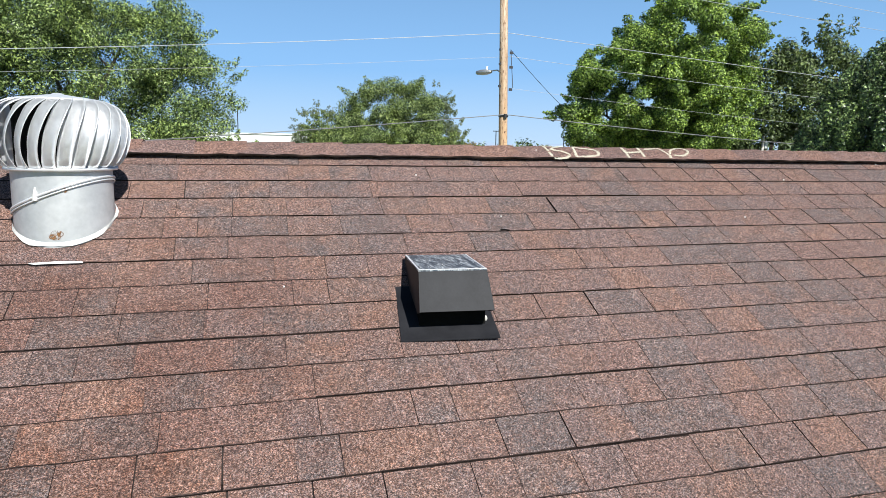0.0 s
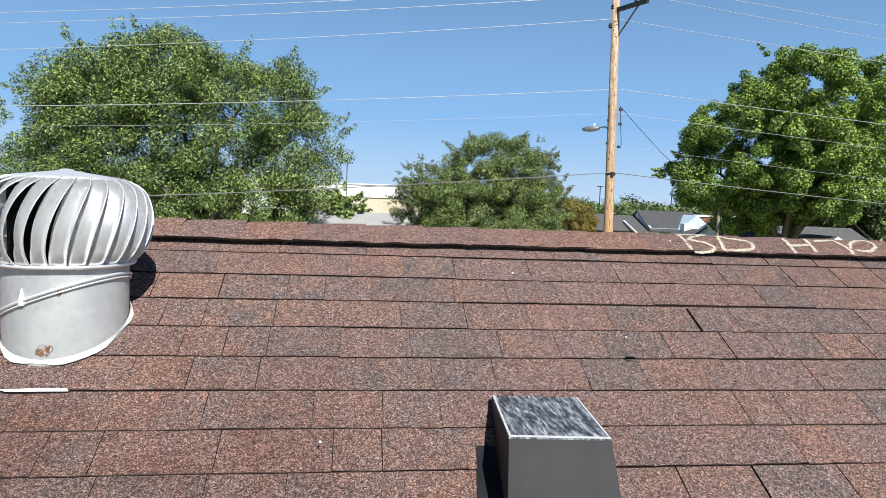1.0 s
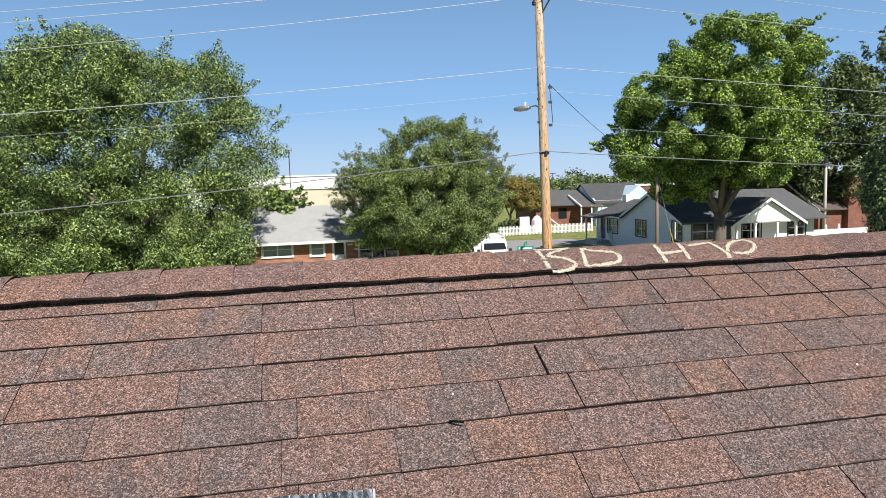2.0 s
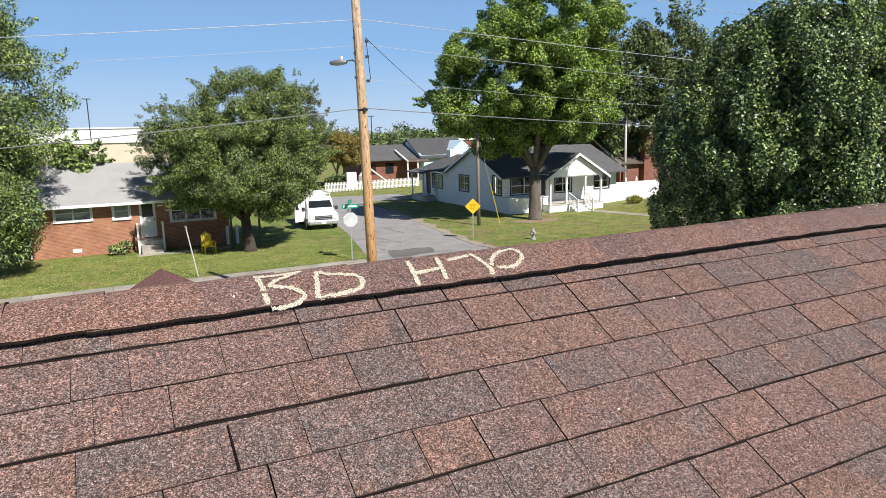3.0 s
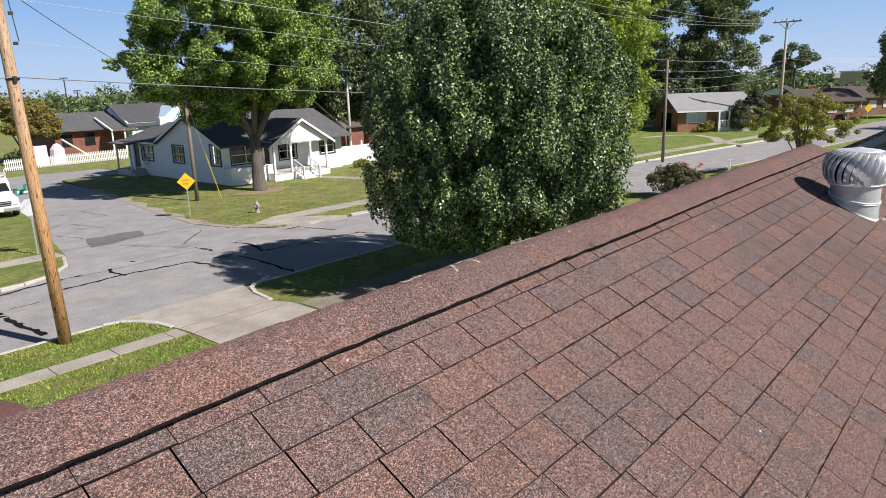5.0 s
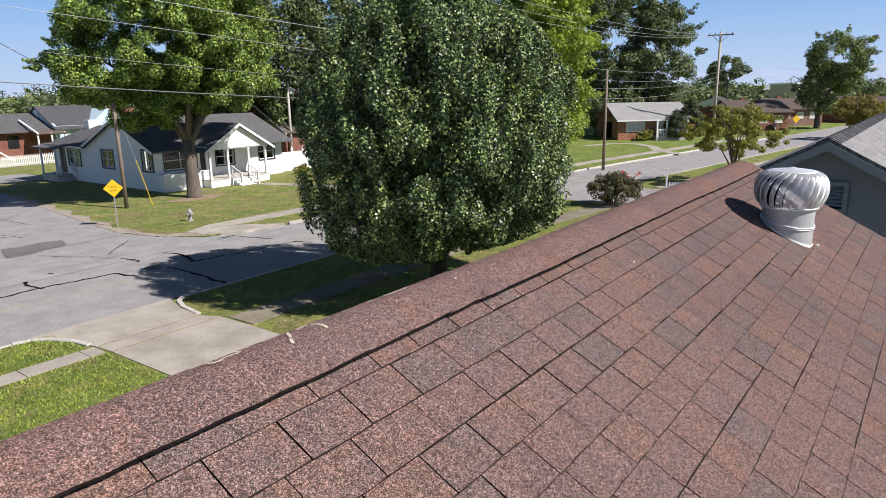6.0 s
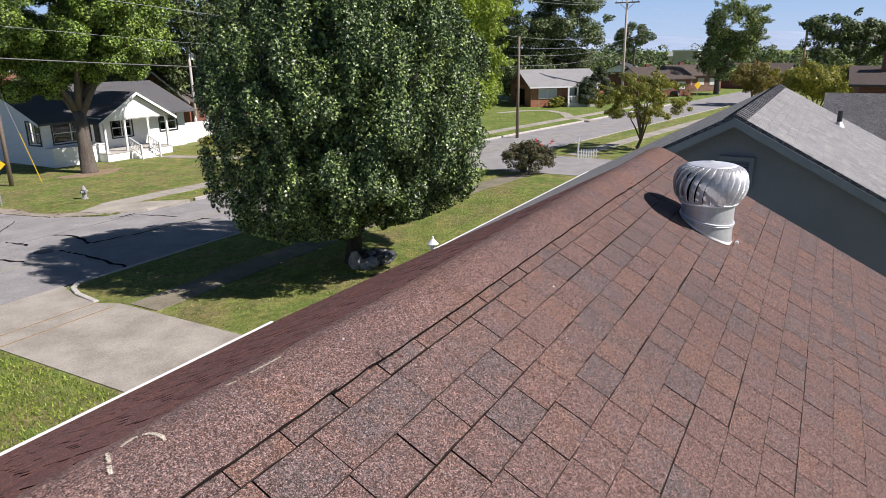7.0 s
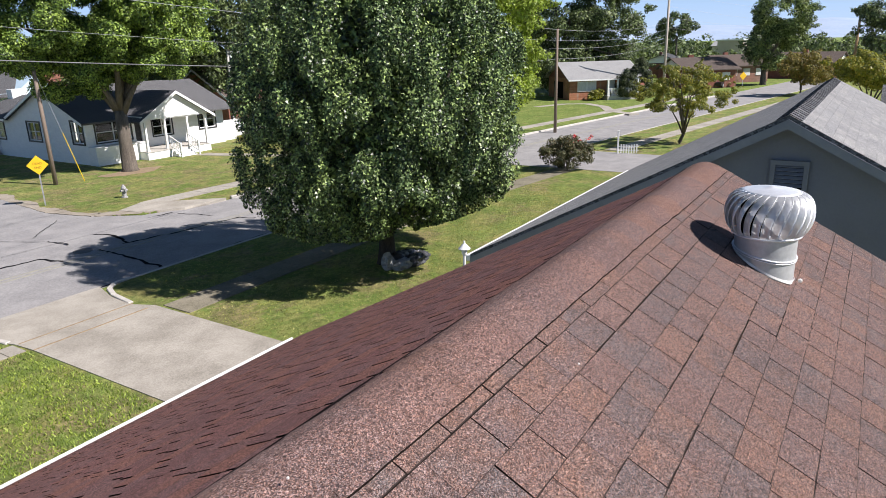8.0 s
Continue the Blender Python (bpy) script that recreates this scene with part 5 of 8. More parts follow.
def pear_tree(base, seed=3):
    """Egg-shaped crown of upright leafy shoots with dark hollows between them, on a short forked trunk."""
    rng, rnd = np.random.default_rng(seed), random.Random(seed)
    root = thing("pear_tree", base, label="dense rounded pear tree with glossy dark green leaves", category="tree")
    part("trunk", tubes(([(0, 0, -0.15), (0.0, 0, 0.15), (0.03, 0.0, 0.6), (0.05, 0.02, 1.15)], [0.42, 0.31, 0.26, 0.25]), seg=12), M_BARKSHADE, root, smooth=True)
    for i in range(10):
        a = 2 * math.pi * i / 10 + rnd.uniform(-0.2, 0.2)
        r, z = rnd.uniform(1.4, 3.4), rnd.uniform(3.0, 7.5)
        st = Vector((0.05, 0.02, rnd.uniform(0.75, 1.15)))
        e = Vector((r * math.cos(a), r * math.sin(a), z))
        m = st.lerp(e, 0.4) + Vector((0.35 * math.cos(a), 0.35 * math.sin(a), 0.0))
        part("limb", tubes(([st, m, e], [0.14, 0.09, 0.03]), seg=7), M_BARKSHADE, root, smooth=True)
    heights, radii = [1.1, 1.4, 1.9, 2.7, 3.55, 4.8, 5.8, 7.0, 8.3, 9.3, 10.0, 10.3], [1.5, 2.9, 3.9, 4.4, 4.6, 4.68, 4.55, 4.2, 3.2, 2.0, 1.0, 0.3]
    n = 2350
    u = rng.uniform(0, 1, n)
    zs = np.linspace(1.3, 10.2, 200)
    cdf = np.cumsum(np.interp(zs, heights, radii) + 0.5)
    z = np.interp(u, cdf / cdf[-1], zs)
    a = rng.uniform(0, 2 * math.pi, n)
    hollow = np.array([noise.noise(Vector((3.8 * math.cos(t), 3.8 * math.sin(t), 0.8 * h)) * 1.6) for t, h in zip(a, z)])
    keep = hollow > 0.03
    a, z, hollow = a[keep], z[keep], hollow[keep]
    r = np.interp(z, heights, radii) * (0.82 + 0.18 * np.clip(hollow, 0.0, 0.3) / 0.3) * rng.uniform(0.9, 1.0, len(a))
    r = r * (1 + 0.10 * np.array([noise.noise(Vector((1.6 * math.cos(t), 1.6 * math.sin(t), 0.33 * h + 9.0))) for t, h in zip(a, z)]))
    k = len(a)
    per = 229000 // k
    sx, sy = np.repeat(a, per), np.repeat(z, per)
    rr = np.repeat(r, per)
    length = np.repeat(rng.uniform(0.28, 0.62, k), per)
    wide = np.repeat(rng.uniform(0.17, 0.34, k), per)
    v = rng.uniform(-1, 1, k * per)
    spin = rng.uniform(0, 2 * math.pi, k * per)
    rad = wide * np.sqrt(rng.uniform(0.1, 1, k * per)) * np.sqrt(np.clip(1 - np.abs(v) ** 1.6, 0, 1))
    px_ = rr * np.cos(sx) + rad * np.cos(spin)
    py_ = rr * np.sin(sx) + rad * np.sin(spin)
    pz_ = np.maximum(sy + v * length, 1.0)
    shrink = np.minimum(1.0, (np.interp(pz_, heights, radii) + 0.18) / np.hypot(px_, py_))
    # the skirt is lifted over the lawn and hangs lowest towards the road
    tilt = np.clip((0.49 * px_ - 0.87 * py_) / 4.0 + 0.45, 0, 1)
    pz_ = pz_ + 0.55 * tilt * np.clip((3.4 - pz_) / 1.6, 0, 1)
    p = np.stack([px_ * shrink, py_ * shrink, pz_], 1)
    nor = np.stack([0.6 * np.cos(spin) + 0.25 * np.cos(sx), 0.6 * np.sin(spin) + 0.25 * np.sin(sx), 0.35 + 0.2 * v], 1) + rng.normal(size=(k * per, 3)) * 0.5
    leaves = pointed_leaves(rng, p, nor, 0.041, 0.7, 0.15)
    m = 80000
    a = rng.uniform(0, 2 * math.pi, m)
    z = rng.uniform(1.75, 9.6, m)
    r = np.interp(z, heights, radii) * rng.uniform(0.4, 0.68, m)
    p = np.stack([r * np.cos(a), r * np.sin(a), z], 1)
    inner = pointed_leaves(rng, p, rng.normal(size=(m, 3)) + np.stack([np.cos(a), np.sin(a), 0 * a], 1), 0.07, 0.75, 0.2)
    quads("crown", np.concatenate([leaves, inner]), LEAF_PEAR, root)


def pointed_leaves(rng, p, nor, size, slim, hang):
    """Pointed leaves at points p facing nor, their tips hanging by `hang`."""
    n = len(p)
    nor = nor / np.linalg.norm(nor, axis=1)[:, None]
    down = rng.normal(size=(n, 3)) * (1 - hang) + np.array([0, 0, -hang * 2])
    a = down - nor * (down * nor).sum(1)[:, None]
    a /= np.linalg.norm(a, axis=1)[:, None]
    b = np.cross(nor, a)
    s = size * rng.uniform(0.6, 1.35, n)[:, None]
    a, b = a * s, b * s * slim
    return np.stack([p - a * 0.75 - b, p - a * 0.75 + b, p + a], 1)


pear_tree((20.13, 12.03, 0))
tree("maple_tree", (27.4, 37.2, 0), [(-1.2, 0, 10.0, 6.3, 6.0, 4.0), (1.5, 0.3, 13.0, 5.2, 5.2, 3.9), (-4.2, 1.5, 8.0, 3.4, 3.6, 2.3), (4.4, -0.3, 8.8, 3.0, 3.6, 2.7), (0.5, -2.5, 7.6, 4.2, 3.0, 2.0), (-2.2, 1.2, 5.9, 2.6, 2.6, 1.9), (1.7, -1.0, 6.5, 2.5, 2.5, 1.7), (0.2, 0.2, 7.0, 3.2, 3.2, 2.0)],
     0.07, LEAF_MAPLE, "tall bright green maple tree with a thick forked trunk", 560, (0.4, 0.95), 380000, 0.38, 3.6, 8, seed=5, slim=0.75, spikes=70)
tree("willow_oak_tree", (7.43, 35.73, 0), [(0, 0, 5.2, 4.6, 4.4, 3.5), (0.6, 0.2, 7.6, 3.4, 3.4, 2.5), (-2.4, 0, 6.2, 2.2, 2.4, 1.6), (2.8, 0, 5.1, 2.2, 2.4, 2.0), (-2.4, 0.3, 3.7, 2.4, 2.2, 1.5), (-0.6, 0.5, 3.1, 2.6, 2.2, 1.4), (1.9, 0.2, 3.2, 2.0, 2.0, 1.5), (0.8, -1.6, 3.3, 2.2, 1.8, 1.3), (1.5, -0.5, 2.5, 1.4, 1.4, 1.0)],
     0.053, LEAF_WILLOW, "leaning round tree with small dull green leaves", 420, (0.35, 0.8), 350000, 0.27, 1.9, 10, bark=M_BARKSHADE, seed=8, slim=0.42, droop=0.25, spikes=130)
tree("sparse_tree", (8.2, 36.6, 0), [(2.6, 0.2, 8.0, 1.3, 1.3, 1.7), (3.3, 0.2, 6.5, 1.4, 1.3, 1.8)],
     0.07, LEAF_GREY, "thin half-bare tree with grey green leaves", 70, (0.2, 0.5), 11000, 0.06, 3.0, 12, seed=9, slim=0.4, spikes=60)
tree("sparse_tree", (6.7, 37.0, 0), [(-2.7, 0.9, 6.9, 1.5, 1.4, 1.5), (-3.1, 0.9, 5.5, 1.6, 1.4, 1.8)],
     0.07, LEAF_GREY, "thin half-bare tree with grey green leaves", 70, (0.2, 0.5), 11000, 0.06, 3.0, 12, seed=10, slim=0.4, spikes=60)
tree("oak_tree", (-8.5, 36.0, 0), [(-3.5, 0, 9.0, 5.8, 4.6, 5.0), (-5.8, 0.4, 10.6, 3.6, 3.6, 3.4), (-2.2, 0.4, 11.8, 3.8, 4.0, 3.2), (0.8, 0, 9.6, 4.8, 4.6, 4.7), (5.4, 0.6, 7.9, 3.1, 3.6, 3.7), (4.3, 0.3, 10.7, 2.8, 3.2, 2.9), (-7.8, 0, 6.8, 3.6, 3.4, 4.6), (2.0, -0.6, 4.6, 5.4, 3.6, 3.6), (-3.0, -0.8, 4.4, 5.4, 3.6, 3.6), (3.4, -1.2, 2.5, 3.2, 2.6, 2.3), (-2.0, -1.2, 2.4, 5.0, 2.6, 2.3), (-7.0, -0.8, 2.6, 3.2, 2.6, 2.4)],
     0.066, LEAF_OAK, "large spreading tree with light green leaves", 950, (0.5, 1.1), 470000, 0.42, 2.6, 10, seed=12, slim=0.5, droop=0.2, spikes=140)
tree("young_tree", (-0.9, 44.0, 0), [(0, 0, 4.0, 1.9, 1.9, 2.6)], 0.14, LEAF_OAK, "young bright green tree beside the house", 60, (0.3, 0.7), 9000, 0.1, 1.4, 5, seed=13, spikes=20)
tree("yellowing_tree", (25.6, 76.0, 0), [(0, 0, 4.6, 3.6, 3.6, 2.2), (2.0, 0, 3.6, 2.2, 2.2, 1.6)], 0.13, LEAF_AUTUMN, "small tree with yellowing orange leaves", 90, (0.5, 0.9), 18000, 0.16, 2.0, 6, seed=14)
tree("dogwood_tree", (50.4, 10.0, 0), [(0, 0, 3.2, 3.6, 3.6, 1.5), (0.2, -0.2, 4.3, 2.4, 2.4, 1.1)], 0.065, LEAF_DOGWOOD, "small spreading tree with yellowing leaves", 100, (0.2, 0.5), 26000, 0.11, 0.7, 10, seed=15, spikes=30, shell=0.3)
tree("tall_tree", (46.7, 22.6, 0), [(0, 0, 9.0, 4.2, 4.2, 5.5), (0.5, 0, 13.0, 3.6, 3.6, 4.4), (0, 0, 5.0, 4.0, 4.0, 3.6)], 0.105, LEAF_BRIGHT, "tall light green tree behind the pear tree", 300, (0.5, 1.0), 95000, 0.3, 3.0, 6, seed=16, slim=0.7, spikes=40)
tree("old_oak_tree", (96.0, 38.0, 0), [(0, 0, 12, 8, 8, 9), (5.0, -5.0, 11, 6, 6, 8), (-4.0, 6, 13, 7, 7, 10), (-2, -1, 3.5, 7, 6, 3.5), (5, -6, 3.2, 6, 5, 3.2)], 0.15, LEAF_DARK, "very tall dark green tree beyond the houses", 380, (0.8, 1.7), 150000, 0.6, 5.0, 6, seed=17, slim=0.7, spikes=50)
tree("old_oak_tree", (86.0, 48.0, 0), [(0, 0, 13, 8, 8, 10), (-6.0, 4.0, 12, 7, 7, 9), (0, -3, 3.5, 8, 5, 3.5), (-8, 0, 3.5, 6, 5, 3.5)], 0.15, LEAF_DARK, "very tall dark green tree beyond the houses", 320, (0.8, 1.7), 120000, 0.6, 5.0, 6, seed=18, slim=0.7, spikes=50)
tree("roadside_tree", (115.8, 13.8, 0), [(0, -0.5, 5.2, 3.9, 3.9, 3.6), (0.0, -1.8, 10.2, 5.0, 4.8, 3.6), (0, -2.5, 7.5, 3.6, 4.0, 2.0)], 0.15, LEAF_WILLOW, "tall green tree by the road", 130, (0.7, 1.3), 36000, 0.35, 3.0, 6, seed=19, spikes=30)
tree("turning_tree", (97.0, 7.0, 0), [(0, 0, 3.3, 3.3, 3.3, 1.9), (-1.0, -1.0, 2.6, 2.6, 2.6, 1.6)], 0.11, LEAF_AUTUMN, "low spreading tree with orange brown leaves", 90, (0.4, 0.8), 20000, 0.13, 1.2, 6, seed=20, spikes=20)
tree("turning_tree", (64.0, -0.6, 0), [(0, 0, 4.3, 4.2, 3.4, 1.5), (3.0, -1.0, 3.8, 2.6, 2.4, 1.4)], 0.11, LEAF_DOGWOOD, "low spreading tree with yellow green leaves", 90, (0.4, 0.8), 22000, 0.13, 1.4, 6, seed=21, spikes=20)
tree("far_oak_tree", (150.0, -1.0, 0), [(0, 0, 8.5, 6.0, 6.0, 5.0), (2, -5, 8.0, 5.0, 5.0, 4.5), (0, -11, 7.0, 5, 5, 4)], 0.24, LEAF_DARK, "dark green tree on the skyline", 120, (0.9, 1.7), 28000, 0.4, 3.0, 5, seed=22, spikes=20)
tree("skyline_tree", (190.0, 45.0, 0), [(0, 0, 10.5, 5.0, 5.0, 3.6), (3, 4, 8.0, 4, 4, 4.0)], 0.24, LEAF_DARK, "thin flat-topped tree on the skyline", 50, (0.8, 1.5), 11000, 0.25, 7.0, 6, seed=23)
tree("skyline_tree", (180.0, 24.0, 0), [(0, 0, 11.0, 2.2, 2.2, 3.6), (0, 0, 6.0, 3.0, 3.0, 3.0)], 0.24, LEAF_DARK, "narrow dark tree on the skyline", 40, (0.6, 1.3), 11000, 0.25, 4.0, 5, seed=24)
tree("conifer", (89.0, 24.4, 0), [(0, 0, 2.2, 1.7, 1.7, 2.3), (0, 0, 3.6, 0.9, 0.9, 1.6)], 0.08, LEAF_CONIFER, "dark clipped evergreen beside the brick house", 60, (0.3, 0.6), 16000, 0.15, 0.8, 5, seed=25, shell=0.8)
tree("dark_tree", (47.0, 50.0, 0), [(0, 0, 9.5, 5.5, 5.5, 7.5), (5.5, -2.0, 10, 5, 5, 7.5), (-5, 3, 9, 5, 5, 6.5)], 0.17, LEAF_DARK, "tall dark tree behind the white house", 300, (0.8, 1.5), 75000, 0.45, 3.5, 6, seed=26, spikes=40)
tree("dark_tree", (58.0, 47.0, 0), [(0, 0, 9.0, 6.0, 6.0, 8.0), (5, 0, 8, 5, 5, 7)], 0.17, LEAF_DARK, "tall dark tree behind the white house", 260, (0.8, 1.5), 60000, 0.45, 3.0, 6, seed=27, spikes=40)
tree("light_tree", (42.0, 58.0, 0), [(0, 0, 7, 6, 5, 5.5), (5, 0, 6.0, 4, 4, 4.5)], 0.16, LEAF_BRIGHT, "light green tree behind the white house", 150, (0.8, 1.5), 34000, 0.35, 2.0, 6, seed=28, spikes=20)


def shrub(name, base, lobes, material, label, n=6000, leaf=0.06, seed=40, count=60, clump=(0.15, 0.4), stems=5):
    rng, rnd = np.random.default_rng(seed), random.Random(seed)
    root = thing(name, base, label=label, category="shrub")
    bm = bmesh.new()
    for i in range(stems):
        lo = lobes[i % len(lobes)]
        e = Vector((lo[0] + rnd.uniform(-.5, .5) * lo[3], lo[1] + rnd.uniform(-.5, .5) * lo[4], lo[2]))
        tube(bm, [(e.x * 0.2, e.y * 0.2, -0.05), e * 0.6, e], [0.03, 0.022, 0.008], 5)
    part("stems", bm, M_BARK, root)
    c, r = crown_clumps(rng, lobes, count, *clump)
    quads("foliage", leaf_cloud(rng, c, r, n, leaf, 0, 0.6), material, root)
    return root


sb = shrub("flowering_shrub", (38.3, 13.2, 0), [(0, 0, 0.95, 1.6, 1.6, 0.95), (0.2, 0, 1.25, 1.1, 1.1, 0.7)], LEAF_BUSH, "round dark green shrub with red flowers", 11000, 0.06, 41, 90)
rng = np.random.default_rng(4)
cc = rng.normal(size=(10, 3)) * np.array([0.35, 0.35, 0.10]) + np.array([0.15, -0.4, 1.72])
quads("flowers", leaf_cloud(rng, cc, np.full(10, 0.1), 160, 0.045, 0, 0.9), M_RED, sb, "small red flowers")
shrub("foundation_shrub", (1.2, 38.6, 0), [(0, 0, 0.4, 0.5, 0.4, 0.4), (-0.5, 0, 0.3, 0.3, 0.3, 0.3)], LEAF_OAK, "small shrub against the brick wall", 900, 0.07, 42, 16)
shrub("porch_shrub", (39.6, 40.6, 0), [(0, 0, 0.35, 0.8, 0.5, 0.35)], LEAF_DOGWOOD, "low yellow green shrub beside the white house", 1500, 0.06, 43, 24)
shrub("corner_shrub", (42.4, 39.6, 0), [(0, 0, 1.0, 1.2, 1.0, 1.0), (1.2, -0.5, 1.4, 1.0, 1.0, 1.4)], LEAF_BUSH, "dark shrub at the corner of the white wall", 4000, 0.08, 44, 40)
shrub("foundation_shrub", (84.2, 28.0, 0), [(0, 0, 0.7, 2.6, 0.9, 0.7), (2.5, -0.6, 0.5, 1.4, 0.8, 0.5)], LEAF_DOGWOOD, "low shrubs along the pale roofed house", 3000, 0.12, 45, 40, (0.2, 0.5))
shrub("evergreen_shrub", (85.9, 25.0, 0), [(0, 0, 1.3, 1.6, 1.6, 1.4), (0, 0, 2.6, 1.1, 1.1, 1.4)], LEAF_CONIFER, "dark upright evergreen at the end of the porch", 14000, 0.065, 48, 50, (0.3, 0.6))
shrub("hedge", (25.0, 74.0, 0), [(0, 0, 0.8, 2.2, 1.0, 0.8)], LEAF_DARK, "dark clipped hedge beyond the fence", 2500, 0.14, 46, 40, (0.2, 0.5))

shrub("hedge", (70.0, 40.0, 0), [(0, 0, 1.4, 5.0, 1.6, 1.4), (5.0, 2.0, 1.8, 4.0, 1.6, 1.8), (-5.0, -1.0, 1.2, 3.0, 1.4, 1.2)], LEAF_DARK, "overgrown dark hedge between the lots", 7000, 0.16, 47, 80, (0.4, 0.9))
# far woods and hills
rng = np.random.default_rng(77)
woods = thing("far_woods", label="line of green woods on the horizon", category="woods", kind="stuff")
cs, rs = [], []
for k in range(620):
    b = math.radians(rng.uniform(-40, 125))
    d = rng.uniform(210, 520)
    if 60 < math.degrees(b) < 125:
        d = rng.uniform(250, 560)
    h = rng.uniform(3.0, 7.5) * (1.0 if d < 350 else 1.3)
    for _ in range(4):
        cs.append((d * math.sin(b) + rng.normal() * 4, d * math.cos(b) + rng.normal() * 4, h * rng.uniform(0.25, 0.95)))
        rs.append(rng.uniform(2.2, 4.6))
quads("crowns", leaf_cloud(rng, np.array(cs), np.array(rs), 90000, 0.66, 0, 0.8), LEAF_DARK, woods)
low = thing("suburban_trees", label="low green trees among the far houses", category="woods", kind="stuff")
cs, rs = [], []
for k in range(150):
    b = math.radians(rng.uniform(58, 112)) if k < 110 else math.radians(rng.uniform(-12, 34))
    d = rng.uniform(135, 260)
    h = rng.uniform(2.5, 6.0)
    for _ in range(5):
        cs.append((d * math.sin(b) + rng.normal() * 2.2, d * math.cos(b) + rng.normal() * 2.2, h * rng.uniform(0.2, 1.0)))
        rs.append(rng.uniform(1.2, 2.4))
quads("crowns", leaf_cloud(rng, np.array(cs), np.array(rs), 80000, 0.32, 0, 0.8), LEAF_DARK, low)
hills = thing("far_hills", label="blue hazy wooded hills on the skyline", category="hills", kind="structure")
for name, b0, b1, d, hh, seed in (("ridge", -50, 40, 3300, 55, 1), ("ridge", 60, 140, 3800, 125, 2)):
    rnd = random.Random(seed)
    bm = bmesh.new()
    prev = None
    ph = [rnd.uniform(0, 6.28) for _ in range(5)]
    for i in range(91):
        f = i / 90
        b = math.radians(b0 + (b1 - b0) * f)
        h = hh * (0.42 + 0.25 * math.sin(9 * f + ph[0]) + 0.14 * math.sin(23 * f + ph[1]) + 0.06 * math.sin(61 * f + ph[2]))
        h = max(4, h)
        x, y = d * math.sin(b), d * math.cos(b)
        row = [bm.verts.new((x * 0.8, y * 0.8, -1)), bm.verts.new((x * 0.92, y * 0.92, h * 0.7)), bm.verts.new((x, y, h)), bm.verts.new((x * 1.15, y * 1.15, -1))]
        if prev:
            for j in range(3):
                bm.faces.new((prev[j], row[j], row[j + 1], prev[j + 1]))
        prev = row
    bmesh.ops.recalc_face_normals(bm, faces=bm.faces)
    part(name, bm, M_HAZYHILL, hills, smooth=True)


# ---- poles and wires ----
def sag(a, b, drop, n=24):
    a, b = Vector(a), Vector(b)
    return [a.lerp(b, i / n) - Vector((0, 0, drop * 4 * (i / n) * (1 - i / n))) for i in range(n + 1)]


def wire(a, b, drop, r, material, label):
    mid = thing("overhead_wire", a, label=label, category="wire", group="overhead wires")
    bm = bmesh.new()
    tube(bm, [p - Vector(a) for p in sag(a, b, drop)], r, 5)
    part("cable", bm, material, mid)


PX, PY = 8.0, 17.8
pole = thing("utility_pole", (PX, PY, 0), label="pale wooden utility pole with a street lamp and wires", category="utility pole")
PT = Vector((-0.28, 0.0, 12.5))
part("shaft", tubes(([(0, 0, -0.2), PT * 0.35, PT * 0.7, PT], [0.165, 0.15, 0.135, 0.115]), seg=16), M_WOOD, pole, smooth=True)
la = Vector((-0.18, 0.0, 8.35))
arm = part("lamp_arm", tubes(([la, la + Vector((-0.15, 0.22, 0.13)), la + Vector((-0.27, 0.43, 0.12))], 0.022), seg=8), M_STEEL, pole)
bm = bmesh.new()
lathe(bm, [(0.03, -0.34), (0.10, -0.30), (0.14, -0.10), (0.13, 0.12), (0.08, 0.26), (0.03, 0.30)], 14)
bmesh.ops.transform(bm, matrix=Matrix.Translation(la + Vector((-0.41, 0.69, 0.10))) @ Matrix.Rotation(radians(32), 4, 'Z') @ Matrix.Rotation(radians(90), 4, 'X') @ Matrix.Diagonal((1, 0.65, 1, 1)), verts=bm.verts)
lamp = part("lamp_head", bm, M_STEEL, pole, "grey street lamp head", smooth=True)
part("photocell", tubes(([la + Vector((-0.36, 0.61, 0.16)), la + Vector((-0.36, 0.61, 0.28))], 0.04), seg=8), M_WHITE, lamp)
xa = Vector((-0.26, 0, 12.0))
part("crossarm", boxes((tuple(xa + Vector((0.22, -0.62, 0.0))), (1.3, 0.10, 0.12), -68)), M_DARKTRIM, pole, "dark side arm")
part("arm_brace", tubes(([xa + Vector((0.08, -0.10, -0.75)), xa + Vector((0.34, -0.85, -0.05))], 0.025), seg=6), M_WOODGREY, pole)
for dx, dz in ((0.42, 0.06), (0.30, 0.06), (-0.12, 0.02), (-0.17, -0.55)):
    bm = bmesh.new()
    lathe(bm, [(0.03, 0), (0.06, 0.03), (0.05, 0.06), (0.065, 0.09), (0.04, 0.13), (0.02, 0.16)], 10, tuple(xa + Vector((dx, -2.6 * dx if dx > 0 else -0.02, dz))))
    part("insulator", bm, M_DARKTRIM, pole)
part("cable_clamp", tubes(([Vector((-0.15, -0.16, 6.93)), Vector((-0.15, -0.16, 7.07))], 0.05), ([Vector((-0.15, 0, 6.98)), Vector((-0.15, 0, 7.03))], 0.16), seg=12), M_DARKTRIM, pole)
for zz in (7.85, 8.55, 9.0):
    part("bracket", boxes(((0.02, -0.13, zz), (0.10, 0.06, 0.08))), M_DARKTRIM, pole)
    part("bracket", boxes(((-0.33, -0.05, zz + 0.1), (0.08, 0.05, 0.07))), M_DARKTRIM, pole)
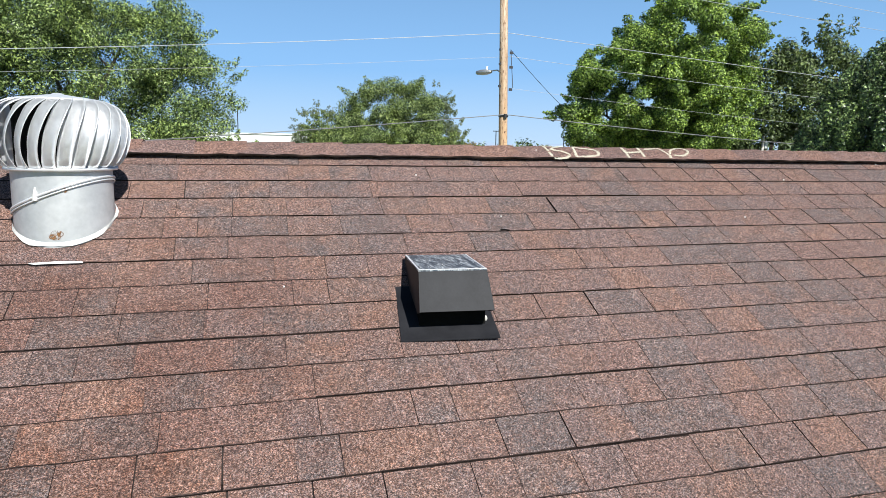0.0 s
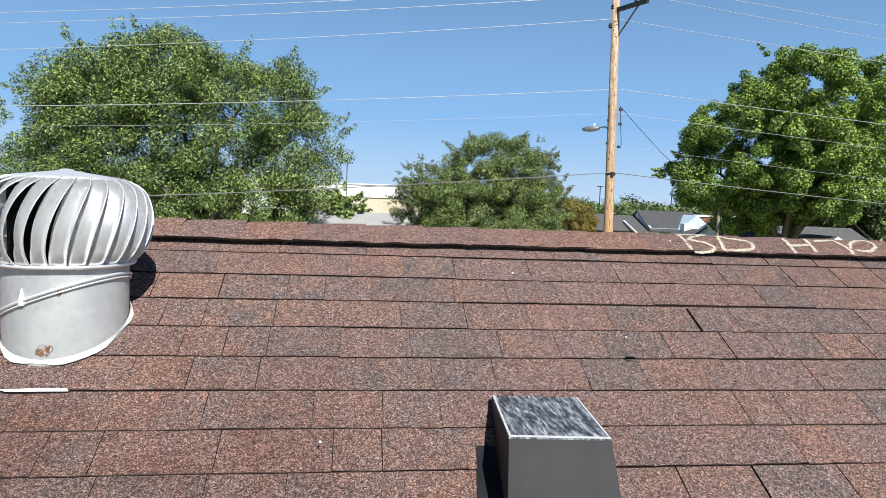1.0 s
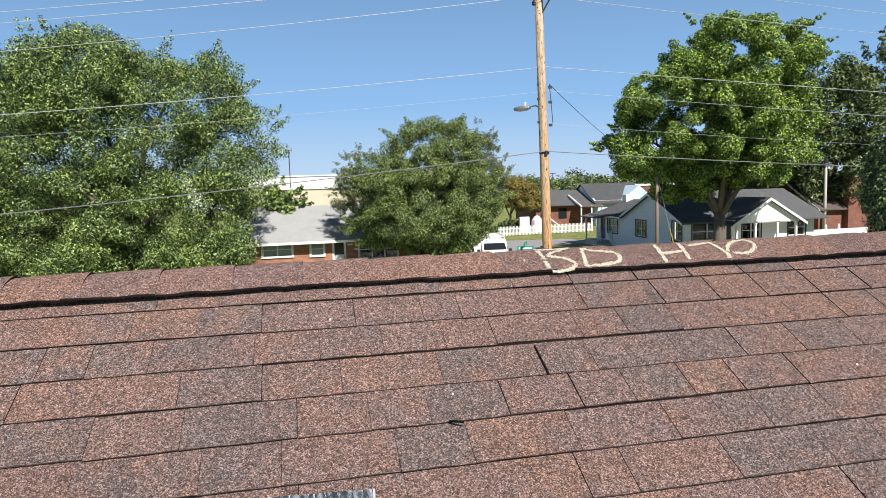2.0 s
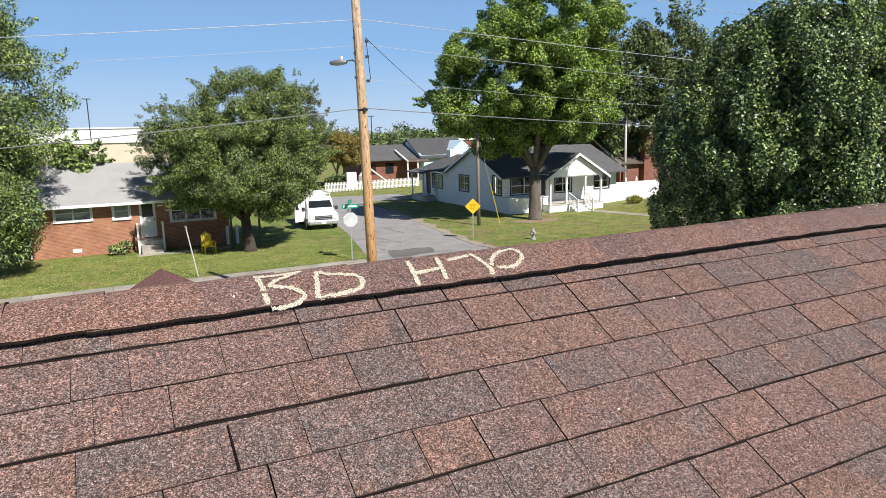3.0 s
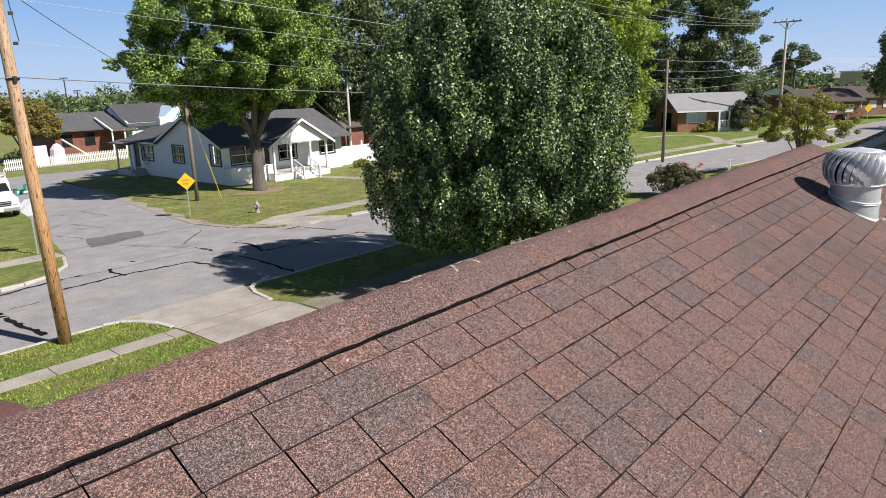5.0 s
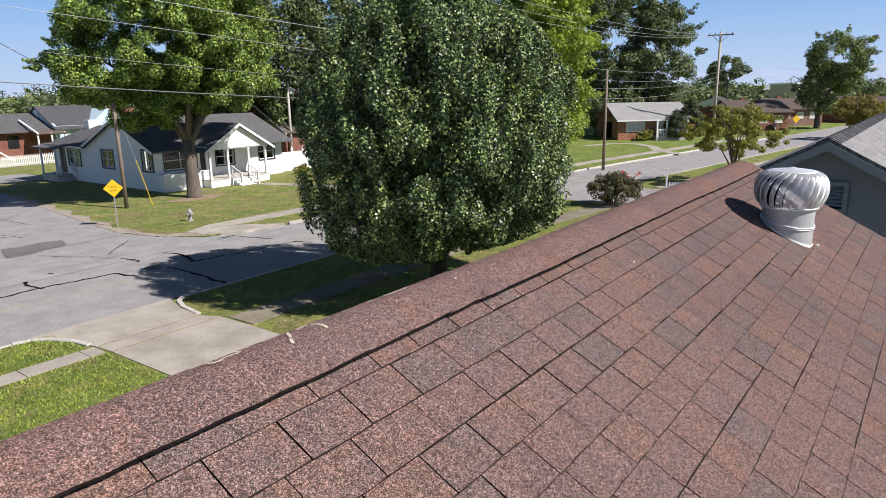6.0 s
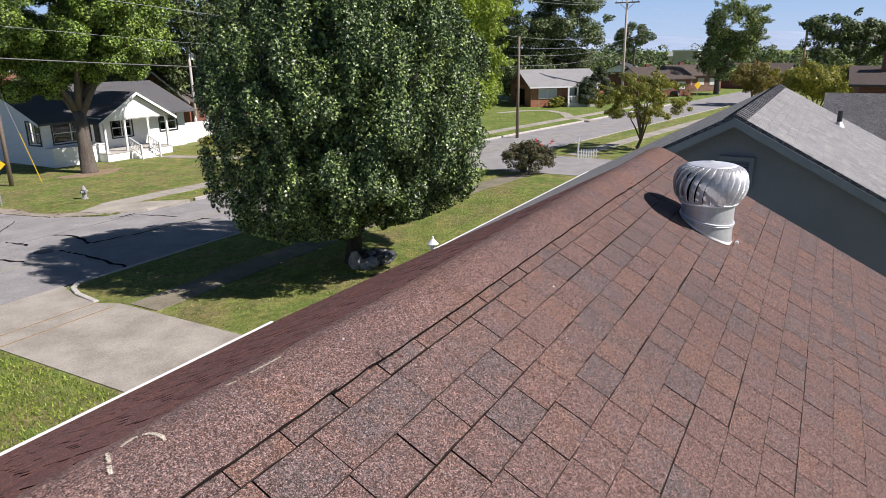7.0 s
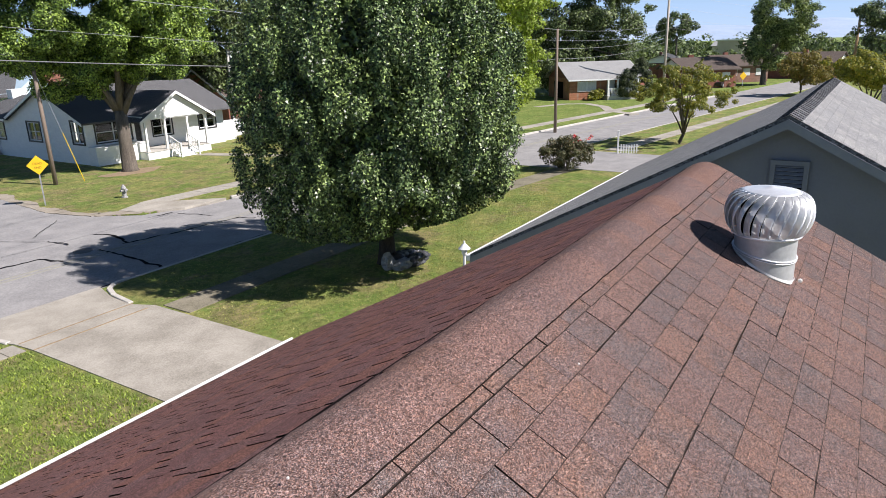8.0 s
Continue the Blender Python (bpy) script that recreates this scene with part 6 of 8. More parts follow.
part("service_drop_loop", tubes((sag((0.0, -0.12, 9.1), (0.10, -0.13, 7.9), 0.0, 8), 0.012), seg=5), M_WIREDARK, pole)

EAST = (54.15, 20.67)
POLE2 = (88.3, 21.2)
for x0, y0, z0 in ((0.16, -1.1, 12.5), (0.04, -0.78, 12.3), (-0.3, 0.0, 11.75)):
    wire((PX + x0, PY + y0, z0), (-42, 19.4 + y0, z0 - 3.8), 0.7, 0.008, M_WIRE, "pale overhead power wire on the wooden pole")
wire((PX - 0.2, PY, 9.62), (-42, 19.4, 7.4), 0.7, 0.009, M_WIRE, "pale overhead power wire on the wooden pole")
wire((PX - 0.2, PY, 8.88), (-42, 19.4, 7.15), 0.7, 0.004, M_WIRE, "thin pale overhead wire on the wooden pole")
wire((PX - 0.15, PY - 0.16, 7.05), (-42, 19.2, 4.55), 0.7, 0.014, M_WIREMID, "thick sagging telephone cable on the wooden pole")
wire((PX + 0.16, PY - 1.1, 12.5), (POLE2[0], POLE2[1] - 0.6, 12.3), 1.4, 0.008, M_WIRE, "pale overhead power wire along the road")
wire((PX + 0.04, PY - 0.78, 12.3), (POLE2[0], POLE2[1] + 0.6, 12.3), 1.6, 0.008, M_WIRE, "pale overhead power wire along the road")
wire((PX - 0.2, PY, 11.75), (POLE2[0], POLE2[1], 12.2), 1.6, 0.008, M_WIRE, "pale overhead power wire along the road")
wire((PX - 0.15, PY, 9.64), (EAST[0], EAST[1], 7.8), 0.18, 0.009, M_WIRE, "pale overhead power wire along the road")
wire((PX - 0.1, PY - 0.1, 8.9), (EAST[0], EAST[1], 7.0), 0.3, 0.006, M_WIRE, "thin overhead wire along the road")
wire((PX - 0.1, PY - 0.1, 7.9), (EAST[0], EAST[1], 6.4), 0.5, 0.004, M_WIRE, "thin overhead wire along the road")
wire((PX - 0.15, PY - 0.16, 7.05), (EAST[0], EAST[1], 5.6), 0.45, 0.014, M_WIREMID, "thick telephone cable along the road")
wire((PX, PY - 0.1, 9.1), (22.72, 36.97, 6.6), 0.35, 0.010, M_WIREDARK, "twisted dark service wire to the lot pole")
wire((22.72, 36.97, 6.5), (27.5, 48.0, 4.4), 0.2, 0.012, M_WIREDARK, "dark service wire to the white house")
for z in (6.4, 7.0, 7.8, 5.6):
    wire((EAST[0], EAST[1], z), (POLE2[0], POLE2[1], z + 1.0), 0.45, 0.0075, M_WIRE, "pale overhead wire between poles")
for z in (12.2, 10.6, 9.4, 8.2):
    wire((POLE2[0], POLE2[1], z), (168.0, 8.0, z - 0.6), 0.9, 0.008, M_WIRE, "pale overhead wire between far poles")
lot = thing("lot_pole", (22.72, 36.97, 0), label="thin weathered grey wooden service pole on the lawn", category="utility pole")
part("shaft", tubes(([(0, 0, -0.2), (0, 0, 6.75)], [0.12, 0.095]), seg=10), M_WOODGREY, lot, smooth=True)
guy = thing("guy_wire", (24.1, 36.5, 0), label="slanting guy wire with a yellow guard", category="guy wire")
part("wire", tubes(([(0, 0, 0), (-1.25, 0.42, 5.6)], 0.012), seg=5), M_STEEL, guy)
part("guard", tubes(([(0.0, 0, 0.0), (-0.62, 0.21, 2.8)], 0.022), seg=6), M_YELCHAIR, guy, "yellow plastic guard")
dp = thing("dark_pole", (EAST[0], EAST[1], 0), label="thin dark weathered wooden pole by the road", category="utility pole")
part("shaft", tubes(([(0, 0, -0.2), (0.03, 0, 7.85)], [0.13, 0.10]), seg=10), M_WOODGREY, dp, smooth=True)
p2 = thing("crossarm_pole", (POLE2[0], POLE2[1], 0), label="wooden pole with a crossarm and insulators", category="utility pole")
part("shaft", tubes(([(0, 0, -0.2), (0, 0, 12.6)], [0.18, 0.13]), seg=10), M_WOODPALE, p2, smooth=True)
part("crossarm", boxes(((0, 0, 12.2), (0.14, 3.0, 0.14))), M_WOODGREY, p2)
part("arm_brace", tubes(([(0, 0, 11.3), (0, 0.9, 12.15)], 0.03), ([(0, 0, 11.3), (0, -0.9, 12.15)], 0.03), seg=5), M_WOODGREY, p2)
for y in (-1.3, -0.6, 0.6, 1.3):
    part("insulator", tubes(([(0, y, 12.27), (0, y, 12.45)], [0.05, 0.03]), seg=7), M_DARKTRIM, p2)
wp = thing("white_pole", (45.05, 47.9, 0), label="pale pole with a small transformer box behind the house", category="utility pole")
part("shaft", tubes(([(0, 0, 0), (0, 0, 8.2)], [0.14, 0.11]), seg=8), M_KERB, wp, smooth=True)
part("transformer", boxes(((0.25, -0.1, 6.6), (0.35, 0.3, 0.6), 0, 0.05)), M_WHITE, wp)
fp = thing("far_pole", (150.0, 3.5, 0), label="wooden pole on the skyline", category="utility pole")
part("shaft", tubes(([(0, 0, 0), (0.3, 0, 11.5)], [0.25, 0.2]), seg=8), M_WOOD, fp)
for x, y, h in ((-1.5, 160, 14.5), (58.0, 150, 10.0), (80.0, 158, 9.0), (66.0, 165.0, 7.5)):
    lp = thing("parking_lamp", (x, y, 0), label="tall thin parking lot lamp far away", category="street lamp", group="parking lamps")
    part("mast", tubes(([(0, 0, 0), (0, 0, h)], 0.11), seg=6), M_DARKTRIM, lp)
    part("head", boxes(((0, 0, h), (1.5, 0.35, 0.18))), M_DARKTRIM, lp)


# ---- walls with openings, windows ----
def pierced(bm, origin, along, length, height, thick, holes):
    """A wall from origin along a unit direction, pierced by holes (u0, u1, v0, v1); its thickness goes to the left of `along`."""
    o, a = Vector(origin), Vector(along)
    left = Vector((-a.y, a.x, 0))
    us = sorted({0, length, *[h[0] for h in holes], *[h[1] for h in holes]})
    for u0, u1 in zip(us, us[1:]):
        mid = (u0 + u1) / 2
        cuts = sorted((h[2], h[3]) for h in holes if h[0] < mid < h[1])
        z = 0.0
        for lo, hi in cuts + [(height, height)]:
            if lo - z > 0.001:
                pts = [o + a * u0 + Vector((0, 0, z)), o + a * u1 + Vector((0, 0, z)), o + a * u1 + Vector((0, 0, lo)), o + a * u0 + Vector((0, 0, lo))]
                extrude_poly(bm, pts, left * thick)
            z = hi
    bmesh.ops.remove_doubles(bm, verts=bm.verts, dist=0.0005)
    return bm


def window(parent, origin, along, u0, u1, v0, v1, trim, cols=2, curtain=False, name="window", surround=0.0, sill=True):
    o, a = Vector(origin), Vector(along)
    left = Vector((-a.y, a.x, 0))
    rz = math.degrees(math.atan2(a.y, a.x))
    P = lambda u, v, d: tuple(o + a * u + left * d + Vector((0, 0, v)))
    um, vm, w, h = (u0 + u1) / 2, (v0 + v1) / 2, u1 - u0, v1 - v0
    bm = bmesh.new()
    ring = [[bm.verts.new(P(u, v, d)) for u, v in ((u0 + k, v0 + k), (u1 - k, v0 + k), (u1 - k, v1 - k), (u0 + k, v1 - k))] for k, d in ((0, 0.025), (0.06, 0.025), (0.06, 0.095), (0, 0.095))]
    for i in range(4):
        for j in range(4):
            bm.faces.new((ring[i][j], ring[i][(j + 1) % 4], ring[(i + 1) % 4][(j + 1) % 4], ring[(i + 1) % 4][j]))
    bmesh.ops.recalc_face_normals(bm, faces=bm.faces)
    win = part(name, bm, M_WHITE, parent, "white sash window")
    part("meeting_rail", boxes((P(um, vm, 0.062), (w - 0.12, 0.05, 0.05), rz)), M_WHITE, win)
    for c in range(1, cols):
        part("mullion", boxes((P(u0 + w * c / cols, vm, 0.064), (0.07, 0.06, h - 0.12), rz)), M_WHITE, win)
    for c in range(cols):
        for r in range(2):
            ca, cb = u0 + 0.06 + (w - 0.12) * c / cols, u0 + 0.06 + (w - 0.12) * (c + 1) / cols
            va, vb = (v0 + 0.06, vm) if r == 0 else (vm, v1 - 0.06)
            g = part("pane", boxes((P((ca + cb) / 2, (va + vb) / 2, 0.085), (cb - ca, 0.006, vb - va), rz)), M_GLASS, win)
            g.visible_shadow = False
    part("dark_room", boxes((P(um, vm, 0.34), (w + 0.1, 0.02, h + 0.1), rz)), M_DARKIN, win)
    if curtain:
        part("curtain", boxes((P(um, vm + 0.02, 0.15), (w - 0.08, 0.02, h - 0.1), rz)), M_CURTAIN, win, "drawn pale curtain")
    if surround:
        s = surround
        part("trim", boxes((P(u0 - s / 2, vm, -0.02), (s, 0.05, h + 2 * s), rz), (P(u1 + s / 2, vm, -0.02), (s, 0.05, h + 2 * s), rz), (P(um, v1 + s / 2, -0.02), (w, 0.05, s), rz), (P(um, v0 - s / 2, -0.02), (w, 0.05, s), rz)), trim, win, "dark window surround")
    elif sill:
        part("sill", boxes((P(um, v0 - 0.03, -0.03), (w + 0.16, 0.14, 0.06), rz), (P(um, v1 + 0.04, -0.015), (w + 0.16, 0.04, 0.08), rz), (P(u0 - 0.04, vm, -0.015), (0.08, 0.04, h), rz), (P(u1 + 0.04, vm, -0.015), (0.08, 0.04, h), rz)), trim, win)
    return win


E3, S3 = (1, 0, 0), (0, -1, 0)

# white house on the corner: west wing with its gable to the side street, porch gable to the road
wh = thing("white_house", (27.5, 41.6, 0), label="white painted house with a dark shingled roof and gabled front porch", category="house")
# local: x east, y north from the south-west corner of the west wing
bm = bmesh.new()
west_o = (0, 14.6, 0)
wholes = [(14.6 - 12.2, 14.6 - 10.3, 1.25, 2.45), (14.6 - 7.0, 14.6 - 5.4, 1.3, 2.55), (14.6 - 1.5, 14.6 - 0.25, 1.35, 2.75), (0.9, 1.9, 0.55, 2.55)]
pierced(bm, west_o, S3, 14.6, 2.85, 0.2, wholes)
wall_w = part("wall_west", bm, M_WHITEBRICK, wh)
for i, (u0, u1, v0, v1) in enumerate(wholes[:3]):
    window(wall_w, west_o, S3, u0, u1, v0, v1, M_DARKTRIM, 2, surround=0.10, curtain=(i == 0))
part("side_door", boxes(((0.12, 14.6 - 1.4, 1.55), (0.05, 1.0, 2.0))), M_DARKTRIM, wh, "dark side door")
bm = bmesh.new()
sholes = [(0.5, 3.0, 1.35, 2.65)]
pierced(bm, (0.2, 0, 0), E3, 3.3, 2.85, 0.2, sholes)
wall_s = part("wall_front", bm, M_WHITEBRICK, wh)
window(wall_s, (0.2, 0, 0), E3, *sholes[0], M_DARKTRIM, 2, surround=0.08)
part("planter_ledge", boxes(((1.7, -0.55, 0.55), (3.5, 0.9, 1.1)), ((1.7, -0.55, 1.13), (3.6, 1.0, 0.07))), M_WHITEBRICK, wh, "low white brick planter wall")
bm = bmesh.new()
ph = [(0.05, 1.0, 0.5, 2.55), (1.9, 3.5, 1.2, 2.5), (5.9, 7.4, 1.3, 2.55)]
pierced(bm, (3.5, 0.8, 0), E3, 8.2, 2.85, 0.2, ph)
wall_p = part("wall_porch", bm, M_WHITEBRICK, wh)
window(wall_p, (3.5, 0.8, 0), E3, *ph[1], M_DARKTRIM, 2, surround=0.08)
window(wall_p, (3.5, 0.8, 0), E3, *ph[2], M_DARKTRIM, 2, surround=0.09)
part("front_door", boxes(((4.02, 0.92, 1.52), (0.95, 0.05, 2.05)), ((4.02, 0.88, 1.2), (0.6, 0.03, 0.9), 0, 0.02)), M_DARKTRIM, wh, "black front door")
part("wall_east", boxes(((11.6, 5.0, 1.42), (0.2, 8.0, 2.85))), M_WHITEBRICK, wh)
part("wall_north", boxes(((5.8, 14.5, 1.42), (11.4, 0.2, 2.85))), M_WHITEBRICK, wh)
# west gable: ridge runs east
GP, GZ = 4.6, 4.85
gw = plate([(0, 0.0, 2.85), (0, 9.0, 2.85), (0, GP, GZ - 0.12)], (0.2, 0, 0))
part("gable_wall", gw, M_WHITEBRICK, wh)
wr = gable_roof(wh, 0, 11.6, GP, 4.95, GZ, 2.72, 0.35, M_DARKSHINGLE, 0.12)
tagged(wr, "charcoal asphalt shingles")
for sgn in (-1, 1):
    part("bargeboard", plate([(-0.37, GP, GZ - 0.02), (-0.37, GP + sgn * 4.95, 2.70), (-0.37, GP + sgn * 4.95, 2.52), (-0.37, GP, GZ - 0.22)], (0.03, 0, 0)), M_WHITE, wh)
# rear west lean wing
part("wing_roof", plate([(-0.45, 9.2, 2.75), (-0.45, 15.0, 2.72), (3.6, 15.0, 4.05), (3.6, 9.0, 4.05)], (0, 0, -0.12)), M_DARKSHINGLE, wh)
part("wing_roof", plate([(7.6, 9.2, 2.75), (7.6, 15.0, 2.72), (3.6, 15.0, 4.05), (3.6, 9.0, 4.05)], (0, 0, -0.12)), M_DARKSHINGLE, wh)
part("wing_fascia", boxes(((-0.46, 12.1, 2.66), (0.03, 5.9, 0.14))), M_WHITE, wh)
# side porch with steps and rails
sp = part("side_porch", boxes(((-0.6, 13.2, 0.25), (1.2, 2.6, 0.5))), M_KERB, wh)
for i, z in enumerate((0.34, 0.17)):
    part("step", boxes(((-0.6, 11.75 - 0.3 * i, z / 2), (1.1, 0.32, z))), M_KERB, sp)
for y in (12.0, 14.4):
    part("post", boxes(((-1.1, y, 1.6), (0.12, 0.12, 2.2), 0, 0.01)), M_WHITE, sp)
for x in (-0.05, -1.15):
    part("rail", boxes(((x, 11.3, 0.95), (0.06, 0.06, 0.9))), M_WHITE, sp)
    bm = bmesh.new()
    tube(bm, [(x, 12.0, 1.45), (x, 11.2, 1.0)], 0.04, 6)
    tube(bm, [(x, 12.0, 0.95), (x, 11.2, 0.5)], 0.03, 6)
    for k in range(5):
        y = 11.95 - 0.16 * k
        tube(bm, [(x, y, 0.95 - 0.09 * k), (x, y, 1.42 - 0.09 * k)], 0.018, 5)
    part("rail", bm, M_WHITE, sp)
part("porch_roof", plate([(-1.5, 11.2, 2.62), (-1.5, 15.0, 2.62), (-0.3, 15.0, 2.86), (-0.3, 11.2, 2.86)], (0, 0, -0.08)), M_DARKSHINGLE, wh)
# front porch
PX0, PX1, PY0 = 2.95, 8.1, -1.9
pg = part("front_porch", boxes((((PX0 + PX1) / 2, -0.55, 0.25), (PX1 - PX0, 2.7, 0.5))), M_WHITE, wh)
part("porch_floor", boxes((((PX0 + PX1) / 2, -0.57, 0.515), (PX1 - PX0 + 0.06, 2.74, 0.03))), M_KERB, pg)
for x in (3.1, 4.6, 6.4, 7.95):
    part("post", boxes(((x, PY0 + 0.15, 1.6), (0.15, 0.15, 2.15), 0, 0.012), ((x, PY0 + 0.15, 0.6), (0.2, 0.2, 0.12)), ((x, PY0 + 0.15, 2.6), (0.2, 0.2, 0.1))), M_WHITE, pg)
for i in range(3):
    z = 0.5 - 0.16 * (i + 1) + 0.02
    part("step", boxes(((5.55, PY0 - 0.16 - 0.29 * i, z / 2), (1.35, 0.3, z), 0, 0.01)), M_WHITE, pg)
for x in (4.82, 6.28):
    bm = bmesh.new()
    tube(bm, [(x, PY0 + 0.1, 1.4), (x, PY0 - 0.95, 0.95)], 0.04, 6)
    tube(bm, [(x, PY0 + 0.1, 0.72), (x, PY0 - 0.95, 0.27)], 0.03, 6)
    for k in range(7):
        y = PY0 + 0.05 - 0.15 * k
        tube(bm, [(x, y, 0.70 - 0.064 * k), (x, y, 1.38 - 0.064 * k)], 0.02, 5)
    box(bm, (x, PY0 - 1.0, 0.5), (0.10, 0.10, 1.0))
    part("rail", bm, M_WHITE, pg)
PGX, PGZ = 5.5, 4.42
part("porch_gable", plate([(2.85, PY0, 2.68), (8.15, PY0, 2.68), (PGX, PY0, PGZ - 0.16)], (0, 0.1, 0)), M_WHITE, wh, "white clapboard porch gable")
part("porch_beam", boxes(((5.5, PY0 + 0.15, 2.72), (5.3, 0.2, 0.2)), ((3.0, -0.95, 2.72), (0.2, 1.8, 0.2)), ((8.0, -0.5, 2.72), (0.2, 2.5, 0.2))), M_WHITE, wh)
part("porch_ceiling", boxes(((5.5, -0.95, 2.85), (5.2, 1.8, 0.04))), M_WHITE, wh)
gable_roof(wh, PY0 - 0.1, 3.2, PGX, 3.0, PGZ, 2.58, 0.2, M_DARKSHINGLE, 0.1, 'y', "porch_roof")
for sgn in (-1, 1):
    part("bargeboard", plate([(PGX, PY0 - 0.33, PGZ - 0.01), (PGX + sgn * 3.03, PY0 - 0.33, 2.57), (PGX + sgn * 3.03, PY0 - 0.33, 2.38), (PGX, PY0 - 0.33, PGZ - 0.20)], (0, 0.03, 0)), M_WHITE, wh)
# hipped east end
part("hip_roof", plate([(6.0, 0.45, 2.80), (12.1, 0.45, 2.80), (9.7, GP + 0.4, 4.86), (6.6, GP + 0.4, 4.86)], (0, 0, -0.12)), M_DARKSHINGLE, wh)
part("hip_roof", plate([(12.1, 0.45, 2.80), (12.1, 9.5, 2.80), (9.7, GP + 0.4, 4.86)], (0, 0, -0.12)), M_DARKSHINGLE, wh)
part("eave_board", boxes(((10.2, 0.44, 2.70), (3.7, 0.05, 0.12))), M_DARKTRIM, wh)
part("chimney", boxes(((3.4, 14.5, 4.05), (1.2, 0.8, 0.9), 0, 0.02)), M_WHITEBRICK, wh, "white painted chimney")
part("vent_pipe", tubes(([(4.4, 5.2, 4.4), (4.4, 5.2, 5.5)], 0.07), seg=7), M_DARKTRIM, wh)
gw = thing("garden_wall", (39.4, 43.0, 0), label="white painted garden wall with small finials", category="wall")
part("wall", boxes(((2.6, 0, 0.75), (5.2, 0.2, 1.5), 0, 0.01), ((2.6, 0, 1.53), (5.3, 0.26, 0.08))), M_WHITEBRICK, gw)
for x in (1.4, 2.6):
    part("finial", tubes(([(x, 0, 1.55), (x, 0, 1.8), (x, 0, 2.0)], [0.09, 0.10, 0.02]), seg=8), M_WHITE, gw)
bed = thing("mulch_bed", (27.2, 36.6, 0), label="reddish mulch bed round the maple trunk", category="flower bed", kind="structure")
part("mulch", prism(bmesh.new(), [(1.9 * math.cos(a) * (1 + 0.16 * math.sin(3 * a) + 0.1 * math.sin(8 * a)), 0.9 * math.sin(a) * (1 + 0.14 * math.cos(5 * a) + 0.08 * math.sin(11 * a))) for a in (2 * math.pi * k / 28 for k in range(28))], -0.05, 0.014), M_SOIL, bed)

# red brick house to the right of it
rb = thing("brick_house", (44.5, 48.2, 0), label="dark red brick house with a broad chimney", category="house")
part("wall", boxes(((5.2, 4.0, 1.5), (10.0, 8.0, 3.0))), M_BRICKFAR, rb)
part("gable_wall", plate([(0.2, 0.0, 3.0), (0.2, 8.0, 3.0), (0.2, 4.0, 5.3)], (0.2, 0, 0)), M_BRICKFAR, rb)
gable_roof(rb, 0.2, 10.2, 4.0, 4.5, 5.45, 2.85, 0.3, M_BROWNROOF)
part("chimney", boxes(((3.4, -0.25, 3.0), (1.4, 0.7, 6.0), 0, 0.02), ((3.4, -0.25, 6.05), (1.55, 0.85, 0.12))), M_BRICKFAR, rb, "tall red brick chimney")
for sgn in (-1, 1):
    part("bargeboard", plate([(-0.14, 4.0, 5.42), (-0.14, 4.0 + sgn * 4.5, 2.82), (-0.14, 4.0 + sgn * 4.5, 2.6), (-0.14, 4.0, 5.2)], (0.03, 0, 0)), M_WHITE, rb)

# brick bungalow across the road
bh = thing("brick_bungalow", (-3.2, 39.3, 0), label="red brick bungalow with a pale grey roof and screen door", category="house")
holes = [(1.2, 2.95, 1.95, 2.8), (4.05, 4.85, 1.9, 2.75), (5.35, 6.2, 0.75, 2.8), (7.0, 9.4, 1.55, 2.75)]
bm = bmesh.new()
pierced(bm, (0, 0.06, 0), E3, 10.2, 2.85, 0.2, holes)
bwall = part("wall_front", bm, M_BRICK, bh, "red brick wall")
part("wall_side", boxes(((0.1, 4.2, 1.42), (0.2, 8.0, 2.85)), ((10.1, 4.2, 1.42), (0.2, 8.0, 2.85)), ((5.1, 8.2, 1.42), (9.8, 0.2, 2.85))), M_BRICKFAR, bh)
window(bwall, (0, 0.06, 0), E3, *holes[0], M_WHITE, 2, True)
window(bwall, (0, 0.06, 0), E3, *holes[1], M_WHITE, 1, True)
window(bwall, (0, 0.06, 0), E3, *holes[3], M_WHITE, 3, False)
dr = part("screen_door", boxes(((5.775, 0.1, 0.98), (0.85, 0.05, 0.46), 0, 0.01), ((5.42, 0.1, 2.0), (0.13, 0.05, 1.58)), ((6.13, 0.1, 2.0), (0.13, 0.05, 1.58)), ((5.775, 0.1, 2.74), (0.6, 0.05, 0.12)), ((5.775, 0.1, 1.55), (0.6, 0.05, 0.7))), M_WHITE, bh, "white screen door")
part("pane", boxes(((5.775, 0.12, 2.28), (0.6, 0.01, 0.8))), M_DARKGLASS, dr)
part("handle", boxes(((6.1, 0.05, 1.75), (0.03, 0.05, 0.12))), M_DARKTRIM, dr)
st = part("stoop", boxes(((5.8, -0.45, 0.34), (1.2, 1.0, 0.68))), M_KERB, bh, "pale concrete stoop")
for i, z in enumerate((0.46, 0.23)):
    part("step", boxes(((5.8, -1.08 - 0.28 * i, z / 2), (1.1, 0.3, z), 0, 0.01)), M_CONCRETE, st)
for x in (5.15, 6.45):
    part("side_rail", boxes(((x, -0.92, 0.85), (0.10, 0.10, 1.7), 0, 0.01), ((x, -0.45, 1.55), (0.08, 0.9, 0.08))), M_WHITE, st)
broof = gable_roof(bh, 0, 10.2, 4.1, 4.75, 4.85, 2.82, 0.4, M_WHITEROOF, 0.1)
part("fascia", boxes(((5.1, -0.66, 2.78), (11.0, 0.03, 0.15))), M_WHITE, bh)
part("downspout", tubes(([(-0.06, -0.05, 0.1), (-0.06, -0.05, 2.7)], 0.04), seg=6), M_WHITE, bh)
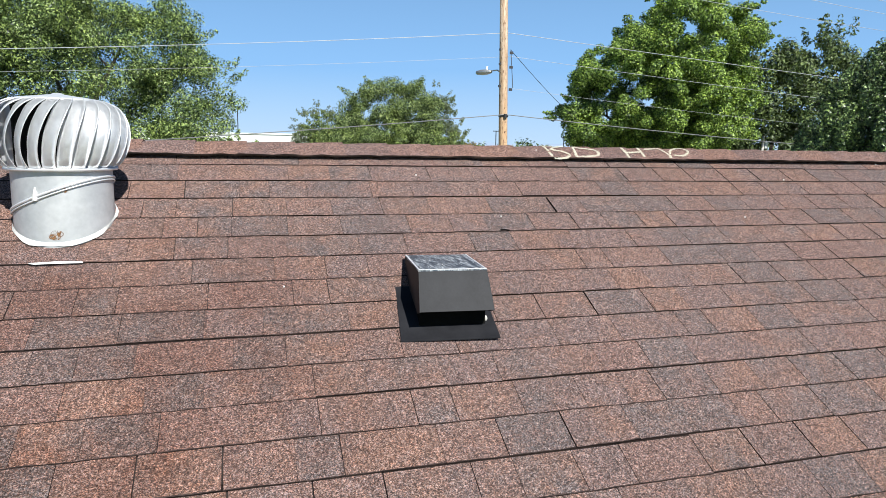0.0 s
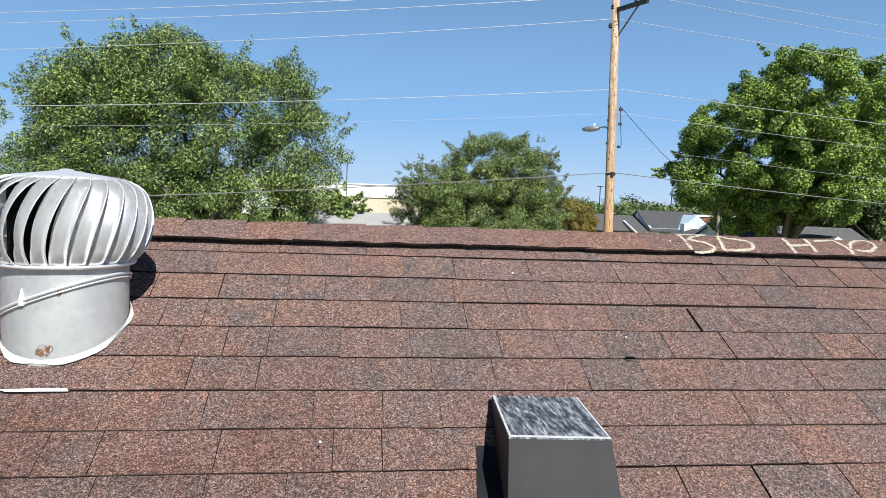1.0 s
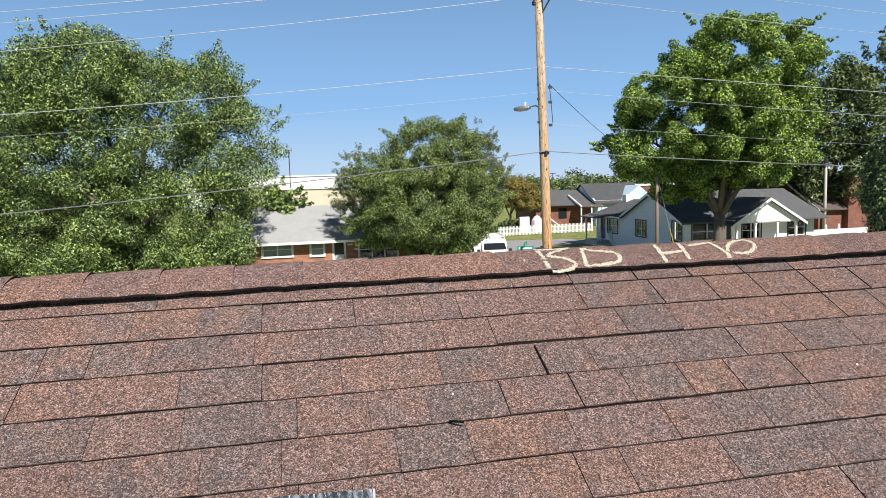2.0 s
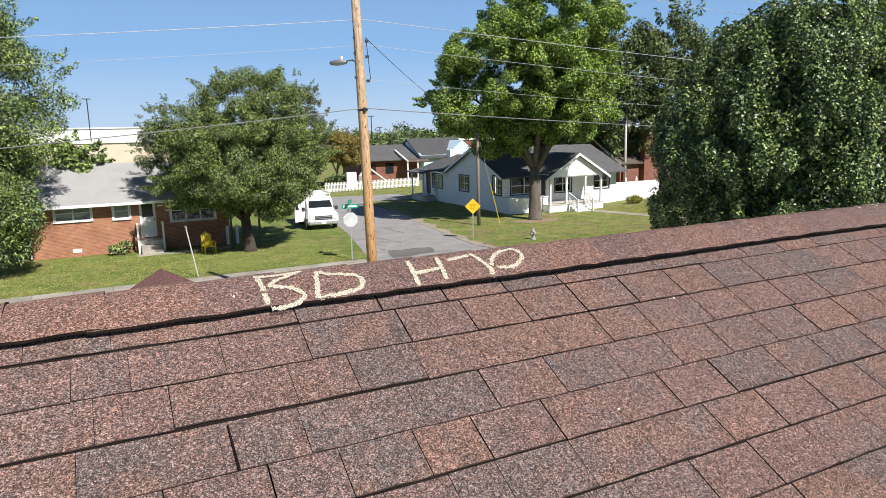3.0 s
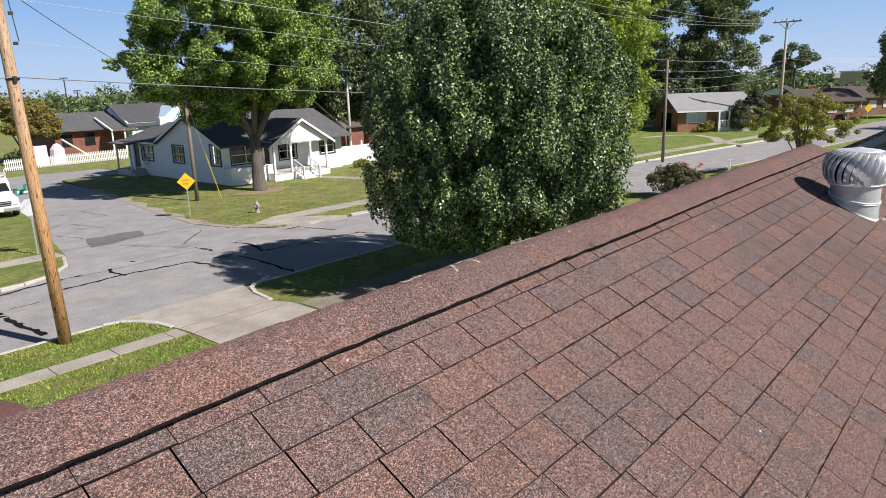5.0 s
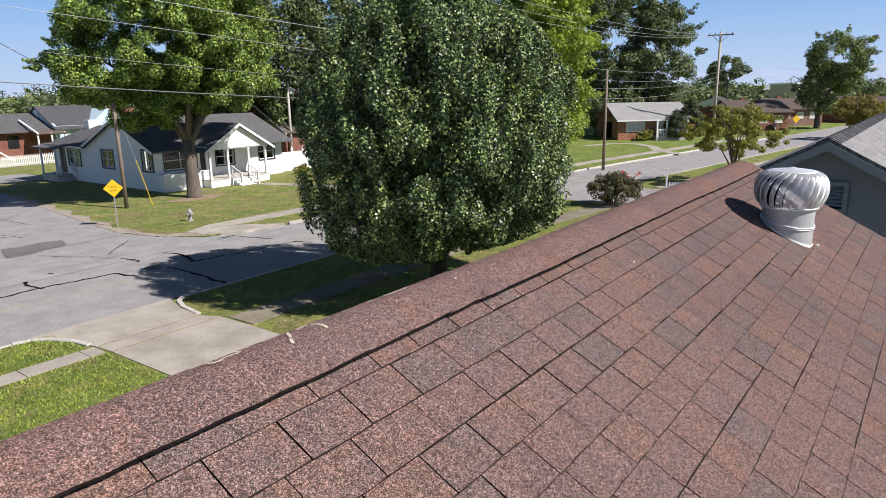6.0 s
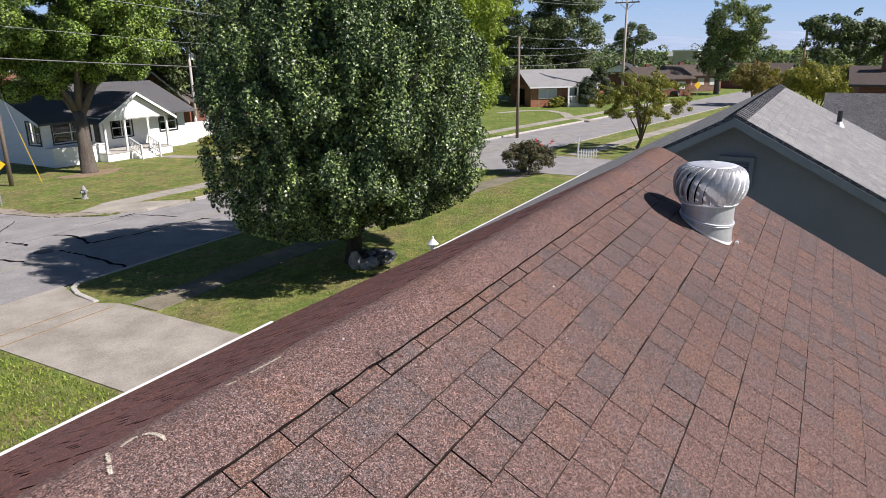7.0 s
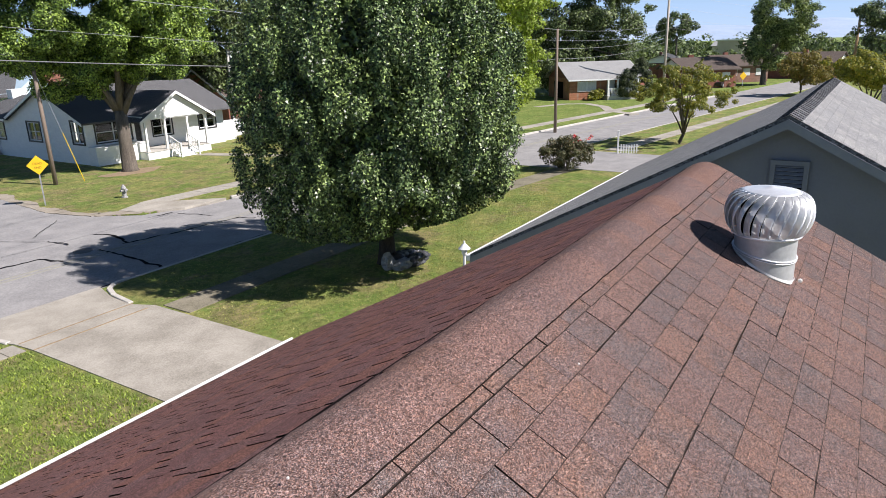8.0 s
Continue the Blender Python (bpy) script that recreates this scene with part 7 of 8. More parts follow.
part("vent_grille", boxes(((2.1, 0.05, 0.32), (0.45, 0.04, 0.2))), M_CURTAIN, bh)
part("path", boxes(((7.5, -1.6, 0.0), (5.0, 0.7, 0.05))), M_CONCRETE, bh)
for x in (6.55, 6.95):
    part("name_plate", boxes(((x - 0.1, 0.045, 2.5 if x < 6.8 else 2.2), (0.3, 0.02, 0.09))), M_WHITE, bh, "small pale plate")
for x in (9.95, 10.5):
    part("pillar", boxes(((x, -0.5, 0.55), (0.16, 0.16, 1.1), 0, 0.01)), M_WHITE, bh)

# farther houses up the side street
bl = thing("blue_house", (37.2, 77.5, 0), label="pale blue house with a dark steep roof", category="house")
part("wall", boxes(((3.6, 4.0, 1.6), (7.2, 8.0, 3.2))), M_BLUE, bl)
part("gable_wall", plate([(0, 0, 3.2), (0, 8.0, 3.2), (0, 4.0, 5.2)], (0.2, 0, 0)), M_BLUE, bl)
gable_roof(bl, 0.1, 7.2, 4.0, 4.5, 5.35, 2.9, 0.3, M_DARKSHINGLE)
part("front_gable", plate([(3.6, -0.3, 3.1), (8.4, -0.3, 3.1), (6.0, -0.3, 5.0)], (0, 3.4, 0)), M_BLUE, bl)
part("window", boxes(((-0.03, 4.0, 4.4), (0.06, 0.8, 1.0))), M_WHITE, bl)
br = thing("brown_house", (29.6, 78.4, 0), label="brick house with a weathered grey roof and porch", category="house")
part("wall", boxes(((4.0, 4.0, 1.5), (8.0, 8.0, 3.0))), M_BRICKFAR, br)
gable_roof(br, 0.0, 8.0, 4.0, 4.8, 4.6, 2.8, 0.4, M_DARKSHINGLE)
for x in (1.2, 3.6):
    part("window", boxes(((x, -0.03, 1.7), (1.1, 0.06, 1.3))), M_DARKGLASS, br)
part("porch_roof", plate([(5.0, -2.4, 2.6), (8.2, -2.4, 2.6), (8.2, 0.2, 3.0), (5.0, 0.2, 3.0)], (0, 0, -0.12)), M_BROWNROOF, br)
for x in (5.2, 6.6, 8.0):
    part("post", boxes(((x, -2.2, 1.35), (0.15, 0.15, 2.6))), M_WHITE, br)
part("awning_edge", plate([(5.0, -2.5, 2.68), (5.2, -2.5, 2.68), (5.2, 1.6, 4.0), (5.0, 1.6, 4.0)], (0, 0, -0.15)), M_WHITE, br)
sw = thing("slide", (27.6, 72.5, 0), label="pink and white garden play things beyond the fence", category="play equipment")
part("tent", tubes(([(0, 0, 0), (0, 0, 1.35), (0, 0, 1.8), (0.05, 0, 1.95)], [0.75, 0.68, 0.3, 0.05]), seg=8), M_PINK, sw)
part("ladder", boxes(((-1.6, 0, 0.9), (1.2, 0.5, 1.8), 0, 0.05)), M_PINK, sw)
part("ramp", plate([(0.6, 0, 2.2), (0.6, 0.5, 2.2), (3.2, 0.5, 0.2), (3.2, 0, 0.2)], (0, 0, 0.15)), M_WHITE, sw)
pf = thing("picket_fence", (21.5, 68.0, 0), rz=4, label="white picket fence across the end of the street", category="fence")
for i in range(68):
    x = 0.17 * i
    part("picket", plate([(x, 0, 0.06), (x + 0.08, 0, 0.06), (x + 0.08, 0, 1.0), (x + 0.04, 0, 1.1), (x, 0, 1.0)], (0, 0.03, 0)), M_WHITE, pf)
for z in (0.3, 0.8):
    part("rail", boxes(((5.7, 0.06, z), (11.6, 0.05, 0.08))), M_WHITE, pf)
for name, loc, size, m, lab in (("warehouse", (4.0, 190.0, 0), (64, 30, 8.5), M_WHITE, "long white flat-roofed warehouse far away"), ("tan_store", (2.0, 150.0, 0), (30, 14, 5.4), M_TANWALL, "low tan commercial building far away"), ("tan_store", (206.0, 30.5, 0), (12, 9, 6.2), M_TANWALL, "tan flat-roofed building far away"), ("store", (88.0, 165.0, 0), (30, 14, 3.6), M_BRICKFAR, "long brown-roofed building far away")):
    w = thing(name, loc, rz=-35 if loc[0] > 200 else 0, label=lab, category="building")
    part("wall", boxes(((0, 0, size[2] / 2), size)), m, w)
    part("parapet", boxes(((0, 0, size[2] + 0.15), (size[0] + 0.6, size[1] + 0.6, 0.3))), M_WHITE, w)

# pale-roofed brick house on the right, and roofs beyond
pr = thing("pale_roof_house", (82.6, 31.0, 0), rz=-48, label="long brick house with a pale grey roof and white porch", category="house")
part("wall", boxes(((4.5, 4.0, 1.3), (9.0, 8.0, 2.6))), M_BRICK, pr)
gable_roof(pr, 0, 9.0, 4.0, 4.7, 4.45, 2.45, 0.45, M_WHITEROOF, 0.12)
for gx in (0.0, 8.8):
    part("gable_wall", plate([(gx, 0, 2.6), (gx, 8.0, 2.6), (gx, 4.0, 4.25)], (0.2, 0, 0)), M_BRICKFAR if gx < 1 else M_WHITE, pr)
for sgn in (-1, 1):
    part("bargeboard", plate([(9.47, 4.0, 4.44), (9.47, 4.0 + sgn * 4.7, 2.44), (9.47, 4.0 + sgn * 4.7, 2.24), (9.47, 4.0, 4.24)], (0.03, 0, 0)), M_WHITE, pr)
part("fascia", boxes(((4.5, -0.72, 2.38), (9.8, 0.04, 0.16))), M_WHITE, pr)
for wx, ww in ((2.2, 2.4), (7.4, 1.6)):
    w1 = part("window", boxes(((wx, -0.04, 1.6), (ww, 0.08, 1.2))), M_WHITE, pr)
    part("pane", boxes(((wx - ww / 4, -0.09, 1.6), (ww / 2 - 0.16, 0.02, 1.0)), ((wx + ww / 4, -0.09, 1.6), (ww / 2 - 0.16, 0.02, 1.0))), M_CURTAIN, w1)
part("front_door", boxes(((5.3, -0.03, 1.35), (1.0, 0.06, 2.1))), M_WHITE, pr)
part("carport_opening", boxes(((-0.03, 4.0, 1.1), (0.06, 3.4, 2.0))), M_DARKIN, pr, "dark garage opening")
pp = part("porch", boxes(((6.2, -0.9, 0.25), (4.0, 1.8, 0.5))), M_KERB, pr)
for x in (4.3, 5.5, 6.9, 8.1):
    part("post", boxes(((x, -1.65, 1.45), (0.16, 0.16, 1.9))), M_WHITE, pp)
part("railing", boxes(((6.2, -1.65, 1.3), (3.8, 0.08, 0.1)), *[((4.3 + 0.2 * i, -1.65, 0.9), (0.06, 0.05, 0.8)) for i in range(19)]), M_WHITE, pp)
for x, y, L, rot, m, lab in ((104.5, 22.5, 8, -48, M_BROWNROOF, "brown-roofed brick house along the road"), (119.0, 20.0, 8, -45, M_BROWNROOF, "brown-roofed brick house along the road"), (112.0, 36.0, 12, 5, M_DARKSHINGLE, "dark-roofed house behind the trees"), (97.0, 30.0, 9, -10, M_DARKSHINGLE, "dark-roofed house behind the trees"), (135.0, 30.0, 14, 10, M_DARKSHINGLE, "dark-roofed house behind the trees"), (140.0, 4.0, 14, 80, M_BROWNROOF, "brown-roofed house among the trees"), (70.0, 52.0, 12, 5, M_DARKSHINGLE, "dark-roofed house behind the trees")):
    h = thing("far_house", (x, y, 0), rz=rot, label=lab, category="house", group="far houses")
    part("wall", boxes(((L / 2, 4, 1.3), (L, 8, 2.6))), M_BRICKFAR, h)
    gable_roof(h, 0, L, 4, 4.6, 4.25, 2.6, 0.4, m)
    part("gable_wall", plate([(0.0, 0, 2.7), (0.0, 8, 2.7), (0.0, 4, 4.05)], (0.2, 0, 0)), M_WHITE, h)
    for k in range(3):
        part("window", boxes(((1.8 + (L - 3) * k / 2.2, -0.03, 1.6), (1.2, 0.06, 1.1))), M_CURTAIN, h)
    part("chimney", boxes(((L * 0.4, 4.6, 4.3), (0.7, 0.5, 0.6))), M_BRICKFAR, h)

# ---- street furniture and small things ----
ds = thing("dead_end_sign", (19.55, 32.06, 0), rz=-27, label="yellow diamond sign reading DEAD END on a steel post", category="road sign")
part("post", boxes(((0, 0.03, 1.15), (0.06, 0.04, 2.35))), M_STEEL, ds)
bm = bmesh.new()
hs = 0.46
extrude_poly(bm, [(0, 0, 1.95 - hs), (hs, 0, 1.95), (0, 0, 1.95 + hs), (-hs, 0, 1.95)], (0, 0.006, 0))
bp = part("panel", bm, M_SIGNYEL, ds)


def text_part(body, size, parent, loc, rx, rz, material, name="lettering"):
    cu = bpy.data.curves.new(name, 'FONT')
    cu.body, cu.size, cu.align_x, cu.align_y, cu.extrude = body, size, 'CENTER', 'CENTER', 0.002
    tmp = new("tmp_text", cu)
    dg = bpy.context.evaluated_depsgraph_get()
    me = bpy.data.meshes.new_from_object(tmp.evaluated_get(dg))
    bpy.data.objects.remove(tmp)
    me.materials.clear()
    me.materials.append(material)
    ob = new(name, me)
    ob.parent = parent
    ob.matrix_basis = pose(*loc, rx, 0, rz)
    return ob


text_part("DEAD", 0.15, bp, (0, -0.006, 2.02), 90, 0, M_SIGNBLACK)
text_part("END", 0.15, bp, (0, -0.006, 1.83), 90, 0, M_SIGNBLACK)
ss = thing("stop_sign", (11.4, 30.0, 0), rz=-12, label="octagonal sign's bare metal back with green street name blades", category="road sign")
part("post", boxes(((0, 0.02, 1.5), (0.06, 0.05, 3.0))), M_STEEL, ss)
part("panel", plate([(0.38 * math.cos(math.radians(22.5 + 45 * k)), -0.015, 2.05 + 0.38 * math.sin(math.radians(22.5 + 45 * k))) for k in range(8)], (0, 0.006, 0)), M_SIGNBACK, ss, "bare aluminium octagon")
b1 = part("street_name_blade", boxes(((0.0, 0, 2.72), (0.85, 0.012, 0.22))), M_SIGNGREEN, ss, "green street name blade")
part("lettering", boxes(((0.08, -0.009, 2.72), (0.5, 0.004, 0.08)), ((-0.3, -0.009, 2.72), (0.08, 0.004, 0.1))), M_WHITE, b1)
b2 = part("street_name_blade", boxes(((0.0, 0.0, 2.95), (0.75, 0.012, 0.2), 70)), M_SIGNGREEN, ss, "green street name blade")
hy = thing("fire_hydrant", (22.42, 30.1, 0), label="silver grey fire hydrant on the grass", category="fire hydrant")
bm = bmesh.new()
lathe(bm, [(0.16, 0.0), (0.16, 0.05), (0.10, 0.07), (0.10, 0.42), (0.13, 0.44), (0.13, 0.48), (0.11, 0.52), (0.07, 0.60), (0.03, 0.63), (0.03, 0.67), (0.005, 0.675)], 16)
part("barrel", bm, M_STONE, hy, smooth=False)
for dx, dy in ((0.13, 0), (-0.13, 0), (0, -0.14)):
    part("nozzle", tubes(([(dx * 0.5, dy * 0.5, 0.36), (dx * 1.4, dy * 1.4, 0.36)], 0.06), seg=10), M_STONE, hy)
stake = thing("marker_stake", (4.03, 30.1, 0), label="thin leaning pale stake on the lawn", category="stake")
part("rod", tubes(([(0, 0, -0.05), (-0.35, 0.1, 2.3)], 0.03), seg=6), M_KERB, stake)
part("tip", tubes(([(-0.33, 0.1, 2.22), (-0.36, 0.1, 2.36)], 0.05), seg=6), M_STEEL, stake)
ch = thing("garden_chair", (5.35, 36.4, 0), rz=10, label="bright yellow slatted garden chair on the lawn", category="chair")
part("seat", boxes(((0, 0, 0.38), (0.55, 0.55, 0.05), 0, 0.01)), M_YELCHAIR, ch)
for k in range(5):
    hgt = 0.62 + 0.08 * (2 - abs(k - 2))
    bm = bmesh.new()
    extrude_poly(bm, [(-0.27 + 0.11 * k, 0.25, 0.36), (-0.17 + 0.11 * k, 0.25, 0.36), (-0.17 + 0.11 * k, 0.42, 0.36 + hgt), (-0.27 + 0.11 * k, 0.42, 0.36 + hgt)], (0, 0.02, 0))
    part("back_slat", bm, M_YELCHAIR, ch)
for x in (-0.31, 0.31):
    part("arm", boxes(((x, 0.02, 0.60), (0.12, 0.65, 0.03), 0, 0.008)), M_YELCHAIR, ch)
    for y in (-0.24, 0.26):
        part("leg", boxes(((x * 0.93, y, 0.3), (0.05, 0.07, 0.6))), M_YELCHAIR, ch)
lp = thing("lawn_lamp", (14.59, 5.74, 0), label="tall white lawn lamp post with a white cap", category="lamp post")
part("post", tubes(([(0, 0, -0.05), (0, 0, 2.8)], 0.03), seg=10), M_WHITE, lp)
bm = bmesh.new()
lathe(bm, [(0.045, 2.72), (0.058, 2.75), (0.058, 2.82), (0.12, 2.84), (0.128, 2.855), (0.055, 2.93), (0.025, 2.96), (0.02, 3.01), (0.003, 3.02)], 14)
part("head", bm, M_WHITE, lp)
rk = thing("rubble_heap", (20.35, 11.35, 0), label="crumpled dark plastic bags and pale stones beside the pear trunk", category="rubble")
rnd = random.Random(9)
for k, (dx, dy, sx, sy, sz) in enumerate(((-0.45, -0.1, 0.36, 0.28, 0.2), (0.12, -0.25, 0.42, 0.3, 0.22), (0.62, -0.1, 0.36, 0.26, 0.16), (-0.1, 0.25, 0.4, 0.3, 0.26), (0.45, 0.3, 0.3, 0.25, 0.2), (-0.75, 0.25, 0.22, 0.2, 0.34), (0.95, 0.25, 0.2, 0.16, 0.1))):
    bm = bmesh.new()
    bmesh.ops.create_icosphere(bm, subdivisions=3, radius=1.0)
    off = Vector((7.0 * k, 0, 0))
    for v in bm.verts:
        k2 = 1 + 0.35 * noise.noise(v.co * 1.7 + off) + 0.22 * noise.noise(v.co * 4.5 + off)
        v.co = Vector((v.co.x * sx * k2, v.co.y * sy * k2, v.co.z * sz * k2))
    part("bag" if k in (1, 2, 3, 4) else "stone", bm, M_BAG if k in (1, 2, 3, 4) else M_STONE, rk, loc=(dx, dy, sz * 0.6))
pk = thing("corner_picket", (44.9, 12.45, 0), rz=-65, label="short white picket panel with a tall post by a driveway", category="fence")
part("post", boxes(((0, 0, 0.7), (0.1, 0.1, 1.4), 0, 0.01), ((0, 0, 1.42), (0.13, 0.13, 0.06))), M_WHITE, pk)
for i in range(7):
    part("picket", boxes(((0.2 + 0.16 * i, 0, 0.28 + 0.03 * abs(3 - i) * 0.5), (0.07, 0.02, 0.55), 0, 0.004)), M_WHITE, pk)
part("rail", boxes(((0.65, 0.02, 0.2), (1.25, 0.03, 0.05)), ((0.65, 0.02, 0.45), (1.25, 0.03, 0.05))), M_WHITE, pk)
ys2 = thing("far_yellow_sign", (109.5, 15.6, 0), rz=-48, label="yellow diamond warning sign far along the road", category="road sign")
part("post", boxes(((0, 0.05, 1.0), (0.07, 0.05, 2.0))), M_STEEL, ys2)
part("panel", plate([(0, 0, 1.0), (0.55, 0, 1.6), (0, 0, 2.2), (-0.55, 0, 1.6)], (0, 0.01, 0)), M_SIGNYEL, ys2)


def vehicle(name, loc, rz, label, L, Wd, Hh, paint, van=True):
    root = thing(name, loc, rz=rz, label=label, category="van" if van else "car")
    if van:
        side = [(0, 0.35), (0, 0.95), (0.12, 1.10), (0.85, 1.32), (1.35, 1.92), (1.6, 2.08), (L - 0.15, 2.08), (L, 1.95), (L, 0.4)]
    else:
        side = [(0, 0.3), (0, 0.7), (0.15, 0.82), (1.2, 0.92), (1.9, 1.42), (3.4, 1.42), (4.1, 0.95), (L, 0.9), (L, 0.35)]
    bm = bmesh.new()
    a = [bm.verts.new((-Wd / 2 + (0.12 if z > 1.25 else 0.0), y, z)) for y, z in side]
    b = [bm.verts.new((Wd / 2 - (0.12 if z > 1.25 else 0.0), y, z)) for y, z in side]
    n = len(side)
    bm.faces.new(a[::-1])
    bm.faces.new(b)
    for i in range(n):
        bm.faces.new((a[i], a[(i + 1) % n], b[(i + 1) % n], b[i]))
    bmesh.ops.recalc_face_normals(bm, faces=bm.faces)
    bmesh.ops.bevel(bm, geom=bm.edges[:], offset=0.045, segments=2, affect='EDGES')
    body = part("body", bm, paint, root)
    if van:
        ws = lambda f, w: (w, 0.92 + 0.35 * f, 1.405 + 0.42 * f)
        part("windscreen", plate([ws(0, -0.80), ws(0, 0.80), ws(1, 0.72), ws(1, -0.72)], (0, -0.03, 0.025)), M_DARKGLASS, body)
        part("grille", boxes(((0, -0.012, 0.82), (1.15, 0.03, 0.26))), M_DARKTRIM, body)
        for z in (0.76, 0.88):
            part("grille_bar", boxes(((0, -0.028, z), (1.1, 0.012, 0.03))), M_STEEL, body)
        for sx in (-1, 1):
            part("headlight", boxes(((sx * 0.76, -0.015, 0.84), (0.32, 0.04, 0.22), 0, 0.01)), M_CURTAIN, body)
            part("mirror", boxes(((sx * 1.12, 1.2, 1.32), (0.22, 0.08, 0.26), 0, 0.02)), M_DARKTRIM, body)
            part("side_window", plate([(sx * 0.985, 1.35, 1.32), (sx * 0.985, 2.3, 1.32), (sx * 0.90, 2.3, 1.85), (sx * 0.90, 1.75, 1.85)], (sx * 0.02, 0, 0)), M_DARKGLASS, body)
        part("bumper", boxes(((0, -0.05, 0.5), (Wd - 0.05, 0.14, 0.2), 0, 0.03)), M_STEEL, body)
        part("number_plate", boxes(((0, -0.125, 0.5), (0.3, 0.01, 0.14))), M_WHITE, body)
        dd = part("open_door", plate([(-1.0, 1.35, 0.5), (-1.75, 0.95, 0.5), (-1.75, 0.95, 1.25), (-1.62, 1.05, 1.9), (-0.95, 1.5, 1.95)], (0.03, -0.05, 0)), paint, root, "open white front door")
        part("door_window", plate([(-1.12, 1.36, 1.32), (-1.68, 0.98, 1.32), (-1.58, 1.08, 1.82), (-1.08, 1.42, 1.85)], (0.012, -0.072, 0)), M_DARKGLASS, dd)
        rack = part("roof_rack", boxes(*[((0, y, 2.24), (1.75, 0.05, 0.05)) for y in (1.9, 2.9, 3.9, 4.7)], *[((sx, 3.3, 2.3), (0.05, 3.2, 0.05)) for sx in (-0.85, 0.85)], *[((sx, y, 2.16), (0.05, 0.05, 0.2)) for sx in (-0.85, 0.85) for y in (1.9, 3.3, 4.7)], *[((sx, 1.9, 2.4), (0.04, 0.04, 0.32)) for sx in (-0.85, 0.85)]), M_WHITE, root, "white ladder rack")
    else:
        part("windows", plate([(-Wd / 2 - 0.005, 1.5, 0.98), (-Wd / 2 - 0.005, 3.8, 0.98), (-Wd / 2 + 0.11, 3.3, 1.36), (-Wd / 2 + 0.11, 1.95, 1.36)], (-0.01, 0, 0)), M_DARKGLASS, body)
    r = 0.36 if van else 0.32
    for sx in (-1, 1):
        for y in (0.85, L - 1.15):
            wh_ = part("wheel", tubes(([(sx * (Wd / 2 - 0.24), y, r), (sx * (Wd / 2 + 0.01), y, r)], r), seg=18), M_TYRE, root)
            part("rim", tubes(([(sx * (Wd / 2 + 0.0), y, r), (sx * (Wd / 2 + 0.025), y, r)], r * 0.55), seg=12), M_STEEL, wh_)
    return root


vehicle("white_van", (13.3, 41.2, -0.006), -6, "white work van with an open door and ladder rack", 5.2, 2.0, 2.08, M_VAN)
vehicle("black_car", (107.6, 19.0, 0.0), -100, "dark parked car by a far house", 4.6, 1.8, 1.42, M_DARKCAR, van=False)

# ---- grass blades on the near lawns ----
rng = np.random.default_rng(31)


def blades(name, regions, n, hgt, parent_label, material=None):
    root = thing(name, label=parent_label, category="grass", kind="stuff")
    pts = []
    area = np.array([(b - a) * (d - c) for a, b, c, d in regions])
    for (a, b, c, d), k in zip(regions, (n * area / area.sum()).astype(int)):
        pts.append(np.stack([rng.uniform(a, b, k), rng.uniform(c, d, k), np.zeros(k)], 1))
    p = np.concatenate(pts)
    k = len(p)
    th = rng.uniform(0, 2 * np.pi, k)
    w = 0.012 * rng.uniform(0.7, 1.5, k)
    h = hgt * rng.uniform(0.5, 1.3, k)
    dx = np.stack([np.cos(th) * w, np.sin(th) * w, np.zeros(k)], 1)
    tip = np.stack([rng.normal(size=k) * h * 0.5, rng.normal(size=k) * h * 0.5, h], 1)
    quads("blades", np.stack([p - dx * 1.2, p + dx * 1.2, p + tip], 1), material or M_BLADE, root)


blades("grass_tufts", [(2.0, 10.42, 5.0, 15.58), (5.0, 10.2, 16.33, 18.2)], 42000, 0.06, "short green lawn grass")
blades("grass_tufts", [(14.0, 34.0, 6.0, 14.0), (15.0, 34.0, 15.3, 18.2)], 34000, 0.035, "short half-dry lawn grass round the pear tree", M_BLADE_DRY)
blades("grass_tufts", [(-6.0, 8.5, 25.7, 28.7), (-6.0, 11.5, 30.0, 38.0), (34.5, 44.0, 28.6, 40.0), (26.0, 44.0, 25.2, 27.0)], 50000, 0.04, "short half-dry lawn grass across the road", M_BLADE_DRY)


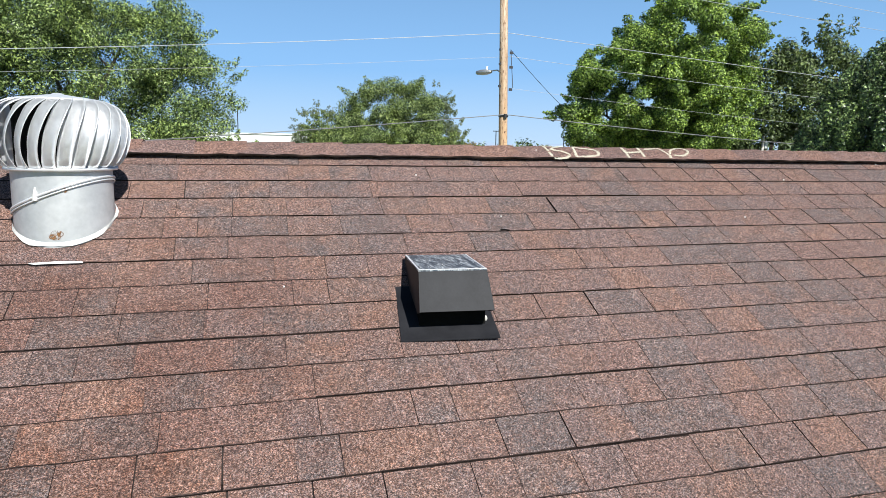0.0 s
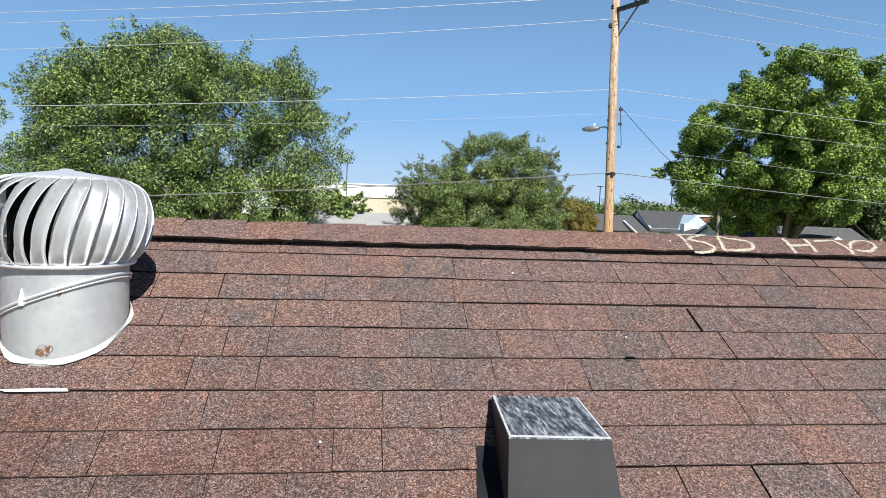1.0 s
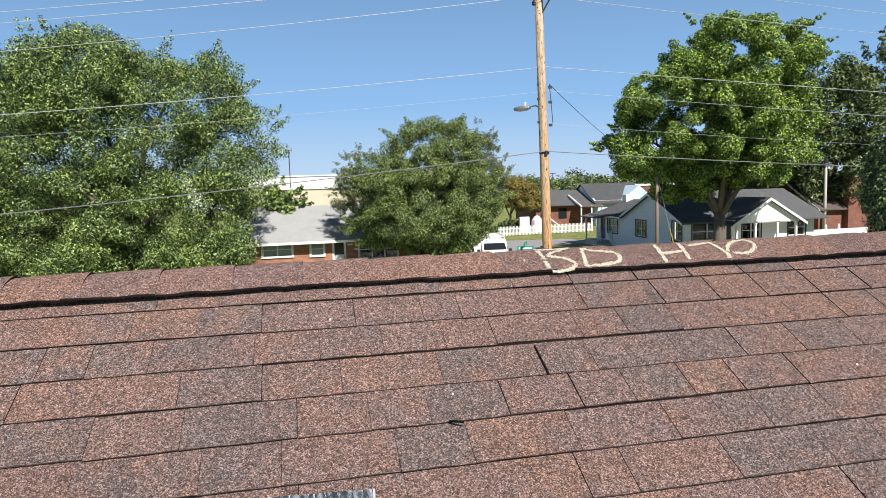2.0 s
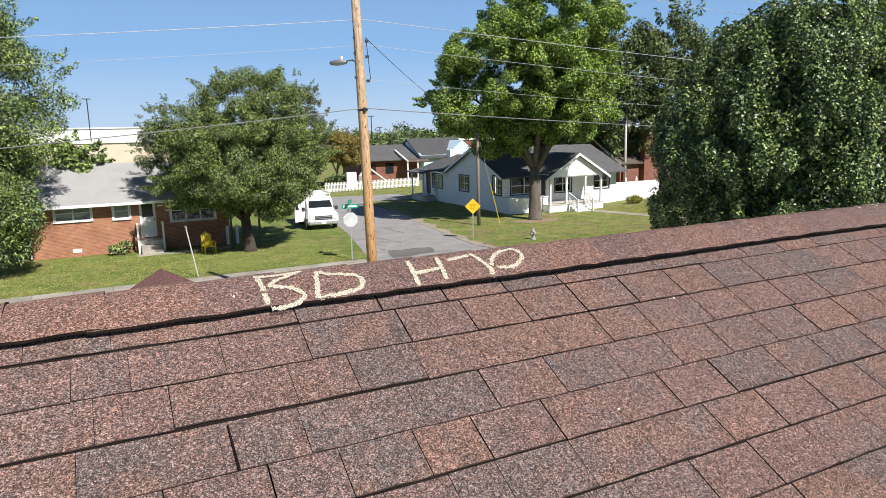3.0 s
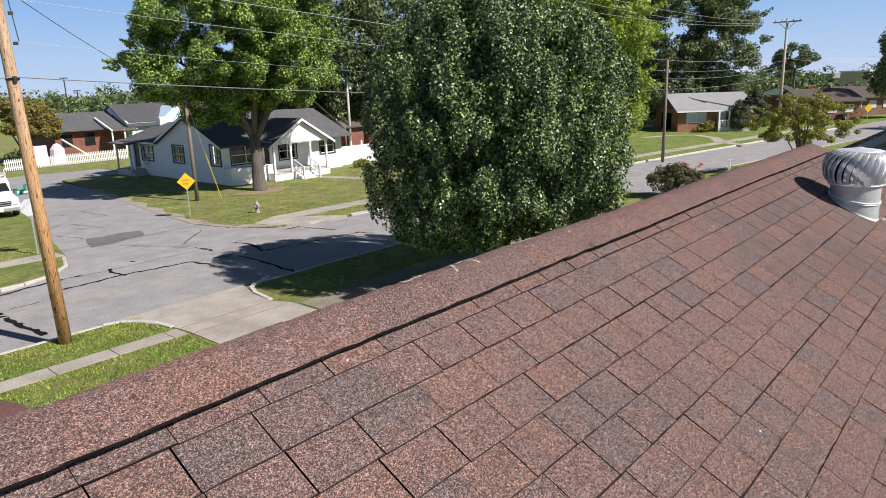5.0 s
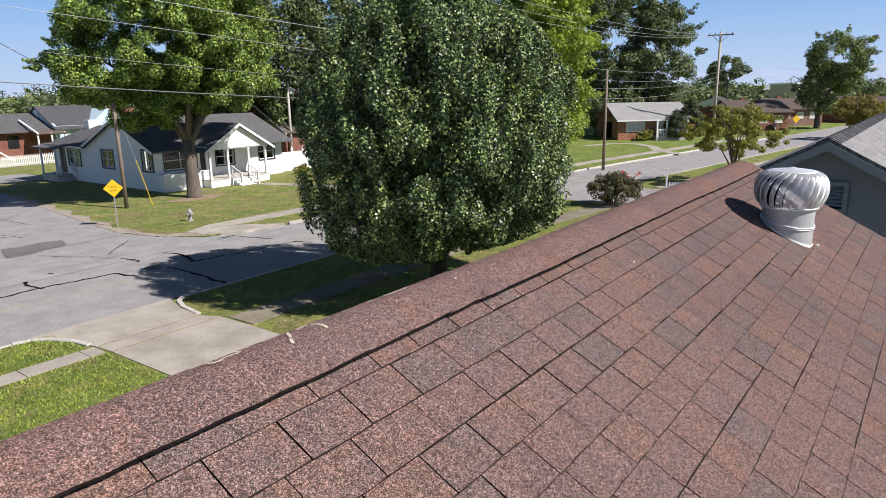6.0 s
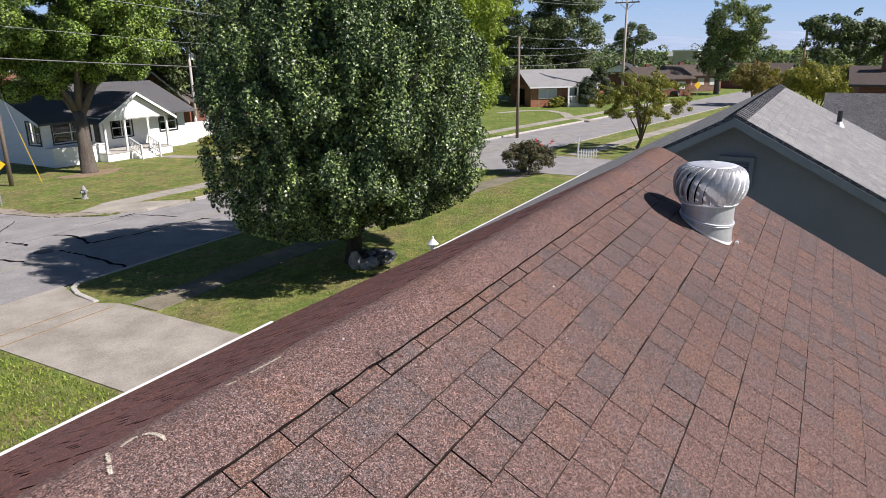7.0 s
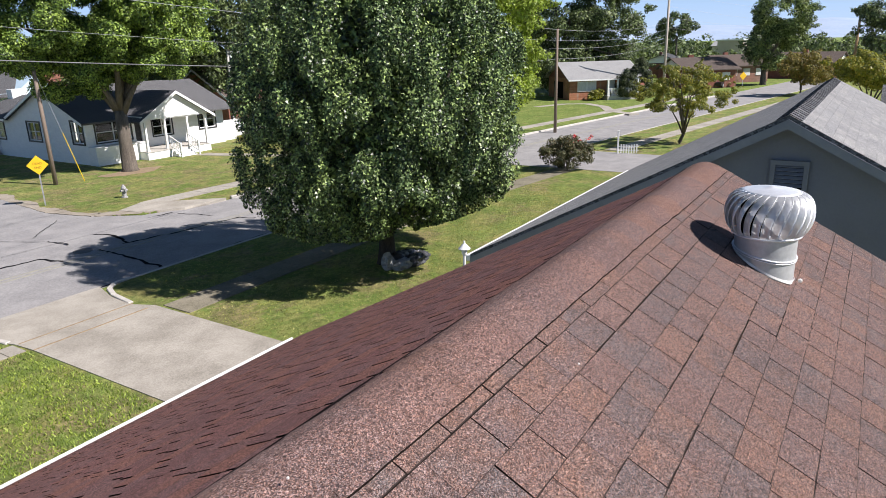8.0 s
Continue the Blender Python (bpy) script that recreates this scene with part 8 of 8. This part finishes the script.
# ---- ridge caps and shingles of the own roof ----
def cap_mesh(length, rnd):
    """A bent cap shingle: x along the ridge, draped over both slopes, its lifted end at x = length."""
    wid = 0.138
    prof = [-wid, -wid * 0.7, -0.05, -0.018, 0.0, 0.018, 0.05, wid * 0.7, wid]
    v, f = [], []
    flare = [rnd.uniform(-0.005, 0.005) for _ in range(5)]
    curl = [rnd.uniform(-0.001, 0.005) for _ in range(5)]
    for j, x in enumerate((-0.035, length * 0.25, length * 0.5, length * 0.75, length)):
        lift = (-0.006, -0.0025, -0.0002, 0.0012, 0.0022)[j]
        for y in prof:
            k = max(0.0, abs(y) / wid - 0.7) / 0.3
            v.append((x + rnd.uniform(-0.002, 0.002), y + math.copysign(k * flare[j], y), cap_z(y) - H + lift * max(0.0, 1 - abs(y) / 0.13) + k * curl[j]))
    n = len(prof)
    for j in range(4):
        for i in range(n - 1):
            f.append((j * n + i, (j + 1) * n + i, (j + 1) * n + i + 1, j * n + i + 1))
    b = len(v)
    v += [(x, y, z - 0.0065) for x, y, z in v]
    for i in range(n - 1):
        f.append((4 * n + i, b + 4 * n + i, b + 4 * n + i + 1, 4 * n + i + 1))
    for i in (0, n - 1):
        for j in range(4):
            q = (j * n + i, (j + 1) * n + i, b + (j + 1) * n + i, b + j * n + i)
            f.append(q if i else q[::-1])
    return v, f


rnd = random.Random(3)
cap_shared = []
for k in range(12):
    v, f = cap_mesh(0.205, rnd)
    me = bpy.data.meshes.new("ridge_cap")
    me.from_pydata(v, [], f)
    me.update()
    me.materials.append(M_CAP)
    me.materials.append(M_BUTT)
    me.polygons.foreach_set("material_index", [0] * 32 + [1] * (len(f) - 32))
    cap_shared.append(me)
x = X0
while x < X1 - 0.15:
    ob = new("ridge_cap", rnd.choice(cap_shared))
    ob.parent = roof
    ob.matrix_basis = pose(x, 0.004 * math.sin(2.3 * x) + 0.002 * math.sin(5.1 * x), H, 0, 0, rnd.uniform(-0.12, 0.12))
    x += 0.2

# black strip added along the caps' front edge to draw their shadow line
rnd = random.Random(8)
bm = bmesh.new()
prev = None
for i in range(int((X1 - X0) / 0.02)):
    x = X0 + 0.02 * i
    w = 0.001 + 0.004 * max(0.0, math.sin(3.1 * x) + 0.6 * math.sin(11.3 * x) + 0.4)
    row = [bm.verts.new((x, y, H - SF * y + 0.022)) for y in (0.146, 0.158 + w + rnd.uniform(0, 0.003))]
    if prev:
        bm.faces.new((prev[0], row[0], row[1], prev[1]))
    prev = row
part("cap_shadow_strip", bm, M_BUTT, roof)
lay_slope(False, 43, X0, X1, (0.7, 5.4, 0, 15), M_SHINGLE, "shingle")
lay_slope(True, 38, X0, X1, None, M_SHINGLE_FRONT, "front_shingle")

# open joint at the end of one loose shingle
part("shingle_gap", plate([slope_frame(False)(0.908, 0.5655 - d) @ Vector((x, 0, 0.0075)) for x, d in ((-0.003, 0.0), (0.002, 0.0), (-0.001, 0.11), (-0.004, 0.11))], (0, 0, -0.004)), M_BUTT, roof)
